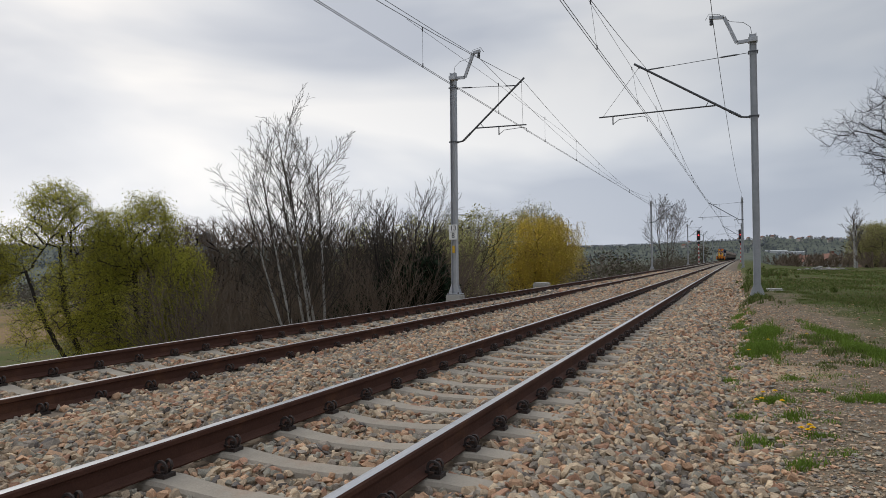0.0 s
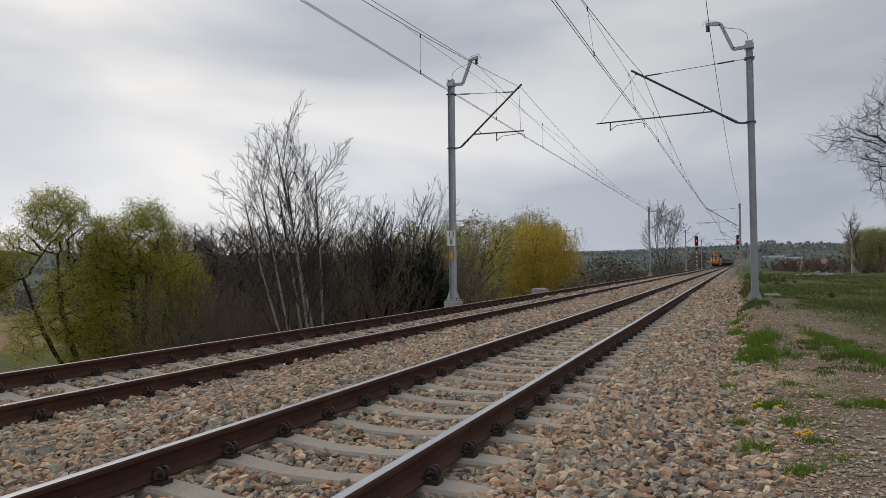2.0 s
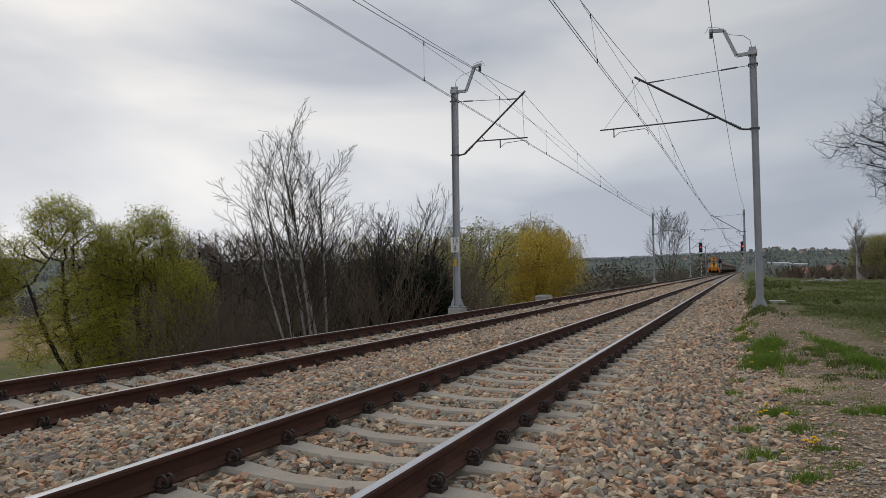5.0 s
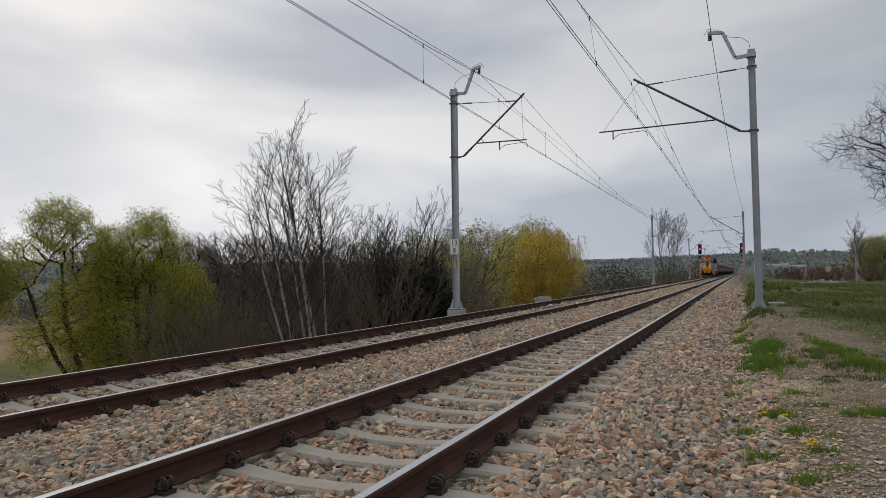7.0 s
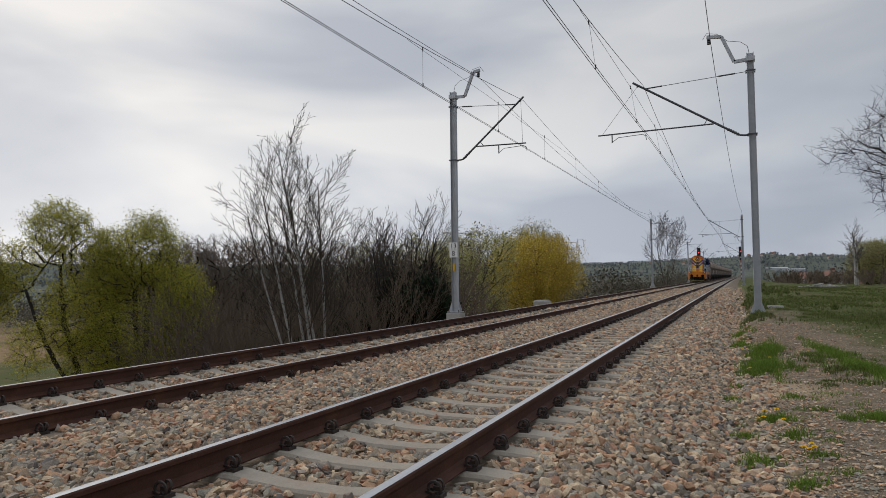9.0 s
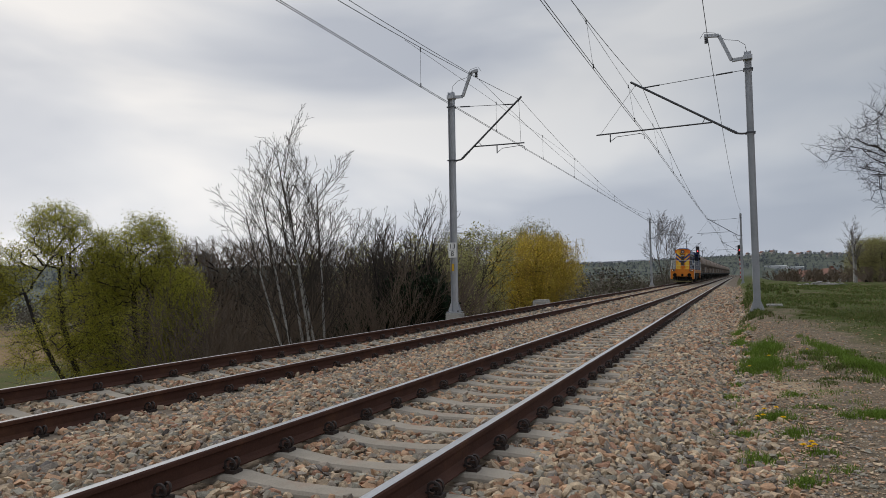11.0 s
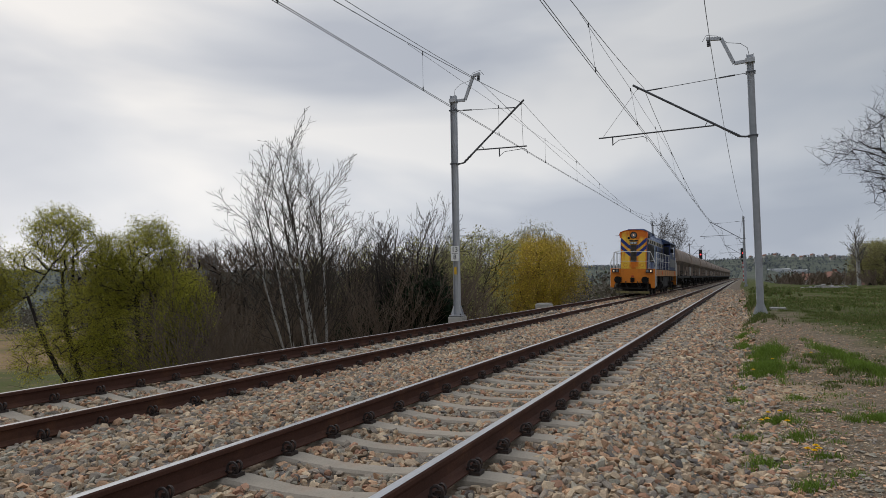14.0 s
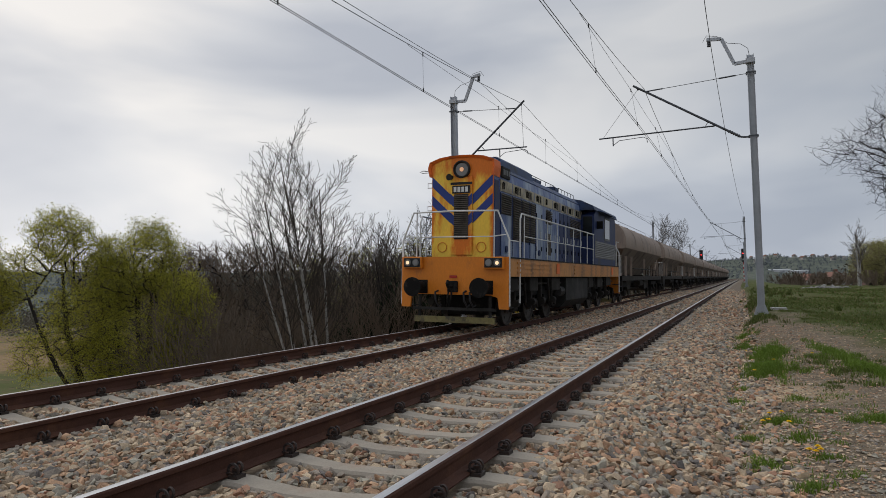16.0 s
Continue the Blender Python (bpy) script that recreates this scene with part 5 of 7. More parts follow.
def wheelset_mesh(r, name):
    """Two flanged wheels on an axle, its middle at the origin."""
    bm = bmesh.new()
    for s in (-1, 1):
        prof = [(0.685, r + 0.028), (0.70, r + 0.03), (0.712, r), (0.80, r - 0.006), (0.82, r - 0.02), (0.82, r - 0.07), (0.785, r - 0.09), (0.77, 0.19), (0.83, 0.14), (0.83, 0.0)]
        n = 28
        rings = [[(s * x, q * math.cos(2 * math.pi * k / n), q * math.sin(2 * math.pi * k / n)) for k in range(n)] for x, q in prof[:-1]]
        inner = [[(s * 0.685, q * math.cos(2 * math.pi * k / n), q * math.sin(2 * math.pi * k / n)) for k in range(n)] for q in (0.1,)]
        loft(bm, inner + rings)
        for k in range(6):
            a = k * math.pi / 3
            disc(bm, (s * 0.775, 0.3 * math.cos(a), 0.3 * math.sin(a)), 0.045, s * 0.012, "x", 8)
    tube(bm, [(-0.95, 0, 0), (0.95, 0, 0)], 0.085, 10)
    return mesh_of(bm, name, M["wheel"], True)


spinning = []


def add_bogie(parent, y0, axles, r, mesh, frame_mat, spin):
    """A bogie about y0: side frames with springs and axle boxes; wheelsets are parts that turn."""
    bog = part("bogie", bogie_frame(axles, r), frame_mat, parent, at=pose(0, y0, 0))
    for a in axles:
        w = part("wheelset", mesh, None, bog, at=pose(0, a, r))
        for s in (-1, 1):
            bm = bmesh.new()
            box(bm, -0.07, 0.07, -0.15, 0.15, -0.14, 0.16, 0.02)
            disc(bm, (s * 0.07, 0, 0), 0.10, s * 0.05, "x", 12)
            part("axle_box", bm, M["frame_grey"], bog, at=pose(s * 0.98, a, r))
            for dy in (-0.24, 0.24):
                bm = bmesh.new()
                coil = [(0.055 * math.cos(k * 0.9), 0.055 * math.sin(k * 0.9), -0.13 + 0.26 * k / 34) for k in range(35)]
                tube(bm, coil, 0.013, 4)
                part("coil_spring", bm, M["dark"], bog, at=pose(s * 1.0, a + dy, r + 0.12))
        if spin:
            spinning.append((w, a, r))
    return bog


def bogie_frame(axles, r):
    bm = bmesh.new()
    a0, a1 = axles[0] - 0.55, axles[-1] + 0.55
    for s in (-1, 1):
        lo, hi = 0.80, 1.02
        poly = [(a0, hi - 0.14), (a0 + 0.15, hi)]
        poly += [(a1 - 0.15, hi), (a1, hi - 0.14), (a1 - 0.12, lo)]
        for a, b in reversed(list(zip(axles, axles[1:]))):
            m = (a + b) / 2
            poly += [(m + 0.3, lo), (m + 0.2, lo - 0.22), (m - 0.2, lo - 0.22), (m - 0.3, lo)]
        poly += [(a0 + 0.12, lo)]
        prism(bm, poly, "x", s * 0.93, s * 1.07)
        for a in axles:
            for d in (-0.62, 0.62):
                box(bm, s * 0.78 - 0.05, s * 0.78 + 0.05, a + d * 0.95 - 0.03, a + d * 0.95 + 0.03, 0.3, 0.85)
    box(bm, -0.95, 0.95, (a0 + a1) / 2 - 0.2, (a0 + a1) / 2 + 0.2, 0.62, 0.95)
    return bm


def handrail(parent, runs, r=0.02, mat=None, label=""):
    for pts in runs:
        bm = bmesh.new()
        tube(bm, pts, r, 6)
        part("handrail", bm, mat or M["white"], parent, label)


def buffer_pair(ob, y_face, out, stock):
    """Two buffers at a headstock; out is -1 or 1 along y."""
    for s in (-1, 1):
        bm = bmesh.new()
        disc(bm, (s * 0.875, y_face, 1.05), 0.235, -out * 0.03, "y", 24)
        disc(bm, (s * 0.875, y_face - out * 0.03, 1.05), 0.20, -out * 0.03, "y", 20)
        b = part("buffer", bm, M["dark"], ob, "round black steel buffer", True)
        bm = bmesh.new()
        disc(bm, (s * 0.875, y_face - out * 0.06, 1.05), 0.095, -out * (stock - 0.3), "y", 14)
        disc(bm, (s * 0.875, y_face - out * (stock - 0.3), 1.05), 0.135, -out * 0.28, "y", 14)
        box(bm, s * 0.875 - 0.17, s * 0.875 + 0.17, *sorted((y_face - out * (stock - 0.02), y_face - out * (stock + 0.02))), 0.88, 1.22)
        part("buffer_sleeve", bm, M["dark"], b, smooth=True)


def hood_ring(w, z0, zt, y, n=7, round_=0.34):
    """Cross-section of the long hood: upright sides and a rounded roof."""
    pts = [(-w, z0), (-w, zt - 0.62)]
    for k in range(n):
        a = math.pi - math.pi * (k + 0.5) / n
        pts.append((w * math.cos(a) * (1.0 if abs(math.cos(a)) < 0.95 else 0.985), zt - round_ * 1.35 + round_ * 1.35 * math.sin(a) ** 0.8))
    pts += [(w, zt - 0.62), (w, z0)]
    return [(x, y, z) for x, z in pts]


def build_loco():
    ob = thing("locomotive", "yellow and blue diesel locomotive with orange headstock and blue chevrons", "locomotive")
    # running frame and deck
    bm = bmesh.new()
    box(bm, -1.0, 1.0, 0.62, 16.6, 0.95, 1.34)
    box(bm, -1.40, 1.40, 0.62, 16.6, 1.34, 1.44)
    part("main_frame", bm, M["dark"], ob)
    bm = bmesh.new()
    box(bm, -1.43, 1.43, 0.62, 16.65, 1.765, 1.80)
    part("deck", bm, M["tank"], ob)
    for s in (-1, 1):
        bm = bmesh.new()
        box(bm, s * 1.40 - 0.012, s * 1.40 + 0.012, 0.66, 16.62, 1.32, 1.764)
        skirt = part("side_skirt", bm, M["skirt"], ob, "orange ribbed side skirt")
        for z in (1.40, 1.52, 1.64):
            for y0, y1 in ((1.3, 4.6), (7.6, 14.2)):
                bm = bmesh.new()
                box(bm, s * 1.412, s * 1.412 + s * 0.022, y0, y1, z, z + 0.05)
                part("rib", bm, M["skirt"], skirt)
        for y in (5.4, 14.9):
            bm = bmesh.new()
            box(bm, s * 1.412, s * 1.412 + s * 0.02, y - 0.16, y + 0.16, 1.40, 1.72, 0.008)
            part("access_plate", bm, M["red"], skirt)
    # headstocks
    for y, out in ((0.55, -1), (16.7, 1)):
        bm = bmesh.new()
        poly = [(-1.44, 1.80), (-1.44, 0.53), (-1.20, 0.53), (-1.16, 0.80), (-0.98, 0.86), (0.98, 0.86), (1.16, 0.80), (1.20, 0.53), (1.44, 0.53), (1.44, 1.80)]
        prism(bm, poly, "y", y, y - out * 0.07)
        hs = part("headstock", bm, M["orange"], ob, "orange headstock plate with scuffs")
        for s in (-1, 1):
            bm = bmesh.new()
            for z in (0.55, 0.95):
                box(bm, s * 1.44 - (0.28 if s > 0 else 0), s * 1.44 + (0.28 if s < 0 else 0), *sorted((y - out * 0.07, y - out * 0.42)), z, z + 0.03)
            part("step", bm, M["tank"], hs)
        # lamp housings with two lamps each
        for s in (-1, 1):
            bm = bmesh.new()
            box(bm, s * 1.09 - 0.26, s * 1.09 + 0.26, *sorted((y, y + out * 0.13)), 1.50, 1.80, 0.025)
            hous = part("lamp_housing", bm, M["orange"], hs)
            bm = bmesh.new()
            box(bm, s * 1.09 - 0.225, s * 1.09 + 0.225, *sorted((y + out * 0.132, y + out * 0.142)), 1.535, 1.765, 0.004)
            part("lamp_plate", bm, M["black"], hous)
            for k in (-1, 1):
                on = out < 0 and k == s
                bm = bmesh.new()
                disc(bm, (s * 1.09 + k * 0.11, y + out * 0.143, 1.65), 0.085, out * 0.025, "y", 18)
                part("lamp_rim", bm, M["louvre"], hous)
                bm = bmesh.new()
                disc(bm, (s * 1.09 + k * 0.11, y + out * 0.168, 1.65), 0.07 if not on else 0.045, out * 0.008, "y", 18)
                part("lamp", bm, M["lit"] if on else M["lens"], hous, "lit headlamp" if on else "")
        bm = bmesh.new()
        box(bm, -0.13, 0.13, *sorted((y, y + out * 0.10)), 0.92, 1.20, 0.02)
        tube(bm, [(0, y + out * 0.1, 1.06), (0, y + out * 0.34, 1.06), (0, y + out * 0.40, 1.14), (0, y + out * 0.34, 1.2)], 0.04, 8)
        tube(bm, [(0.04, y + out * 0.2, 1.0), (0.05, y + out * 0.26, 0.75), (0.0, y + out * 0.24, 0.6), (-0.05, y + out * 0.26, 0.75), (-0.04, y + out * 0.2, 1.0)], 0.022, 6)
        part("draw_hook", bm, M["dark"], ob)
        for x in (-0.42, 0.34, 0.5):
            bm = bmesh.new()
            tube(bm, [(x, y, 0.95), (x, y + out * 0.16, 0.92), (x + 0.03, y + out * 0.2, 0.72), (x + 0.10, y + out * 0.15, 0.56), (x + 0.14, y + out * 0.10, 0.62)], 0.026, 6)
            part("brake_hose", bm, M["black"], ob)
        bm = bmesh.new()
        box(bm, -1.12, 1.12, *sorted((y - out * 0.05, y + out * 0.0)), 0.47, 0.54)
        for x in (-0.95, 0.95):
            box(bm, x - 0.03, x + 0.03, *sorted((y - out * 0.1, y - out * 0.04)), 0.25, 0.9)
        part("guard_bar", bm, M["tank"], ob)
        bm = bmesh.new()
        prism(bm, [(-1.08, 0.16), (1.08, 0.16), (1.08, 0.31), (-1.08, 0.31)], "y", y - out * 0.02, y - out * 0.09)
        part("rail_guard", bm, M["olive"], ob, "dirty yellow rail guard plate")
    buffer_pair(ob, 0.0, -1, 0.55)
    buffer_pair(ob, 17.25, 1, 0.55)
    bm = bmesh.new()
    box(bm, -0.10, 0.10, 0.535, 0.548, 1.27, 1.34, 0.02)
    part("maker_plate", bm, M["red_sign"], ob, "small red enamel plate")
    # long hood
    W, ZT = 0.86, 4.42
    bm = bmesh.new()
    loft(bm, [hood_ring(W, 1.8, ZT - 0.02, y) for y in (1.12, 11.3)])
    hood = part("hood", bm, M["hood"], ob, "weathered blue engine hood", True)
    bm = bmesh.new()
    prof = hood_ring(W + 0.012, 1.8, ZT, 0)[2:-2]
    prof_in = hood_ring(W - 0.02, 1.8, ZT - 0.04, 0)[2:-2]
    for a, b in ((1.5, 4.9), (4.95, 8.3), (8.35, 11.28)):
        loft(bm, [[(x, y, z) for x, _, z in prof] + [(x, y, z) for x, _, z in prof_in[::-1]] for y in (a, b)])
    part("hood_roof", bm, M["roof"], ob, "slate blue rounded hood roof", True)
    # front face, slightly domed and framed by the visor
    bm = bmesh.new()
    face = [(-0.84, 1.8), (0.84, 1.8), (0.85, 3.9), (0.855, 4.12), (0.835, 4.24), (0.56, 4.335), (0.28, 4.375), (0, 4.385), (-0.28, 4.375), (-0.56, 4.335), (-0.84, 4.24), (-0.88, 4.12), (-0.85, 3.9)]
    prism(bm, face, "y", 1.06, 1.13)
    nose = part("nose", bm, M["nose"], ob, "yellow nose panel stained orange at its edges")
    bm = bmesh.new()
    outer = [(-0.90, 3.90), (-0.95, 4.12), (-0.90, 4.28), (-0.6, 4.385), (-0.3, 4.42), (0, 4.43), (0.3, 4.42), (0.6, 4.385), (0.88, 4.29), (0.90, 4.12), (0.87, 3.88)]
    inner = [(-0.84, 3.90), (-0.875, 4.12), (-0.83, 4.225), (-0.56, 4.32), (-0.28, 4.362), (0, 4.372), (0.28, 4.362), (0.56, 4.32), (0.82, 4.23), (0.84, 4.12), (0.83, 3.88)]
    loft(bm, [[(x, 1.0, z) for x, z in outer], [(x, 1.5, z - 0.01) for x, z in outer], [(x, 1.5, z) for x, z in inner], [(x, 1.04, z) for x, z in inner], [(x, 1.0, z) for x, z in outer]], close=False)
    part("visor", bm, M["red"], ob, "red orange rim over the nose")
    # chevrons
    for top, drop in ((3.90, 0.0), (3.42, 0.0)):
        for s in (-1, 1):
            bm = bmesh.new()
            prism(bm, [(s * 0.838, top - 0.26), (s * 0.838, top), (s * 0.16, top - 0.62), (s * 0.16, top - 0.88)], "y", 1.052, 1.0595)
            part("chevron", bm, M["blue"], nose, "dark blue chevron stripe")
    # centre door with its grille
    bm = bmesh.new()
    box(bm, -0.30, 0.30, 1.015, 1.05, 1.86, 3.86, 0.012)
    door = part("nose_door", bm, M["nose"], nose, "narrow yellow door with dark louvres")
    for s in (-1, 1):
        for zc, ww in ((3.20, 0.26), (2.72, 0.26)):
            bm = bmesh.new()
            prism(bm, [(s * 0.30, zc - 0.02), (s * 0.30, zc + 0.24), (s * 0.20, zc + 0.15), (s * 0.20, zc - 0.11)], "y", 1.006, 1.0135)
            part("chevron", bm, M["blue"], door)
    bm = bmesh.new()
    box(bm, -0.195, 0.195, 1.004, 1.014, 2.26, 3.42)
    part("grille_back", bm, M["black"], door)
    for k in range(22):
        bm = bmesh.new()
        z = 2.29 + k * 0.051
        prism(bm, [(0.975, z), (1.003, z + 0.032), (1.003, z + 0.042), (0.972, z + 0.008)], "x", -0.195, 0.195)
        part("louvre_slat", bm, M["grime"], door)
    bm = bmesh.new()
    box(bm, -0.245, 0.245, 0.985, 1.002, 3.44, 3.64, 0.004)
    plate = part("number_plate", bm, M["black"], nose, "black number plate with pale bars")
    for k in range(4):
        bm = bmesh.new()
        box(bm, -0.20 + k * 0.107, -0.20 + k * 0.107 + 0.075, 0.979, 0.983, 3.475, 3.605)
        part("pale_bar", bm, M["white"], plate)
    bm = bmesh.new()
    box(bm, -0.30, 0.30, 1.006, 1.0135, 3.665, 3.73)
    part("dark_bar", bm, M["black"], nose)
    for s in (-1, 1):
        bm = bmesh.new()
        ring = [(s * 0.54 + 0.125 * math.cos(a), 1.05, 2.06 + 0.125 * math.sin(a)) for a in [k * math.pi / 10 for k in range(21)]]
        tube(bm, ring, 0.012, 5)
        part("round_cover", bm, M["orange"], nose)
    # headlamp in the visor
    bm = bmesh.new()
    loft(bm, [[(q * math.cos(a), y, 4.06 + q * math.sin(a)) for a in [k * math.pi / 14 for k in range(28)]] for q, y in ((0.235, 1.05), (0.225, 0.98), (0.20, 0.97), (0.17, 1.03))], caps=False)
    lamp = part("top_lamp", bm, M["tank"], nose, "round headlamp in a dark rim", True)
    bm = bmesh.new()
    disc(bm, (0, 1.03, 4.06), 0.185, 0.015, "y", 24)
    part("reflector", bm, M["lens"], lamp)
    bm = bmesh.new()
    disc(bm, (0.0, 1.012, 4.06), 0.055, 0.015, "y", 16)
    part("bulb", bm, M["lit_top"], lamp, "glowing lamp")
    bm = bmesh.new()
    disc(bm, (-0.30, 1.0, 3.86), 0.065, 0.06, "y", 12)
    tube(bm, [(-0.30, 0.9, 3.86), (-0.30, 1.0, 3.86)], 0.085, 12, 0.05)
    part("horn", bm, M["tank"], nose)
    # rungs and mirrors on the nose's edge
    for z in (3.75, 3.15, 2.55, 1.98):
        bm = bmesh.new()
        tube(bm, [(-0.86, 1.16, z), (-1.0, 1.13, z), (-1.0, 1.13, z - 0.12), (-0.86, 1.16, z - 0.12)], 0.013, 5)
        part("rung", bm, M["white"], ob)
    bm = bmesh.new()
    tube(bm, [(-0.9, 1.1, 4.06), (-1.12, 1.05, 4.08), (-1.2, 1.05, 4.05), (-1.12, 1.05, 4.02), (-0.95, 1.1, 4.03)], 0.01, 5)
    part("mirror_bracket", bm, M["louvre"], ob)
    # hood sides: doors, louvres and the cream upper strip, on both sides
    for s in (-1, 1):
        x = s * W
        def panel(name, y0, y1, z0, z1, mat, proud=0.012, parent=hood, bevel=0.006, label=""):
            b = bmesh.new()
            box(b, *sorted((x - s * 0.01, x + s * proud)), y0, y1, z0, z1, bevel)
            return part(name, b, mat, parent, label)
        panel("corner_post", 1.135, 1.52, 1.82, 3.78, M["navy"], 0.014)
        panel("upper_strip", 1.56, 11.25, 3.54, 3.84, M["cream"], 0.016, label="faded cream strip along the hood")
        for k in range(9):
            y = 1.75 + k * 1.06
            panel("strip_joint", y - 0.30, y - 0.27, 3.55, 3.83, M["hood"], 0.021)
            b = bmesh.new()
            ring = [(x + s * 0.03, y + 0.06 * math.cos(a), 3.72 + 0.06 * math.sin(a)) for a in [q * math.pi / 6 for q in range(-1, 8)]]
            tube(b, [(x + s * 0.03, y + 0.05, 3.60)] + ring + [(x + s * 0.03, y - 0.05, 3.60)], 0.014, 5)
            part("lifting_eye", b, M["dark"], hood)
            if k not in (0, 4):
                panel("vent_slot", y + 0.16, y + 0.26, 3.58, 3.80, M["dark"], 0.022)
                panel("vent_slot", y + 0.36, y + 0.46, 3.58, 3.80, M["dark"], 0.022)
        # framed louvre fields
        for y0, y1, z0, z1, rows in ((1.6, 2.45, 2.95, 3.50, 9), (2.62, 3.35, 2.30, 3.50, 18), (3.42, 4.15, 2.30, 3.50, 18), (4.22, 4.75, 2.30, 3.50, 18), (5.9, 6.7, 3.0, 3.46, 8), (9.2, 10.9, 2.75, 3.46, 12)):
            p = panel("louvre_field", y0, y1, z0, z1, M["black"], 0.014)
            for k in range(rows):
                z = z0 + 0.02 + (z1 - z0 - 0.04) * k / rows
                b = bmesh.new()
                h = (z1 - z0 - 0.04) / rows
                prism(b, [(x + s * 0.015, z), (x + s * 0.05, z + h * 0.15), (x + s * 0.05, z + h * 0.3), (x + s * 0.015, z + h * 0.75)], "y", y0 + 0.02, y1 - 0.02)
                part("louvre_slat", b, M["grime"], p)
        # tall engine doors
        y = 4.82
        for k in range(11):
            w = 0.54
            p = panel("engine_door", y, y + w, 1.84, 3.50 if not (5.85 < y + w / 2 < 6.75) else 2.96, M["hood"] if k < 5 else M["navy"], 0.02)
            for z in (2.1, 3.1):
                b = bmesh.new()
                box(b, *sorted((x + s * 0.018, x + s * 0.042)), y + 0.02, y + 0.06, z, z + 0.14)
                part("hinge", b, M["dark"], p)
            b = bmesh.new()
            tube(b, [(x + s * 0.045, y + w - 0.09, 2.5), (x + s * 0.045, y + w - 0.09, 2.68)], 0.012, 5)
            part("door_handle", b, M["white"], p)
            y += w + 0.035
        panel("lower_panel", 1.6, 4.75, 1.84, 2.24, M["hood"], 0.016)
        for yy in (1.58, 2.54, 3.385, 4.19, 4.79):
            panel("joint_strip", yy - 0.02, yy + 0.02, 1.86, 3.50, M["navy"], 0.026)
        panel("side_grab_panel", 6.05, 6.55, 2.0, 2.7, M["grime"], 0.03, label="sooty grey access hatch")
        for yy in (2.0, 5.15, 8.1):
            b = bmesh.new()
            disc(b, (x + s * 0.02, yy, 2.04), 0.09, s * 0.03, "x", 14)
            part("filler_cap", b, M["navy"], hood)
    # roof walk rails, exhaust and fan housings
    for y0, y1 in ((1.7, 4.7), (5.1, 8.0), (8.5, 10.9)):
        for s in (-1, 1):
            n = 5
            handrail(ob, [[(s * 0.62, y0, 4.33), (s * 0.62, y0 + 0.04, 4.46), (s * 0.62, y1 - 0.04, 4.46), (s * 0.62, y1, 4.33)]], 0.012, M["dark"])
            for k in range(1, n):
                y = y0 + (y1 - y0) * k / n
                handrail(ob, [[(s * 0.62, y, 4.33), (s * 0.62, y, 4.46)]], 0.009, M["dark"])
    for y0, y1, h in ((1.9, 3.9, 0.06), (5.5, 7.0, 0.10), (8.7, 9.4, 0.14)):
        bm = bmesh.new()
        box(bm, -0.42, 0.42, y0, y1, 4.36, 4.42 + h, 0.02)
        part("roof_housing", bm, M["roof"], ob)
    bm = bmesh.new()
    lid = [(-0.74, 4.20), (-0.70, 4.44), (-0.52, 4.56), (0.52, 4.56), (0.70, 4.44), (0.74, 4.20)]
    loft(bm, [[(x, 1.95, min(z, 4.36)) for x, z in lid], [(x, 2.25, z) for x, z in lid], [(x, 4.85, z) for x, z in lid], [(x, 4.95, min(z, 4.40)) for x, z in lid]])
    part("raised_roof", bm, M["roof"], ob, "raised blue roof over the radiators")
    for s in (-1, 1):
        bm = bmesh.new()
        box(bm, *sorted((s * 0.80, s * 0.90)), 1.62, 2.30, 3.90, 4.20, 0.03)
        board = part("number_board", bm, M["tank"], ob, "grey side number board with pale bars")
        for k in range(4):
            bm = bmesh.new()
            box(bm, *sorted((s * 0.901, s * 0.905)), 1.70 + k * 0.14, 1.79 + k * 0.14, 3.98, 4.12)
            part("pale_bar", bm, M["louvre"], board)
    for s in (-1, 1):
        for y0, y1, z0 in ((1.2, 2.1, 0.95), (2.9, 3.7, 0.92), (5.2, 6.2, 0.9), (10.6, 11.5, 0.92), (12.3, 13.4, 0.9), (14.2, 15.3, 0.94)):
            bm = bmesh.new()
            box(bm, *sorted((s * 1.02, s * 1.28)), y0, y1, z0, 1.30, 0.03)
            part("equipment_box", bm, M["frame_grey"], ob)
        for y in (2.5, 4.9, 11.9, 14.0):
            bm = bmesh.new()
            tube(bm, [(s * 1.22, y, 1.28), (s * 1.24, y + 0.05, 0.9), (s * 1.2, y + 0.25, 0.62), (s * 1.1, y + 0.5, 0.55)], 0.03, 6)
            part("sand_pipe", bm, M["frame_grey"], ob)
    # cab
    bm = bmesh.new()
    prism(bm, [(11.15, 1.8), (15.9, 1.8), (15.9, 3.72), (15.6, 3.95), (11.5, 3.95), (11.15, 3.72)], "x", -1.38, 1.38)
    cab = part("cab", bm, M["navy"], ob, "dark blue driver's cab with sloped upper corners")
    bm = bmesh.new()
    roof = lambda y, d: [(-1.42 + d, y, 3.90), (-1.36 + d, y, 4.06), (-0.9, y, 4.28), (-0.4, y, 4.37), (0.4, y, 4.37), (0.9, y, 4.28), (1.36 - d, y, 4.06), (1.42 - d, y, 3.90)]
    loft(bm, [roof(11.0, 0), roof(16.1, 0)])
    part("cab_roof", bm, M["roof"], ob, "curved dark cab roof", True)
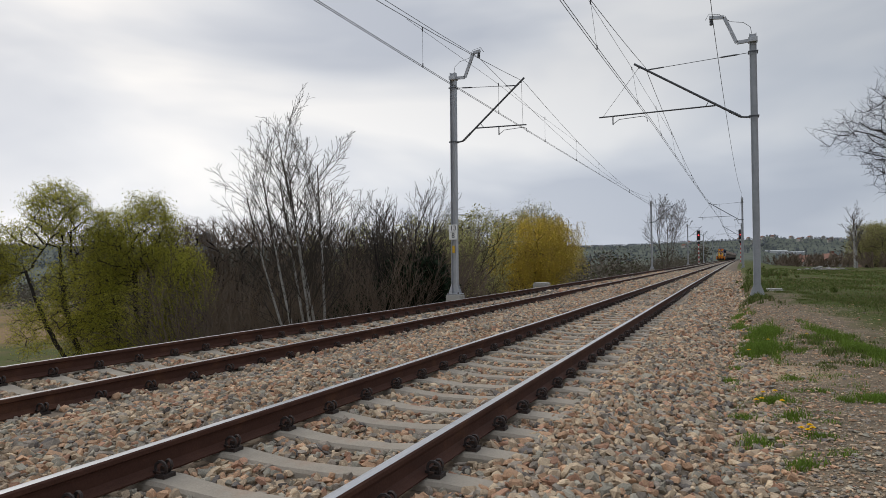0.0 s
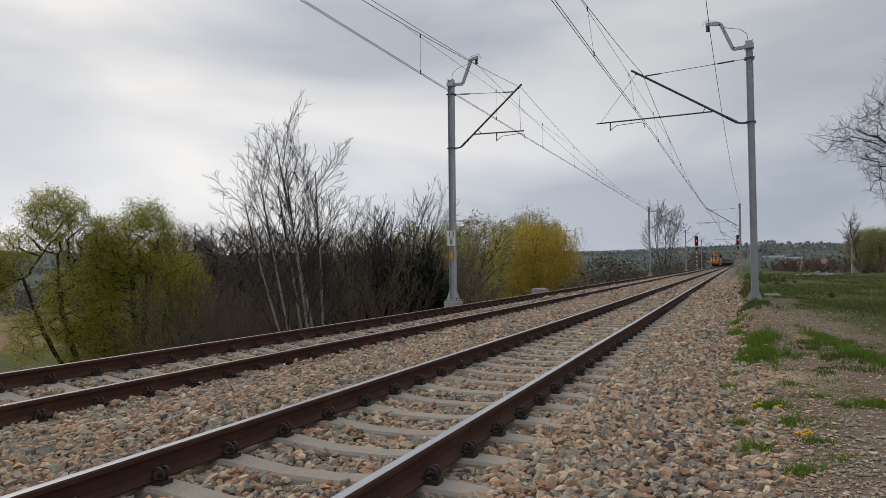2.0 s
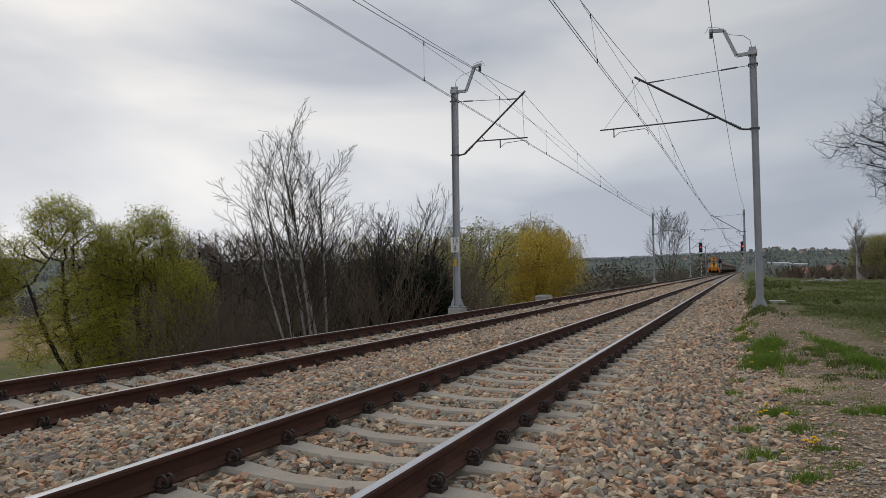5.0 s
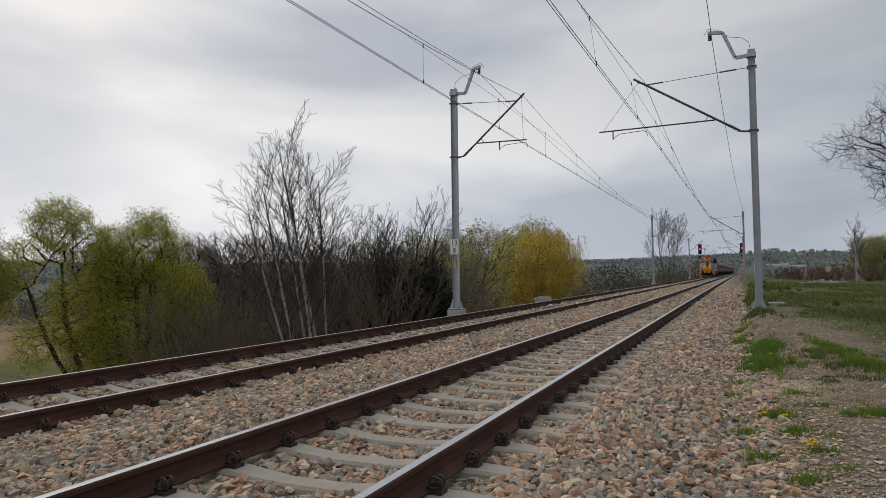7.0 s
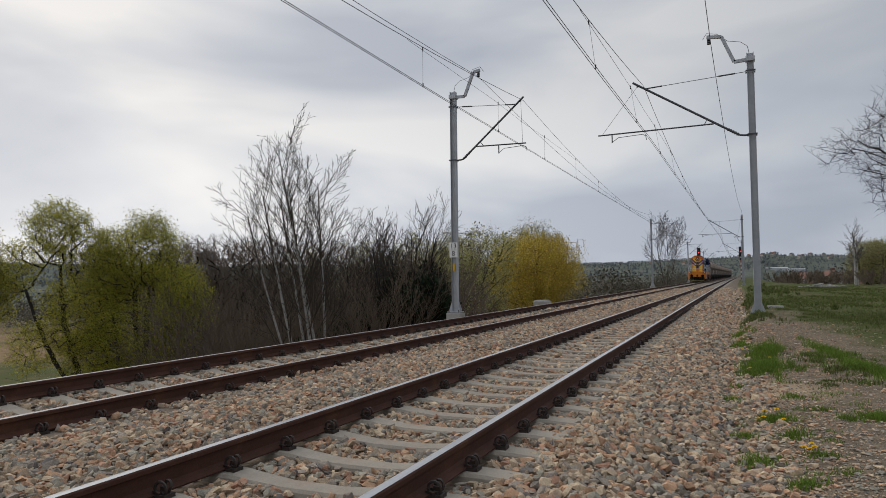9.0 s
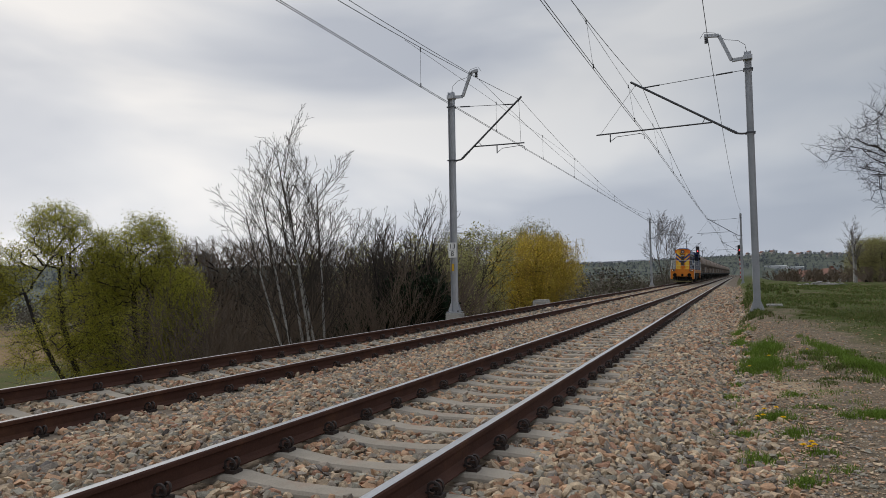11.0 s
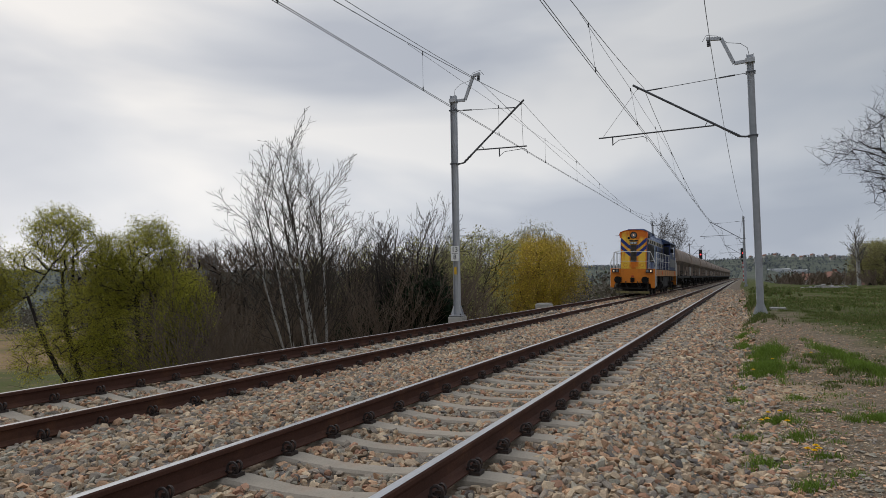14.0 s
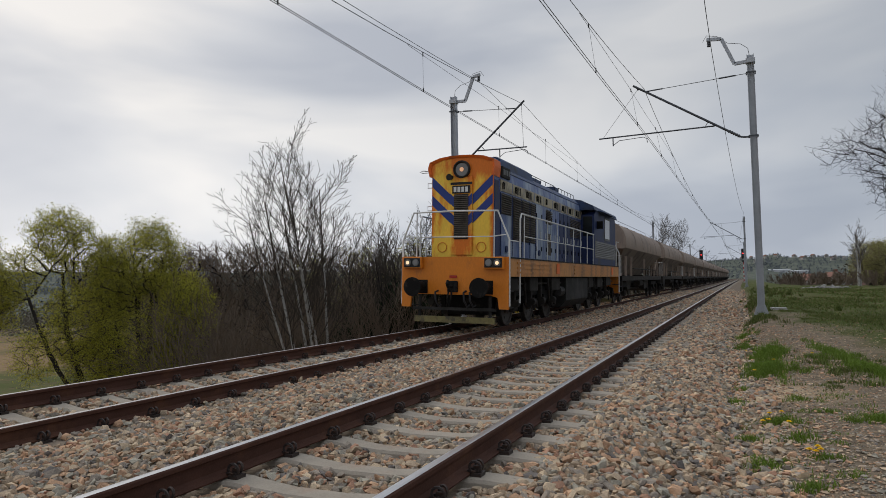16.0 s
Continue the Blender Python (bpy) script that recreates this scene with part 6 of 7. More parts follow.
    for s in (-1, 1):
        for y0, y1 in ((13.3, 14.3),):
            bm = bmesh.new()
            box(bm, *sorted((s * 1.378, s * 1.396)), y0 - 0.07, y1 + 0.07, 2.83, 3.77, 0.006)
            w = part("window_frame", bm, M["louvre"], cab)
            bm = bmesh.new()
            box(bm, *sorted((s * 1.392, s * 1.402)), y0, y1, 2.90, 3.70, 0.004)
            part("window_pane", bm, M["glass"], w)
        bm = bmesh.new()
        box(bm, *sorted((s * 1.378, s * 1.394)), 11.3, 15.8, 2.05, 2.72, 0.006)
        p = part("cab_panel", bm, M["louvre"], cab, "grey louvred cab side")
        for k in range(9):
            bm = bmesh.new()
            z = 2.08 + k * 0.07
            prism(bm, [(s * 1.394, z), (s * 1.415, z + 0.01), (s * 1.394, z + 0.045)], "y", 11.4, 15.7)
            part("louvre_slat", bm, M["louvre"], p)
        # front cab windows beside the hood
        bm = bmesh.new()
        box(bm, *sorted((s * 0.95, s * 1.30)), 11.135, 11.152, 2.9, 3.66, 0.004)
        part("window_pane", bm, M["glass"], cab)
        bm = bmesh.new()
        box(bm, *sorted((s * 1.38, s * 1.62)), 11.6, 11.64, 3.2, 3.5, 0.01)
        part("mirror", bm, M["dark"], cab)
        bm = bmesh.new()
        prism(bm, [(s * 1.36, 3.93), (s * 1.62, 3.86), (s * 1.62, 3.88), (s * 1.36, 3.96)], "y", 11.8, 14.7)
        part("drip_shade", bm, M["roof"], cab)
    # white rails: front cage
    yf = 0.60
    for s in (-1, 1):
        handrail(ob, [[(s * 1.45, yf, 0.6), (s * 1.44, yf, 2.22), (s * 1.14, yf, 2.93), (s * 0.0, yf, 2.95)]], 0.024)
        handrail(ob, [[(s * 1.05, yf, 1.8), (s * 1.05, yf, 2.93)], [(s * 1.36, yf, 2.34), (s * 1.0, yf, 2.30), (0, yf, 2.30)]], 0.015)
        handrail(ob, [[(s * 1.44, yf, 2.2), (s * 1.44, 1.3, 2.2)]], 0.015)
        # side walkway rail
        handrail(ob, [[(s * 1.41, 1.55, 0.65), (s * 1.41, 1.55, 2.78), (s * 1.41, 1.65, 2.93), (s * 1.41, 10.9, 2.93)]], 0.022)
        handrail(ob, [[(s * 1.41, 1.9, 1.8), (s * 1.41, 1.9, 2.93)], [(s * 1.41, 1.9, 2.36), (s * 1.41, 10.9, 2.36)]], 0.014)
        for k in range(8):
            y = 3.1 + k * 1.1
            handrail(ob, [[(s * 1.41, y, 1.8), (s * 1.41, y, 2.93)]], 0.015)
        handrail(ob, [[(s * 1.43, 16.62, 0.6), (s * 1.43, 16.62, 2.4), (s * 1.2, 16.62, 2.9), (0, 16.62, 2.92)], [(s * 1.40, 16.0, 1.8), (s * 1.40, 16.0, 2.9), (s * 1.40, 16.6, 2.9)]], 0.022)
    # tank, boxes and pipes below the frame
    # plain dark boxes added to keep the gap between the wheels dark
    for y0, y1 in ((1.6, 6.9), (10.35, 15.7)):
        bm = bmesh.new()
        box(bm, -0.62, 0.62, y0, y1, 0.30, 0.96, 0.08)
        part("traction_motor_casing", bm, M["dark"], ob)
    bm = bmesh.new()
    prism(bm, [(-1.30, 1.28), (-1.30, 0.55), (-1.1, 0.32), (1.1, 0.32), (1.30, 0.55), (1.30, 1.28)], "y", 6.9, 10.3)
    part("fuel_tank", bm, M["tank"], ob, "grimy grey fuel tank with sloped lower edges")
    for s in (-1, 1):
        for y in (1.9, 3.4, 4.4, 5.6, 11.0, 12.2, 13.6, 14.8):
            bm = bmesh.new()
            box(bm, s * 1.12 - 0.06, s * 1.12 + 0.06, y - 0.07, y + 0.07, 0.45, 1.3, 0.02)
            h = part("brake_hanger", bm, M["frame_grey"], ob)
            bm = bmesh.new()
            tube(bm, [(s * 1.2, y - 0.1, 0.62), (s * 1.2, y + 0.1, 0.62)], 0.10, 10)
            part("brake_cylinder", bm, M["frame_grey"], h)
        for y0, y1 in ((0.8, 6.8), (10.4, 16.4)):
            bm = bmesh.new()
            tube(bm, [(s * 1.15, y0, 1.12), (s * 1.15, y1, 1.12)], 0.03, 6)
            part("air_pipe", bm, M["frame_grey"], ob)
        bm = bmesh.new()
        tube(bm, [(s * 1.15, 6.3, 0.85), (s * 1.15, 6.8, 0.85)], 0.16, 12)
        part("air_reservoir", bm, M["tank"], ob)
    ws = wheelset_mesh(0.525, "wheelset")
    for y0 in (4.3, 12.95):
        add_bogie(ob, y0, (-2.0, 0.0, 2.0), 0.525, ws, M["dark"], True)
    return ob


WAGON = 18.2


def build_wagon(spin):
    """Bulk hopper wagon with a barrel-sided hull, its ends undercut, on two bogies."""
    ob = thing("hopper_wagon", "dusty tan bulk hopper wagon with rounded sides and dark running gear", "wagon", group="wagons of the train")
    L = WAGON
    def ring(y, zb):
        n = 13
        top = []
        for k in range(n + 1):
            a = math.pi * k / n
            top.append((1.47 * math.copysign(abs(math.cos(a)) ** 0.8, math.cos(a)), 2.85 + 1.27 * abs(math.sin(a)) ** 0.8))
        wb = 1.47 - 1.12 * (2.85 - zb) / 1.45
        return [(x, y, z) for x, z in top + [(-1.44, 2.74), (-wb, zb), (wb, zb), (1.44, 2.74)]]
    bm = bmesh.new()
    ends = [(1.2, 2.70), (1.25, 2.68), (2.2, 2.25), (4.0, 1.40), (L / 2, 1.40)]
    seq = ends + [(L - y, z) for y, z in reversed(ends[:-1])]
    loft(bm, [ring(y, z) for y, z in seq])
    me = mesh_of(bm, "hull", [M["tan"], M["slope"]], True, 22)
    # faces below the crease get the tan with shade painted in
    for p in me.polygons:
        p.material_index = int(p.center.z < 2.74)
    hull = part("hull", me, None, ob, "dusty tan steel hull with shade painted into its undersides")
    for y in (1.27, 4.5, 7.4, L - 7.4, L - 4.5, L - 1.27):
        bm = bmesh.new()
        a, b = ring(y - 0.02, 2.3)[:14], ring(y + 0.02, 2.3)[:14]
        out = lambda ps, k: [(x * (1 + k), yy, 2.85 + (z - 2.85) * (1 + k)) for x, yy, z in ps]
        loft(bm, [out(a, -0.01), out(a, 0.008), out(b, 0.008), out(b, -0.01)], close=False)
        part("weld_band", bm, M["tan"], hull)
    for s in (-1, 1):
        for y in (5.4, L - 5.4):
            bm = bmesh.new()
            prism(bm, [(y - 1.2, 1.42), (y + 1.2, 1.42), (y + 0.5, 0.62), (y - 0.5, 0.62)], "x", *sorted((s * 0.25, s * 0.95)))
            part("discharge_chute", bm, M["frame_grey"], ob)
    bm = bmesh.new()
    box(bm, -0.38, 0.38, 1.5, L - 1.5, 4.09, 4.16)
    part("roof_walk", bm, M["hatch"], ob, "dark roof walkway with loading hatches")
    for k in range(5):
        bm = bmesh.new()
        disc(bm, (0, 3.0 + k * (L - 6) / 4, 4.12), 0.36, 0.12, "z", 16)
        part("loading_hatch", bm, M["hatch"], ob)
    for s in (-1, 1):
        handrail(ob, [[(s * 0.4, 1.5, 4.12), (s * 0.4, 1.55, 4.36), (s * 0.4, L - 1.55, 4.36), (s * 0.4, L - 1.5, 4.12)]], 0.012, M["hatch"])
    # underframe
    for s in (-1, 1):
        bm = bmesh.new()
        box(bm, *sorted((s * 1.22, s * 1.36)), 0.62, L - 0.62, 1.12, 1.36, 0.01)
        part("side_sill", bm, M["frame_grey"], ob)
        for y in (0.75, 2.2, 4.0, L / 2, L - 4.0, L - 2.2, L - 0.75):
            bm = bmesh.new()
            box(bm, *sorted((s * 1.24, s * 1.34)), y - 0.05, y + 0.05, 1.36, 2.36 if abs(y - L / 2) < L / 2 - 2 else 1.5)
            part("stanchion", bm, M["tan"], ob)
        handrail(ob, [[(s * 1.36, 4.2, 1.75), (s * 1.36, L - 4.2, 1.75)]], 0.03, M["frame_grey"])
    bm = bmesh.new()
    box(bm, -0.28, 0.28, 0.62, L - 0.62, 0.9, 1.25)
    part("centre_sill", bm, M["dark"], ob)
    for y, out in ((0.62, -1), (L - 0.62, 1)):
        bm = bmesh.new()
        box(bm, -1.36, 1.36, *sorted((y, y - out * 0.12)), 0.88, 1.36, 0.01)
        box(bm, -1.3, 1.3, *sorted((y - out * 0.12, y - out * 2.0)), 1.30, 1.37)
        part("end_beam", bm, M["frame_grey"], ob)
        for s in (-1, 1):
            handrail(ob, [[(s * 1.30, y - out * 0.06, 1.36), (s * 1.30, y - out * 0.06, 2.35), (s * 0.4, y - out * 0.06, 2.35), (s * 0.4, y - out * 0.06, 1.36)]], 0.018, M["white"])
            bm = bmesh.new()
            for x in (s * 0.55, s * 0.95):
                tube(bm, [(x, y - out * 0.55, 1.36), (x, y - out * 0.60, 4.05)], 0.018, 5)
            for k in range(9):
                tube(bm, [(s * 0.55, y - out * 0.56, 1.6 + 0.28 * k), (s * 0.95, y - out * 0.56, 1.6 + 0.28 * k)], 0.012, 4)
            if s == out:
                part("ladder", bm, M["tan"], ob)
            else:
                bm.free()
            bm = bmesh.new()
            tube(bm, [(s * 0.7, y - out * 0.2, 1.37), (s * 0.9, y - out * 0.75, 2.78)], 0.05, 6)
            part("end_strut", bm, M["tan"], ob)
    buffer_pair(ob, 0.0, -1, 0.6)
    buffer_pair(ob, L, 1, 0.6)
    ws = bpy.data.meshes.get("wagon_wheelset") or wheelset_mesh(0.46, "wagon_wheelset")
    for y0 in (2.6, L - 2.6):
        add_bogie(ob, y0, (-0.9, 0.9), 0.46, ws, M["dark"], spin)
    for s in (-1, 1):
        bm = bmesh.new()
        tube(bm, [(s * 1.05, L / 2 - 1.2, 0.95), (s * 1.05, L / 2 + 0.4, 0.95)], 0.17, 10)
        part("air_reservoir", bm, M["frame_grey"], ob)
        bm = bmesh.new()
        box(bm, *sorted((s * 0.9, s * 1.2)), L / 2 + 0.7, L / 2 + 1.4, 0.6, 1.15, 0.02)
        part("brake_box", bm, M["frame_grey"], ob)
    return ob


loco = build_loco()
wagons = [build_wagon(False)]
for _ in range(12):
    wagons.append(copy_thing(wagons[0], Matrix.Identity(4)))
for w in wagons[:2]:
    for bog in [c for c in w.children if c.name.startswith("bogie")]:
        for c in bog.children:
            if c.name.startswith("wheelset"):
                spinning.append((c, c.location.y, 0.46))


# ---- line-side things ----
M.update(
    sign_white=material("white_enamel_sign", (0.74, 0.74, 0.72), 0.5, vary=0.06, scale=6, fine=60, bump=0.02, second=(0.5, 0.46, 0.40), second_at=0.68),
    sign_black=material("black_sign_paint", (0.015, 0.015, 0.016), 0.6, vary=0.1, bump=0.0),
    sign_yellow=material("yellow_sign_paint", (0.62, 0.38, 0.03), 0.55, vary=0.1, scale=6, bump=0.02),
    signal_red=material("red_band_paint", (0.35, 0.03, 0.025), 0.55, vary=0.15, scale=4, bump=0.03),
    signal_black=material("black_signal_hood", (0.014, 0.014, 0.015), 0.6, vary=0.15, scale=4, bump=0.03),
    signal_lit=material("lit_red_signal", (0.8, 0.1, 0.08), 0.3, vary=0.02, bump=0.0, emit=(1.0, 0.03, 0.035), strength=4.0),
    wall_pale=material("pale_house_render", (0.36, 0.345, 0.32), 0.9, vary=0.12, scale=0.3, fine=3, bump=0.0, ob_random=0.4),
    wall_grey=material("grey_block_panels", (0.30, 0.31, 0.33), 0.9, vary=0.12, scale=0.2, fine=2, bump=0.0),
    roof_tile=material("dull_red_roof", (0.16, 0.085, 0.065), 0.9, vary=0.2, scale=0.4, fine=3, bump=0.0, ob_random=0.4),
    hall=material("pale_sheet_hall", (0.46, 0.47, 0.48), 0.6, vary=0.08, scale=0.1, fine=1, bump=0.0),
    petal=material("dandelion_yellow", (0.78, 0.50, 0.01), 0.7, vary=0.15, scale=40, fine=200, bump=0.0),
    blade=material("spring_grass_blade", (0.125, 0.19, 0.030), 0.75, vary=0.35, scale=1.5, fine=14, bump=0.0, island=0.3, through_leaf=0.35),
    blade_dry=material("dull_grass_blade", (0.095, 0.125, 0.032), 0.8, vary=0.35, scale=1.5, fine=14, bump=0.0, island=0.35, second=(0.20, 0.17, 0.08), second_at=0.8),
    rubble=material("pale_rubble", (0.26, 0.25, 0.235), 0.9, vary=0.4, scale=1, fine=9, bump=0.1, island=0.3),
)


def text_on(word, size, depth, mat, parent, m, name="digits"):
    cu = bpy.data.curves.new("letters", "FONT")
    cu.body, cu.size, cu.extrude, cu.align_x, cu.align_y = word, size, depth, "CENTER", "CENTER"
    tmp = bpy.data.objects.new("letters", cu)
    scene.collection.objects.link(tmp)
    dg = bpy.context.evaluated_depsgraph_get()
    me = bpy.data.meshes.new_from_object(tmp.evaluated_get(dg))
    bpy.data.objects.remove(tmp)
    me.materials.clear()
    me.materials.append(mat)
    ob = new(name, me)
    ob.parent, ob.matrix_basis = parent, m
    return ob


def kilometre_sign():
    x = bent(-6.75, MAST_Y)
    ob = thing("kilometre_sign", "white kilometre plate with black digits clamped to the mast", "sign", pose(x, MAST_Y - 0.135, 2.17))
    bm = bmesh.new()
    box(bm, -0.155, 0.155, -0.012, 0.0, -0.27, 0.27, 0.006)
    part("plate", bm, M["sign_white"], ob)
    bm = bmesh.new()
    box(bm, -0.12, 0.12, -0.017, -0.0125, -0.006, 0.006)
    part("rule", bm, M["sign_black"], ob)
    text_on("13", 0.25, 0.002, M["sign_black"], ob, pose(0, -0.016, 0.135, 90, 0, 0))
    text_on("8", 0.25, 0.002, M["sign_black"], ob, pose(0, -0.016, -0.135, 90, 0, 0))
    bm = bmesh.new()
    for z in (-0.18, 0.18):
        box(bm, -0.13, 0.13, 0.001, 0.03, z - 0.02, z + 0.02)
    part("clamp", bm, M["tube"], ob)
    ob = thing("mast_marking", "small yellow marking plate on the mast", "sign", pose(x, MAST_Y - 0.125, 1.55))
    bm = bmesh.new()
    box(bm, -0.045, 0.045, -0.006, 0.016, -0.13, 0.13, 0.003)
    part("plate", bm, M["sign_yellow"], ob)


def signal(x, y, label):
    """Colour-light signal: banded post, black head with two hooded lenses, the upper lit red."""
    ob = thing("light_signal", label, "railway signal", pose(x, y, -0.3 + float(rise(y)) - 0.3), "signals beyond the masts")
    bm = bmesh.new()
    tube(bm, [(0, 0, 0), (0, 0, 7.0)], 0.10, 10)
    post = part("post", bm, M["white"], ob, "red and white banded post")
    for k in range(5):
        bm = bmesh.new()
        tube(bm, [(0, 0, 0.6 + 1.0 * k), (0, 0, 1.1 + 1.0 * k)], 0.104, 10)
        part("red_band", bm, M["signal_red"], post)
    bm = bmesh.new()
    box(bm, -0.40, 0.40, -0.30, -0.11, 6.0, 8.35, 0.14)
    head = part("head", bm, M["signal_black"], ob, "black signal head")
    for z, lit in ((7.85, False), (7.17, True), (6.5, False)):
        bm = bmesh.new()
        disc(bm, (0, -0.302, z), 0.13, -0.01, "y", 16)
        part("lens", bm, M["signal_lit"] if lit else M["glass"], head, "lit red lens" if lit else "")
        bm = bmesh.new()
        rings = [[(q * math.cos(a), yy, z + q * math.sin(a)) for a in [radians(-20 + 220 * k / 10) for k in range(11)]] for q, yy in ((0.21, -0.30), (0.21, -0.56), (0.19, -0.56), (0.19, -0.30))]
        loft(bm, rings, close=False)
        part("hood", bm, M["signal_black"], head)
    bm = bmesh.new()
    disc(bm, (0, -0.20, 5.4), 0.30, 0.02, "y", 18)
    part("marker_disc", bm, M["signal_black"], ob)
    bm = bmesh.new()
    box(bm, -0.3, 0.3, -0.3, 0.3, -0.6, 0.0, 0.03)
    part("footing", bm, M["found"], ob)
    bm = bmesh.new()
    for s in (-0.16, 0.16):
        tube(bm, [(s, 0.25, 0), (s, 0.15, 6.6)], 0.018, 4)
    for k in range(21):
        tube(bm, [(-0.16, 0.24 - 0.005 * k, 0.3 + 0.29 * k), (0.16, 0.24 - 0.005 * k, 0.3 + 0.29 * k)], 0.012, 4)
    part("ladder", bm, M["louvre"], ob)


kilometre_sign()
signal(-4.75, 168.0, "light signal showing red on a banded post beside the line")
signal(4.45, 168.0, "light signal showing red on a banded post by the grass")


def slab(name, label, category, x, y, z, w, d, h, mat, rz=0):
    ob = thing(name, label, category, pose(x, y, z, 0, 0, rz))
    bm = bmesh.new()
    box(bm, -w / 2, w / 2, -d / 2, d / 2, -h, 0, 0.03)
    part("block", bm, mat, ob)
    bm = bmesh.new()
    box(bm, -w / 2 + 0.04, w / 2 - 0.04, -d / 2 + 0.04, d / 2 - 0.04, 0.002, 0.05, 0.015)
    part("lid", bm, mat, ob)


slab("cable_pit", "grey concrete cable pit beside the mast foot", "cable pit", 3.72, 20.4, 0.10, 0.55, 0.6, 0.6, M["found"])
slab("concrete_cover", "pale concrete culvert cover beside the far track", "concrete cover", -6.55, 30.0, -0.04, 0.7, 0.9, 0.9, M["found"])
ob = thing("pipe_stub", "rusty brown pipe stub lying at the mast foot", "pipe", pose(3.46, 18.0, -0.06, 0, 0, 35))
bm = bmesh.new()
rings = [[(q * math.cos(a), yy, q * math.sin(a)) for a in [k * math.pi / 8 for k in range(16)]] for q, yy in ((0.08, -0.11), (0.08, 0.11), (0.065, 0.11), (0.065, -0.11), (0.08, -0.11))]
loft(bm, rings, caps=False)
part("pipe", bm, M["rail"], ob)


# ---- grass, weeds and dandelions beside the path ----
def grass_patch(name, label, shapes, seed, mat):
    """Tufts of blades. shapes: centre x, y, half width, half depth, turn in degrees, count, height, blade width."""
    rng = np.random.default_rng(seed)
    vs = []
    for cx, cy, a, b, turn, count, height, wide in shapes:
        tufts = max(4, count // 26)
        r, t = np.sqrt(rng.uniform(size=tufts)), rng.uniform(0, 2 * math.pi, tufts)
        r = np.abs(rng.normal(0, 0.55, tufts)) * (0.9 + 0.35 * np.sin(3 * t + cx) + 0.25 * np.sin(7 * t + cy))
        tx, ty = a * r * np.cos(t), b * r * np.sin(t)
        i = rng.integers(0, tufts, count)
        loose = 0.4 if wide > 0.0075 and height < 0.12 else 0.05
        px, py = tx[i] + rng.normal(0, loose, count), ty[i] + rng.normal(0, loose, count)
        c, s = math.cos(radians(turn)), math.sin(radians(turn))
        x, y = cx + c * px - s * py, cy + s * px + c * py
        u = x - bend(y)
        z = np.maximum(ground_z(x, y), np.where(u < 3.0, bed_z(u), -9)) - 0.01
        p = np.stack([x, y, z], -1)
        h = height * rng.uniform(0.4, 1.15, count)
        out = rng.normal(0, 0.42, (count, 2))
        az = rng.uniform(0, 2 * math.pi, count)
        side = np.stack([np.cos(az), np.sin(az), 0 * az], -1) * (wide * rng.uniform(0.6, 1.3, count))[:, None]
        mid = p + np.stack([out[:, 0] * h * 0.35, out[:, 1] * h * 0.35, h * 0.62], -1)
        tip = p + np.stack([out[:, 0] * h, out[:, 1] * h, h * 0.95], -1)
        vs.append(np.stack([p - side, p + side, mid + side * 0.8, tip, mid - side * 0.8], 1).reshape(-1, 3))
    v = np.concatenate(vs)
    n = len(v) // 5
    k = np.arange(n)[:, None] * 5
    me = raw_mesh(name, v, np.concatenate([k + [0, 1, 4], k + [1, 2, 4], k + [4, 2, 3]]), mat)
    tagged(new(name, me), label, "grass", kind="stuff")


grass_patch("grass_tuft", "lush green grass tuft beside the ballast", [(2.88, 8.1, 0.42, 1.5, 0, 5200, 0.13, 0.004), (3.02, 9.9, 0.36, 1.2, 0, 2600, 0.16, 0.004)], 1, M["blade"])
grass_patch("grass_strip", "green grass strip along the bare path", [(4.25, 7.6, 0.28, 1.7, 10, 4200, 0.11, 0.004), (3.95, 9.8, 0.25, 1.3, 8, 1800, 0.11, 0.004), (3.8, 4.3, 0.36, 0.36, 20, 1500, 0.08, 0.0035), (4.25, 4.9, 0.35, 0.5, 0, 1500, 0.09, 0.0035)], 2, M["blade"])
grass_patch("weed_patch", "low weeds between gravel and path", [(2.82, 3.95, 0.28, 0.24, 0, 900, 0.075, 0.0035), (2.55, 3.2, 0.22, 0.3, 0, 320, 0.07, 0.004), (2.95, 3.1, 0.2, 0.3, 0, 350, 0.07, 0.004), (2.62, 2.3, 0.15, 0.25, 0, 350, 0.08, 0.004), (3.05, 2.4, 0.3, 0.2, 0, 220, 0.05, 0.004), (2.45, 5.2, 0.2, 0.5, 0, 300, 0.08, 0.004), (3.1, 5.4, 0.2, 0.3, 0, 250, 0.06, 0.004), (2.9, 1.6, 0.2, 0.2, 0, 250, 0.07, 0.004), (3.25, 1.9, 0.25, 0.2, 0, 160, 0.05, 0.004), (3.2, 3.0, 0.3, 0.5, 0, 160, 0.045, 0.0035), (3.5, 5.6, 0.4, 0.8, 0, 260, 0.05, 0.0035), (2.5, 6.2, 0.15, 0.8, 0, 260, 0.07, 0.004), (2.6, 11.8, 0.3, 1.2, 0, 700, 0.12, 0.005), (2.65, 14.4, 0.3, 1.4, 0, 800, 0.13, 0.005), (3.3, 4.6, 0.2, 0.3, 0, 300, 0.05, 0.004)], 3, M["blade"])
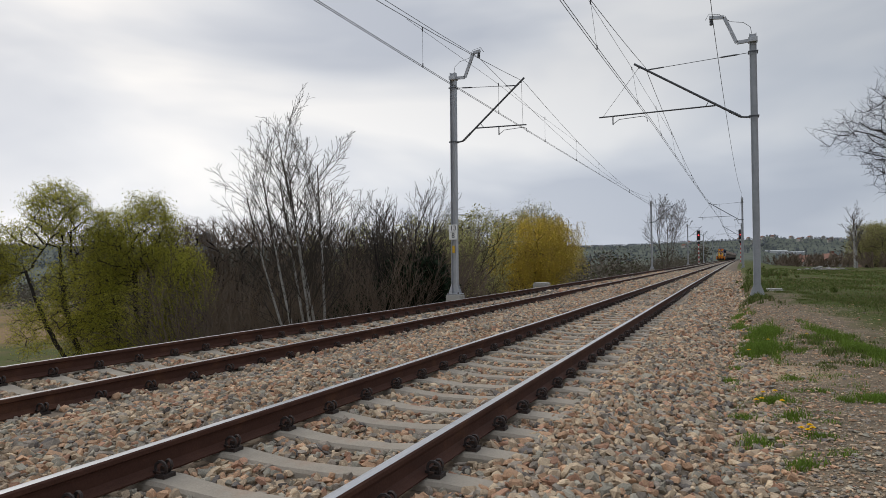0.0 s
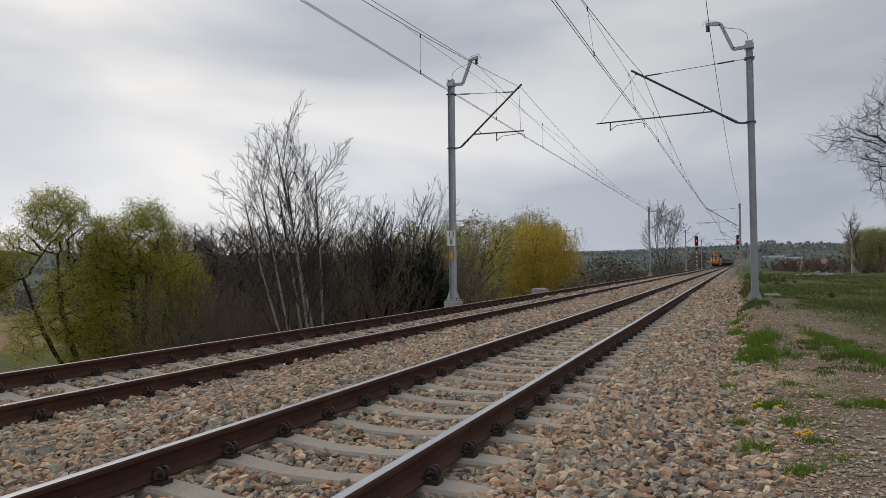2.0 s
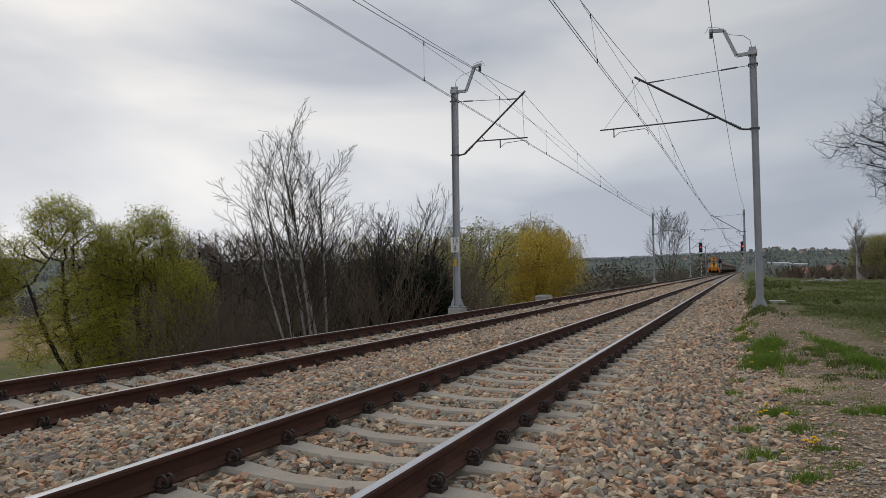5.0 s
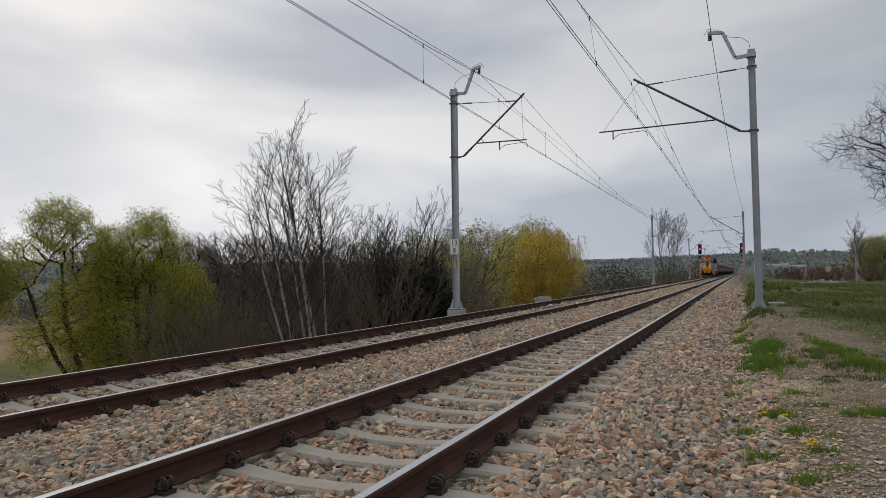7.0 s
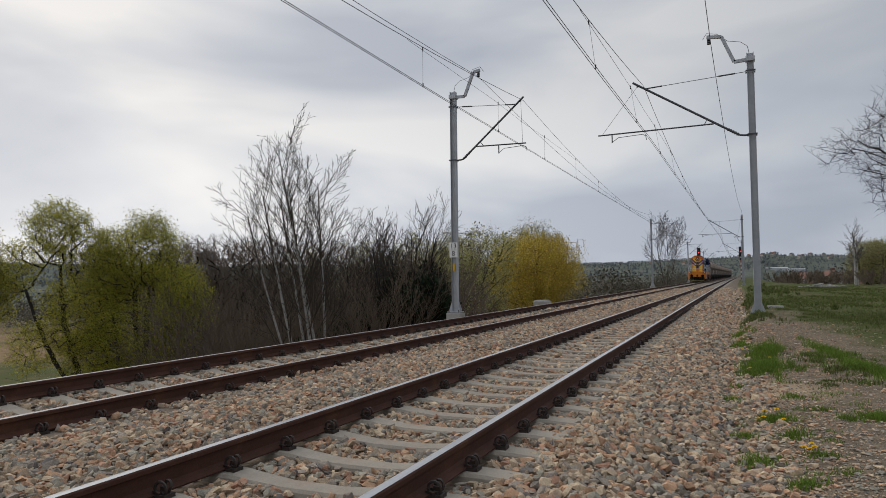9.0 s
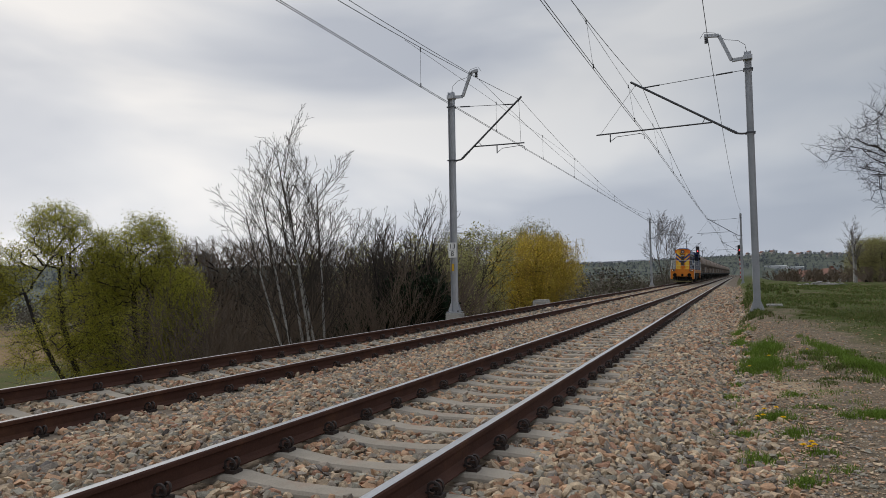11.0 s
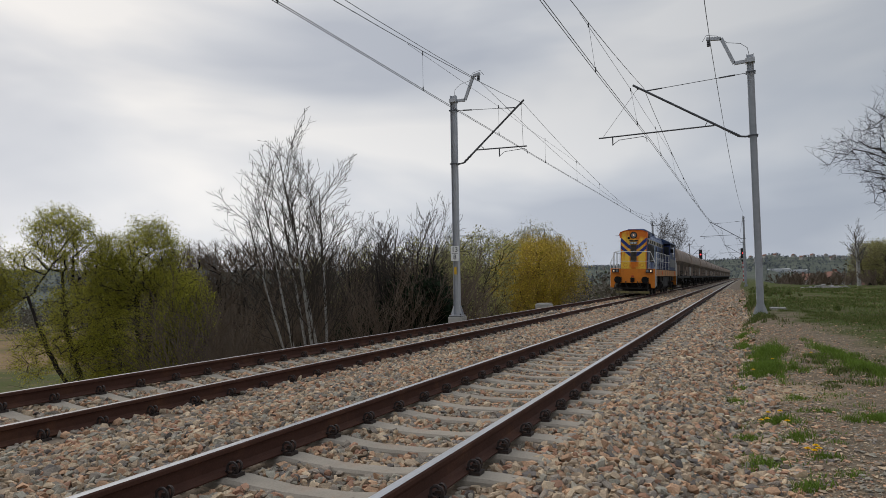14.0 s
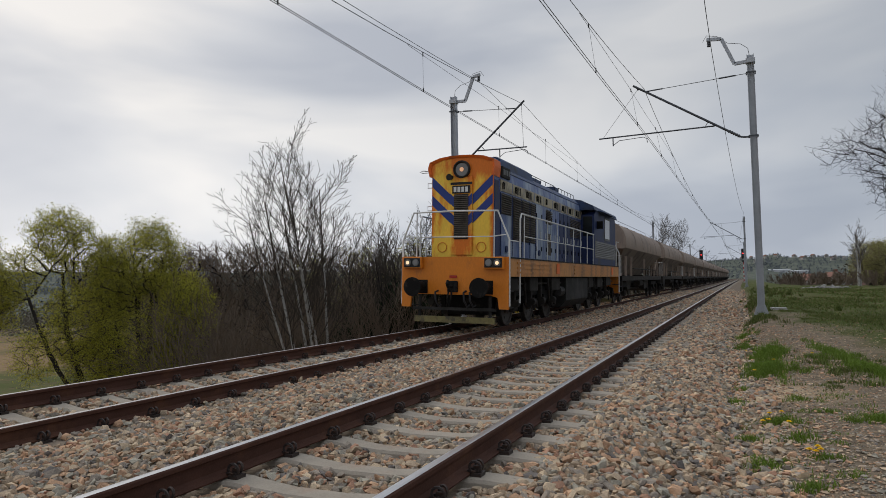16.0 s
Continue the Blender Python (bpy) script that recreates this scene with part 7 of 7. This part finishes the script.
grass_patch("meadow_grass", "short spring grass on the shelf beside the line", [(6.6, 15.5, 2.6, 5.5, 0, 16000, 0.055, 0.008), (3.05, 17.6, 0.4, 1.5, 0, 2200, 0.16, 0.007), (5.6, 26, 2.4, 8, 0, 15000, 0.07, 0.013), (10, 30, 5.5, 12, 0, 16000, 0.08, 0.02), (3.3, 28, 0.5, 9, 0, 3500, 0.20, 0.012), (9, 50, 5.5, 14, 0, 12000, 0.10, 0.03), (4.6, 48, 1.2, 22, 0, 4000, 0.22, 0.02)], 4, M["blade_dry"])


def path_gravel():
    """Fine grit, chips and clods strewn over the bare path."""
    rng = np.random.default_rng(12)
    forms, tris = stone_forms(10, rng, 8)
    n = 30000
    y = 0.3 + 15 * rng.uniform(size=n) ** 1.5
    u = 2.15 + rng.gamma(2.0, 0.62, n)
    keep = u < 5.2
    u, y = u[keep], y[keep]
    n = len(u)
    x = u + bend(y)
    z = np.maximum(ground_z(x, y), bed_z(u))
    size = 0.0075 * np.exp(rng.normal(0, 0.6, n)).clip(0.5, 4.0)
    pick = rng.integers(0, len(forms), n)
    form = forms[pick]
    a = rng.uniform(0, 6.28, n)
    c, s = np.cos(a), np.sin(a)
    v = np.stack([form[..., 0] * c[:, None] - form[..., 1] * s[:, None], form[..., 0] * s[:, None] + form[..., 1] * c[:, None], form[..., 2] * 0.7], -1) * size[:, None, None]
    v = v + np.stack([x, y, z + size * 0.3], -1)[:, None, :]
    k = v.shape[1]
    f = (tris[pick] + (np.arange(n) * k)[:, None, None]).reshape(-1, 3)
    tagged(new("path_gravel", raw_mesh("path_gravel", v.reshape(-1, 3), f, M["stone"])), "fine grit and chips strewn on the bare path", "gravel", kind="stuff")


path_gravel()
rng = np.random.default_rng(77)
low = []
for _ in range(150):
    y = 2.0 + 20 * rng.uniform() ** 1.3
    x = 3.1 + rng.gamma(2.2, 0.9)
    if x < 11 and math.sin(x * 1.3 + 0.4 * y) + math.sin(0.7 * y - x) + 0.55 * (x - 4.2) + 0.10 * (y - 10) > 0.7:
        low.append((x, y, rng.uniform(0.15, 0.5), rng.uniform(0.3, 0.9), rng.uniform(0, 90), int(rng.uniform(150, 420)), rng.uniform(0.04, 0.10), 0.0045))
grass_patch("turf", "patchy low turf creeping over the bare path", low, 6, M["blade_dry"])


def dandelion(x, y, seed, h):
    rng = random.Random(seed)
    u = x - float(bend(y))
    z = max(float(ground_z(x, y)), float(bed_z(np.array(u))))
    ob = thing("dandelion", "yellow dandelion flower on a short stem", "flower", pose(x, y, z, 0, 0, rng.uniform(0, 360)), "dandelions beside the path")
    bm = bmesh.new()
    tube(bm, [(0, 0, -0.02), (0.005, 0.003, h * 0.6), (0.012, 0.004, h)], 0.0025, 5)
    part("stem", bm, M["blade"], ob)
    bm = bmesh.new()
    for ring, r, lift in ((16, 0.026, 0.002), (13, 0.020, 0.007), (9, 0.012, 0.011)):
        for k in range(ring):
            a = 2 * math.pi * (k + 0.5 * (ring % 2)) / ring
            c, s = math.cos(a), math.sin(a)
            w = 0.0035
            vs = [bm.verts.new((0.012 + q * c - ww * s, 0.004 + q * s + ww * c, h + zz)) for q, ww, zz in ((0.003, -w * 0.5, 0), (r, -w, lift), (r * 1.05, 0, lift + 0.001), (r, w, lift), (0.003, w * 0.5, 0))]
            bm.faces.new(vs)
    part("flower_head", bm, M["petal"], ob)


for i, (x, y, h) in enumerate([(2.66, 3.72, 0.08), (2.72, 3.80, 0.07), (2.73, 3.98, 0.10), (2.86, 4.05, 0.09), (2.90, 3.66, 0.06), (2.97, 2.5, 0.06), (3.0, 2.47, 0.05), (3.05, 2.46, 0.06), (3.03, 2.52, 0.07), (2.69, 7.0, 0.16), (2.98, 7.9, 0.18), (2.62, 9.6, 0.18), (3.6, 8.9, 0.10)]):
    dandelion(x, y, i, h)


def rubble_heap():
    rng = np.random.default_rng(4)
    forms, tris = stone_forms(8, rng)
    vs, fs, n = [], [], 0
    for k in range(90):
        x, y = 9.3 + rng.normal(0, 0.75), 58 + rng.normal(0, 0.7)
        v = forms[k % 8] * rng.uniform(0.05, 0.17) + (x, y, float(ground_z(x, y)) + rng.uniform(0, 0.25) * max(0, 1 - abs(x - 9.2) / 2))
        vs.append(v)
        fs.append(tris[k % 8] + n)
        n += len(v)
    tagged(new("rubble_heap", raw_mesh("rubble_heap", np.concatenate(vs), np.concatenate(fs), M["rubble"])), "pale heap of dumped rubble in the grass", "rubble", kind="stuff")


rubble_heap()


# ---- far buildings ----
def build_house():
    ob = thing("house", "pale rendered house with a dull red gable roof on the hillside", "house", group="houses on the hills")
    bm = bmesh.new()
    prism(bm, [(-4.5, -3), (4.5, -3), (4.5, 5.2), (0, 8.6), (-4.5, 5.2)], "y", -5.5, 5.5)
    part("wall", bm, M["wall_pale"], ob)
    bm = bmesh.new()
    for s in (-1, 1):
        loft(bm, [[(s * 5.1, y, 4.85), (0, y, 8.72), (0, y, 9.0), (s * 5.2, y, 5.1)] for y in (-6, 6)])
    roof = part("roof", bm, M["roof_tile"], ob)
    bm = bmesh.new()
    box(bm, 1.2, 1.9, 1.2, 1.9, 7.2, 9.8)
    part("chimney", bm, M["roof_tile"], roof)
    for x in (-2.6, 0.0, 2.6):
        for z in (1.2, 4.0):
            w = bmesh.new()
            box(w, x - 0.6, x + 0.6, -5.56, -5.502, z, z + 1.4)
            part("window", w, M["glass"], ob)
    return ob


def build_far_buildings():
    rng = np.random.default_rng(6)
    first = build_house()
    for k in range(46):
        if k < 30:
            az, r = radians(rng.uniform(0.5, 12.5)), rng.uniform(1700, 2700)
        elif k < 40:
            az, r = radians(rng.uniform(-16, -3)), rng.uniform(1700, 2700)
        else:
            az, r = radians(rng.uniform(4, 10)), rng.uniform(230, 420)
        x, y = r * math.sin(az), r * math.cos(az)
        m = pose(x, y, float(ground_z(x, y)) + 1.2, 0, 0, rng.uniform(-50, 50))
        if k == 0:
            first.matrix_basis = m
        else:
            copy_thing(first, m)
    for x, y, w in ((70, 1320, 46), (105, 1300, 26)):
        ob = thing("industrial_hall", "long pale sheet-clad hall across the valley", "hall", pose(x, y, float(ground_z(x, y)), 0, 0, 4))
        bm = bmesh.new()
        prism(bm, [(-8, -4), (8, -4), (8, 3.6), (0, 4.6), (-8, 3.6)], "x", -w / 2, w / 2)
        part("wall", bm, M["hall"], ob)
    for x, y, w, h in ((-410, 438, 15, 23),):
        z = float(ground_z(x, y))
        ob = thing("apartment_block", "grey slab apartment block above the trees", "apartment block", pose(x, y, z, 0, 0, 35), "apartment blocks")
        top = 34.0 - z - (30 - h)
        bm = bmesh.new()
        box(bm, -w / 2, w / 2, -6, 6, -3, top)
        part("wall", bm, M["wall_grey"], ob)
        bm = bmesh.new()
        box(bm, -2, 2, -2, 2, top, top + 2.5)
        part("roof_cabin", bm, M["wall_grey"], ob)
        for k in range(int(w // 3.4)):
            for lv in range(3):
                bm = bmesh.new()
                box(bm, -w / 2 + 1 + 3.4 * k, -w / 2 + 2.6 + 3.4 * k, -6.06, -6.002, top - 2.6 - 3 * lv, top - 1.2 - 3 * lv)
                part("window", bm, M["glass"], ob)
    x, y = -249, 650
    z = float(ground_z(x, y))
    ob = thing("tower_crane", "thin tower crane over the far trees", "crane", pose(x, y, z, 0, 0, 10))
    top = 50.5 - z
    bm = bmesh.new()
    for sx in (-0.8, 0.8):
        for sy in (-0.8, 0.8):
            tube(bm, [(sx, sy, -2), (sx, sy, top)], 0.16, 4)
    for k in range(int(top // 2.5)):
        tube(bm, [(-0.8, -0.8, 2.5 * k), (0.8, -0.8, 2.5 * k + 2.5)], 0.1, 3)
    part("tower", bm, M["louvre"], ob)
    bm = bmesh.new()
    for z0 in (top, top + 1.3):
        tube(bm, [(-32, 0, z0), (11, 0, z0)], 0.2, 4)
    for k in range(17):
        tube(bm, [(-32 + 2.5 * k, 0, top), (-30.7 + 2.5 * k, 0, top + 1.3), (-29.5 + 2.5 * k, 0, top)], 0.12, 3)
    part("jib", bm, M["louvre"], ob)
    bm = bmesh.new()
    box(bm, 8, 11, -0.8, 0.8, top - 2, top)
    part("counterweight", bm, M["wall_grey"], ob)


build_far_buildings()


# ---- what moves ----
SPEED = 15.2
FRONT_END = 11.15


def motions():
    for i, w in enumerate([loco] + wagons):
        back = 0.0 if i == 0 else 17.27 + WAGON * (i - 1)
        half = 8.625 if i == 0 else WAGON / 2
        rows = []
        for k in range(33):
            t = 0.5 * k
            y0 = FRONT_END + SPEED * (16.0 - t) + back
            a, b = y0 + half * 0.5, y0 + half * 1.5
            yaw = -math.degrees(math.atan2(bent(0, b) - bent(0, a), b - a))
            mid = (bent(FAR, a) + bent(FAR, b)) / 2
            xc = mid + half * math.sin(radians(yaw))
            rows.append((t, pose(xc, y0, -CANT / 2 + float(rise(y0)), math.degrees(GRADE) if y0 > 10 else 0, math.degrees(math.atan2(CANT, 1.5)), yaw)))
        walk(w, rows)
    # wheels roll: the top of each wheel goes the way of the train
    for w, y, r in spinning:
        rows = []
        for k in range(481):
            ang = math.degrees(SPEED * k / 30 / r) % 360
            rows.append((k / 30, pose(0, y, r, ang, 0, 0)))
        walk(w, rows)


motions()
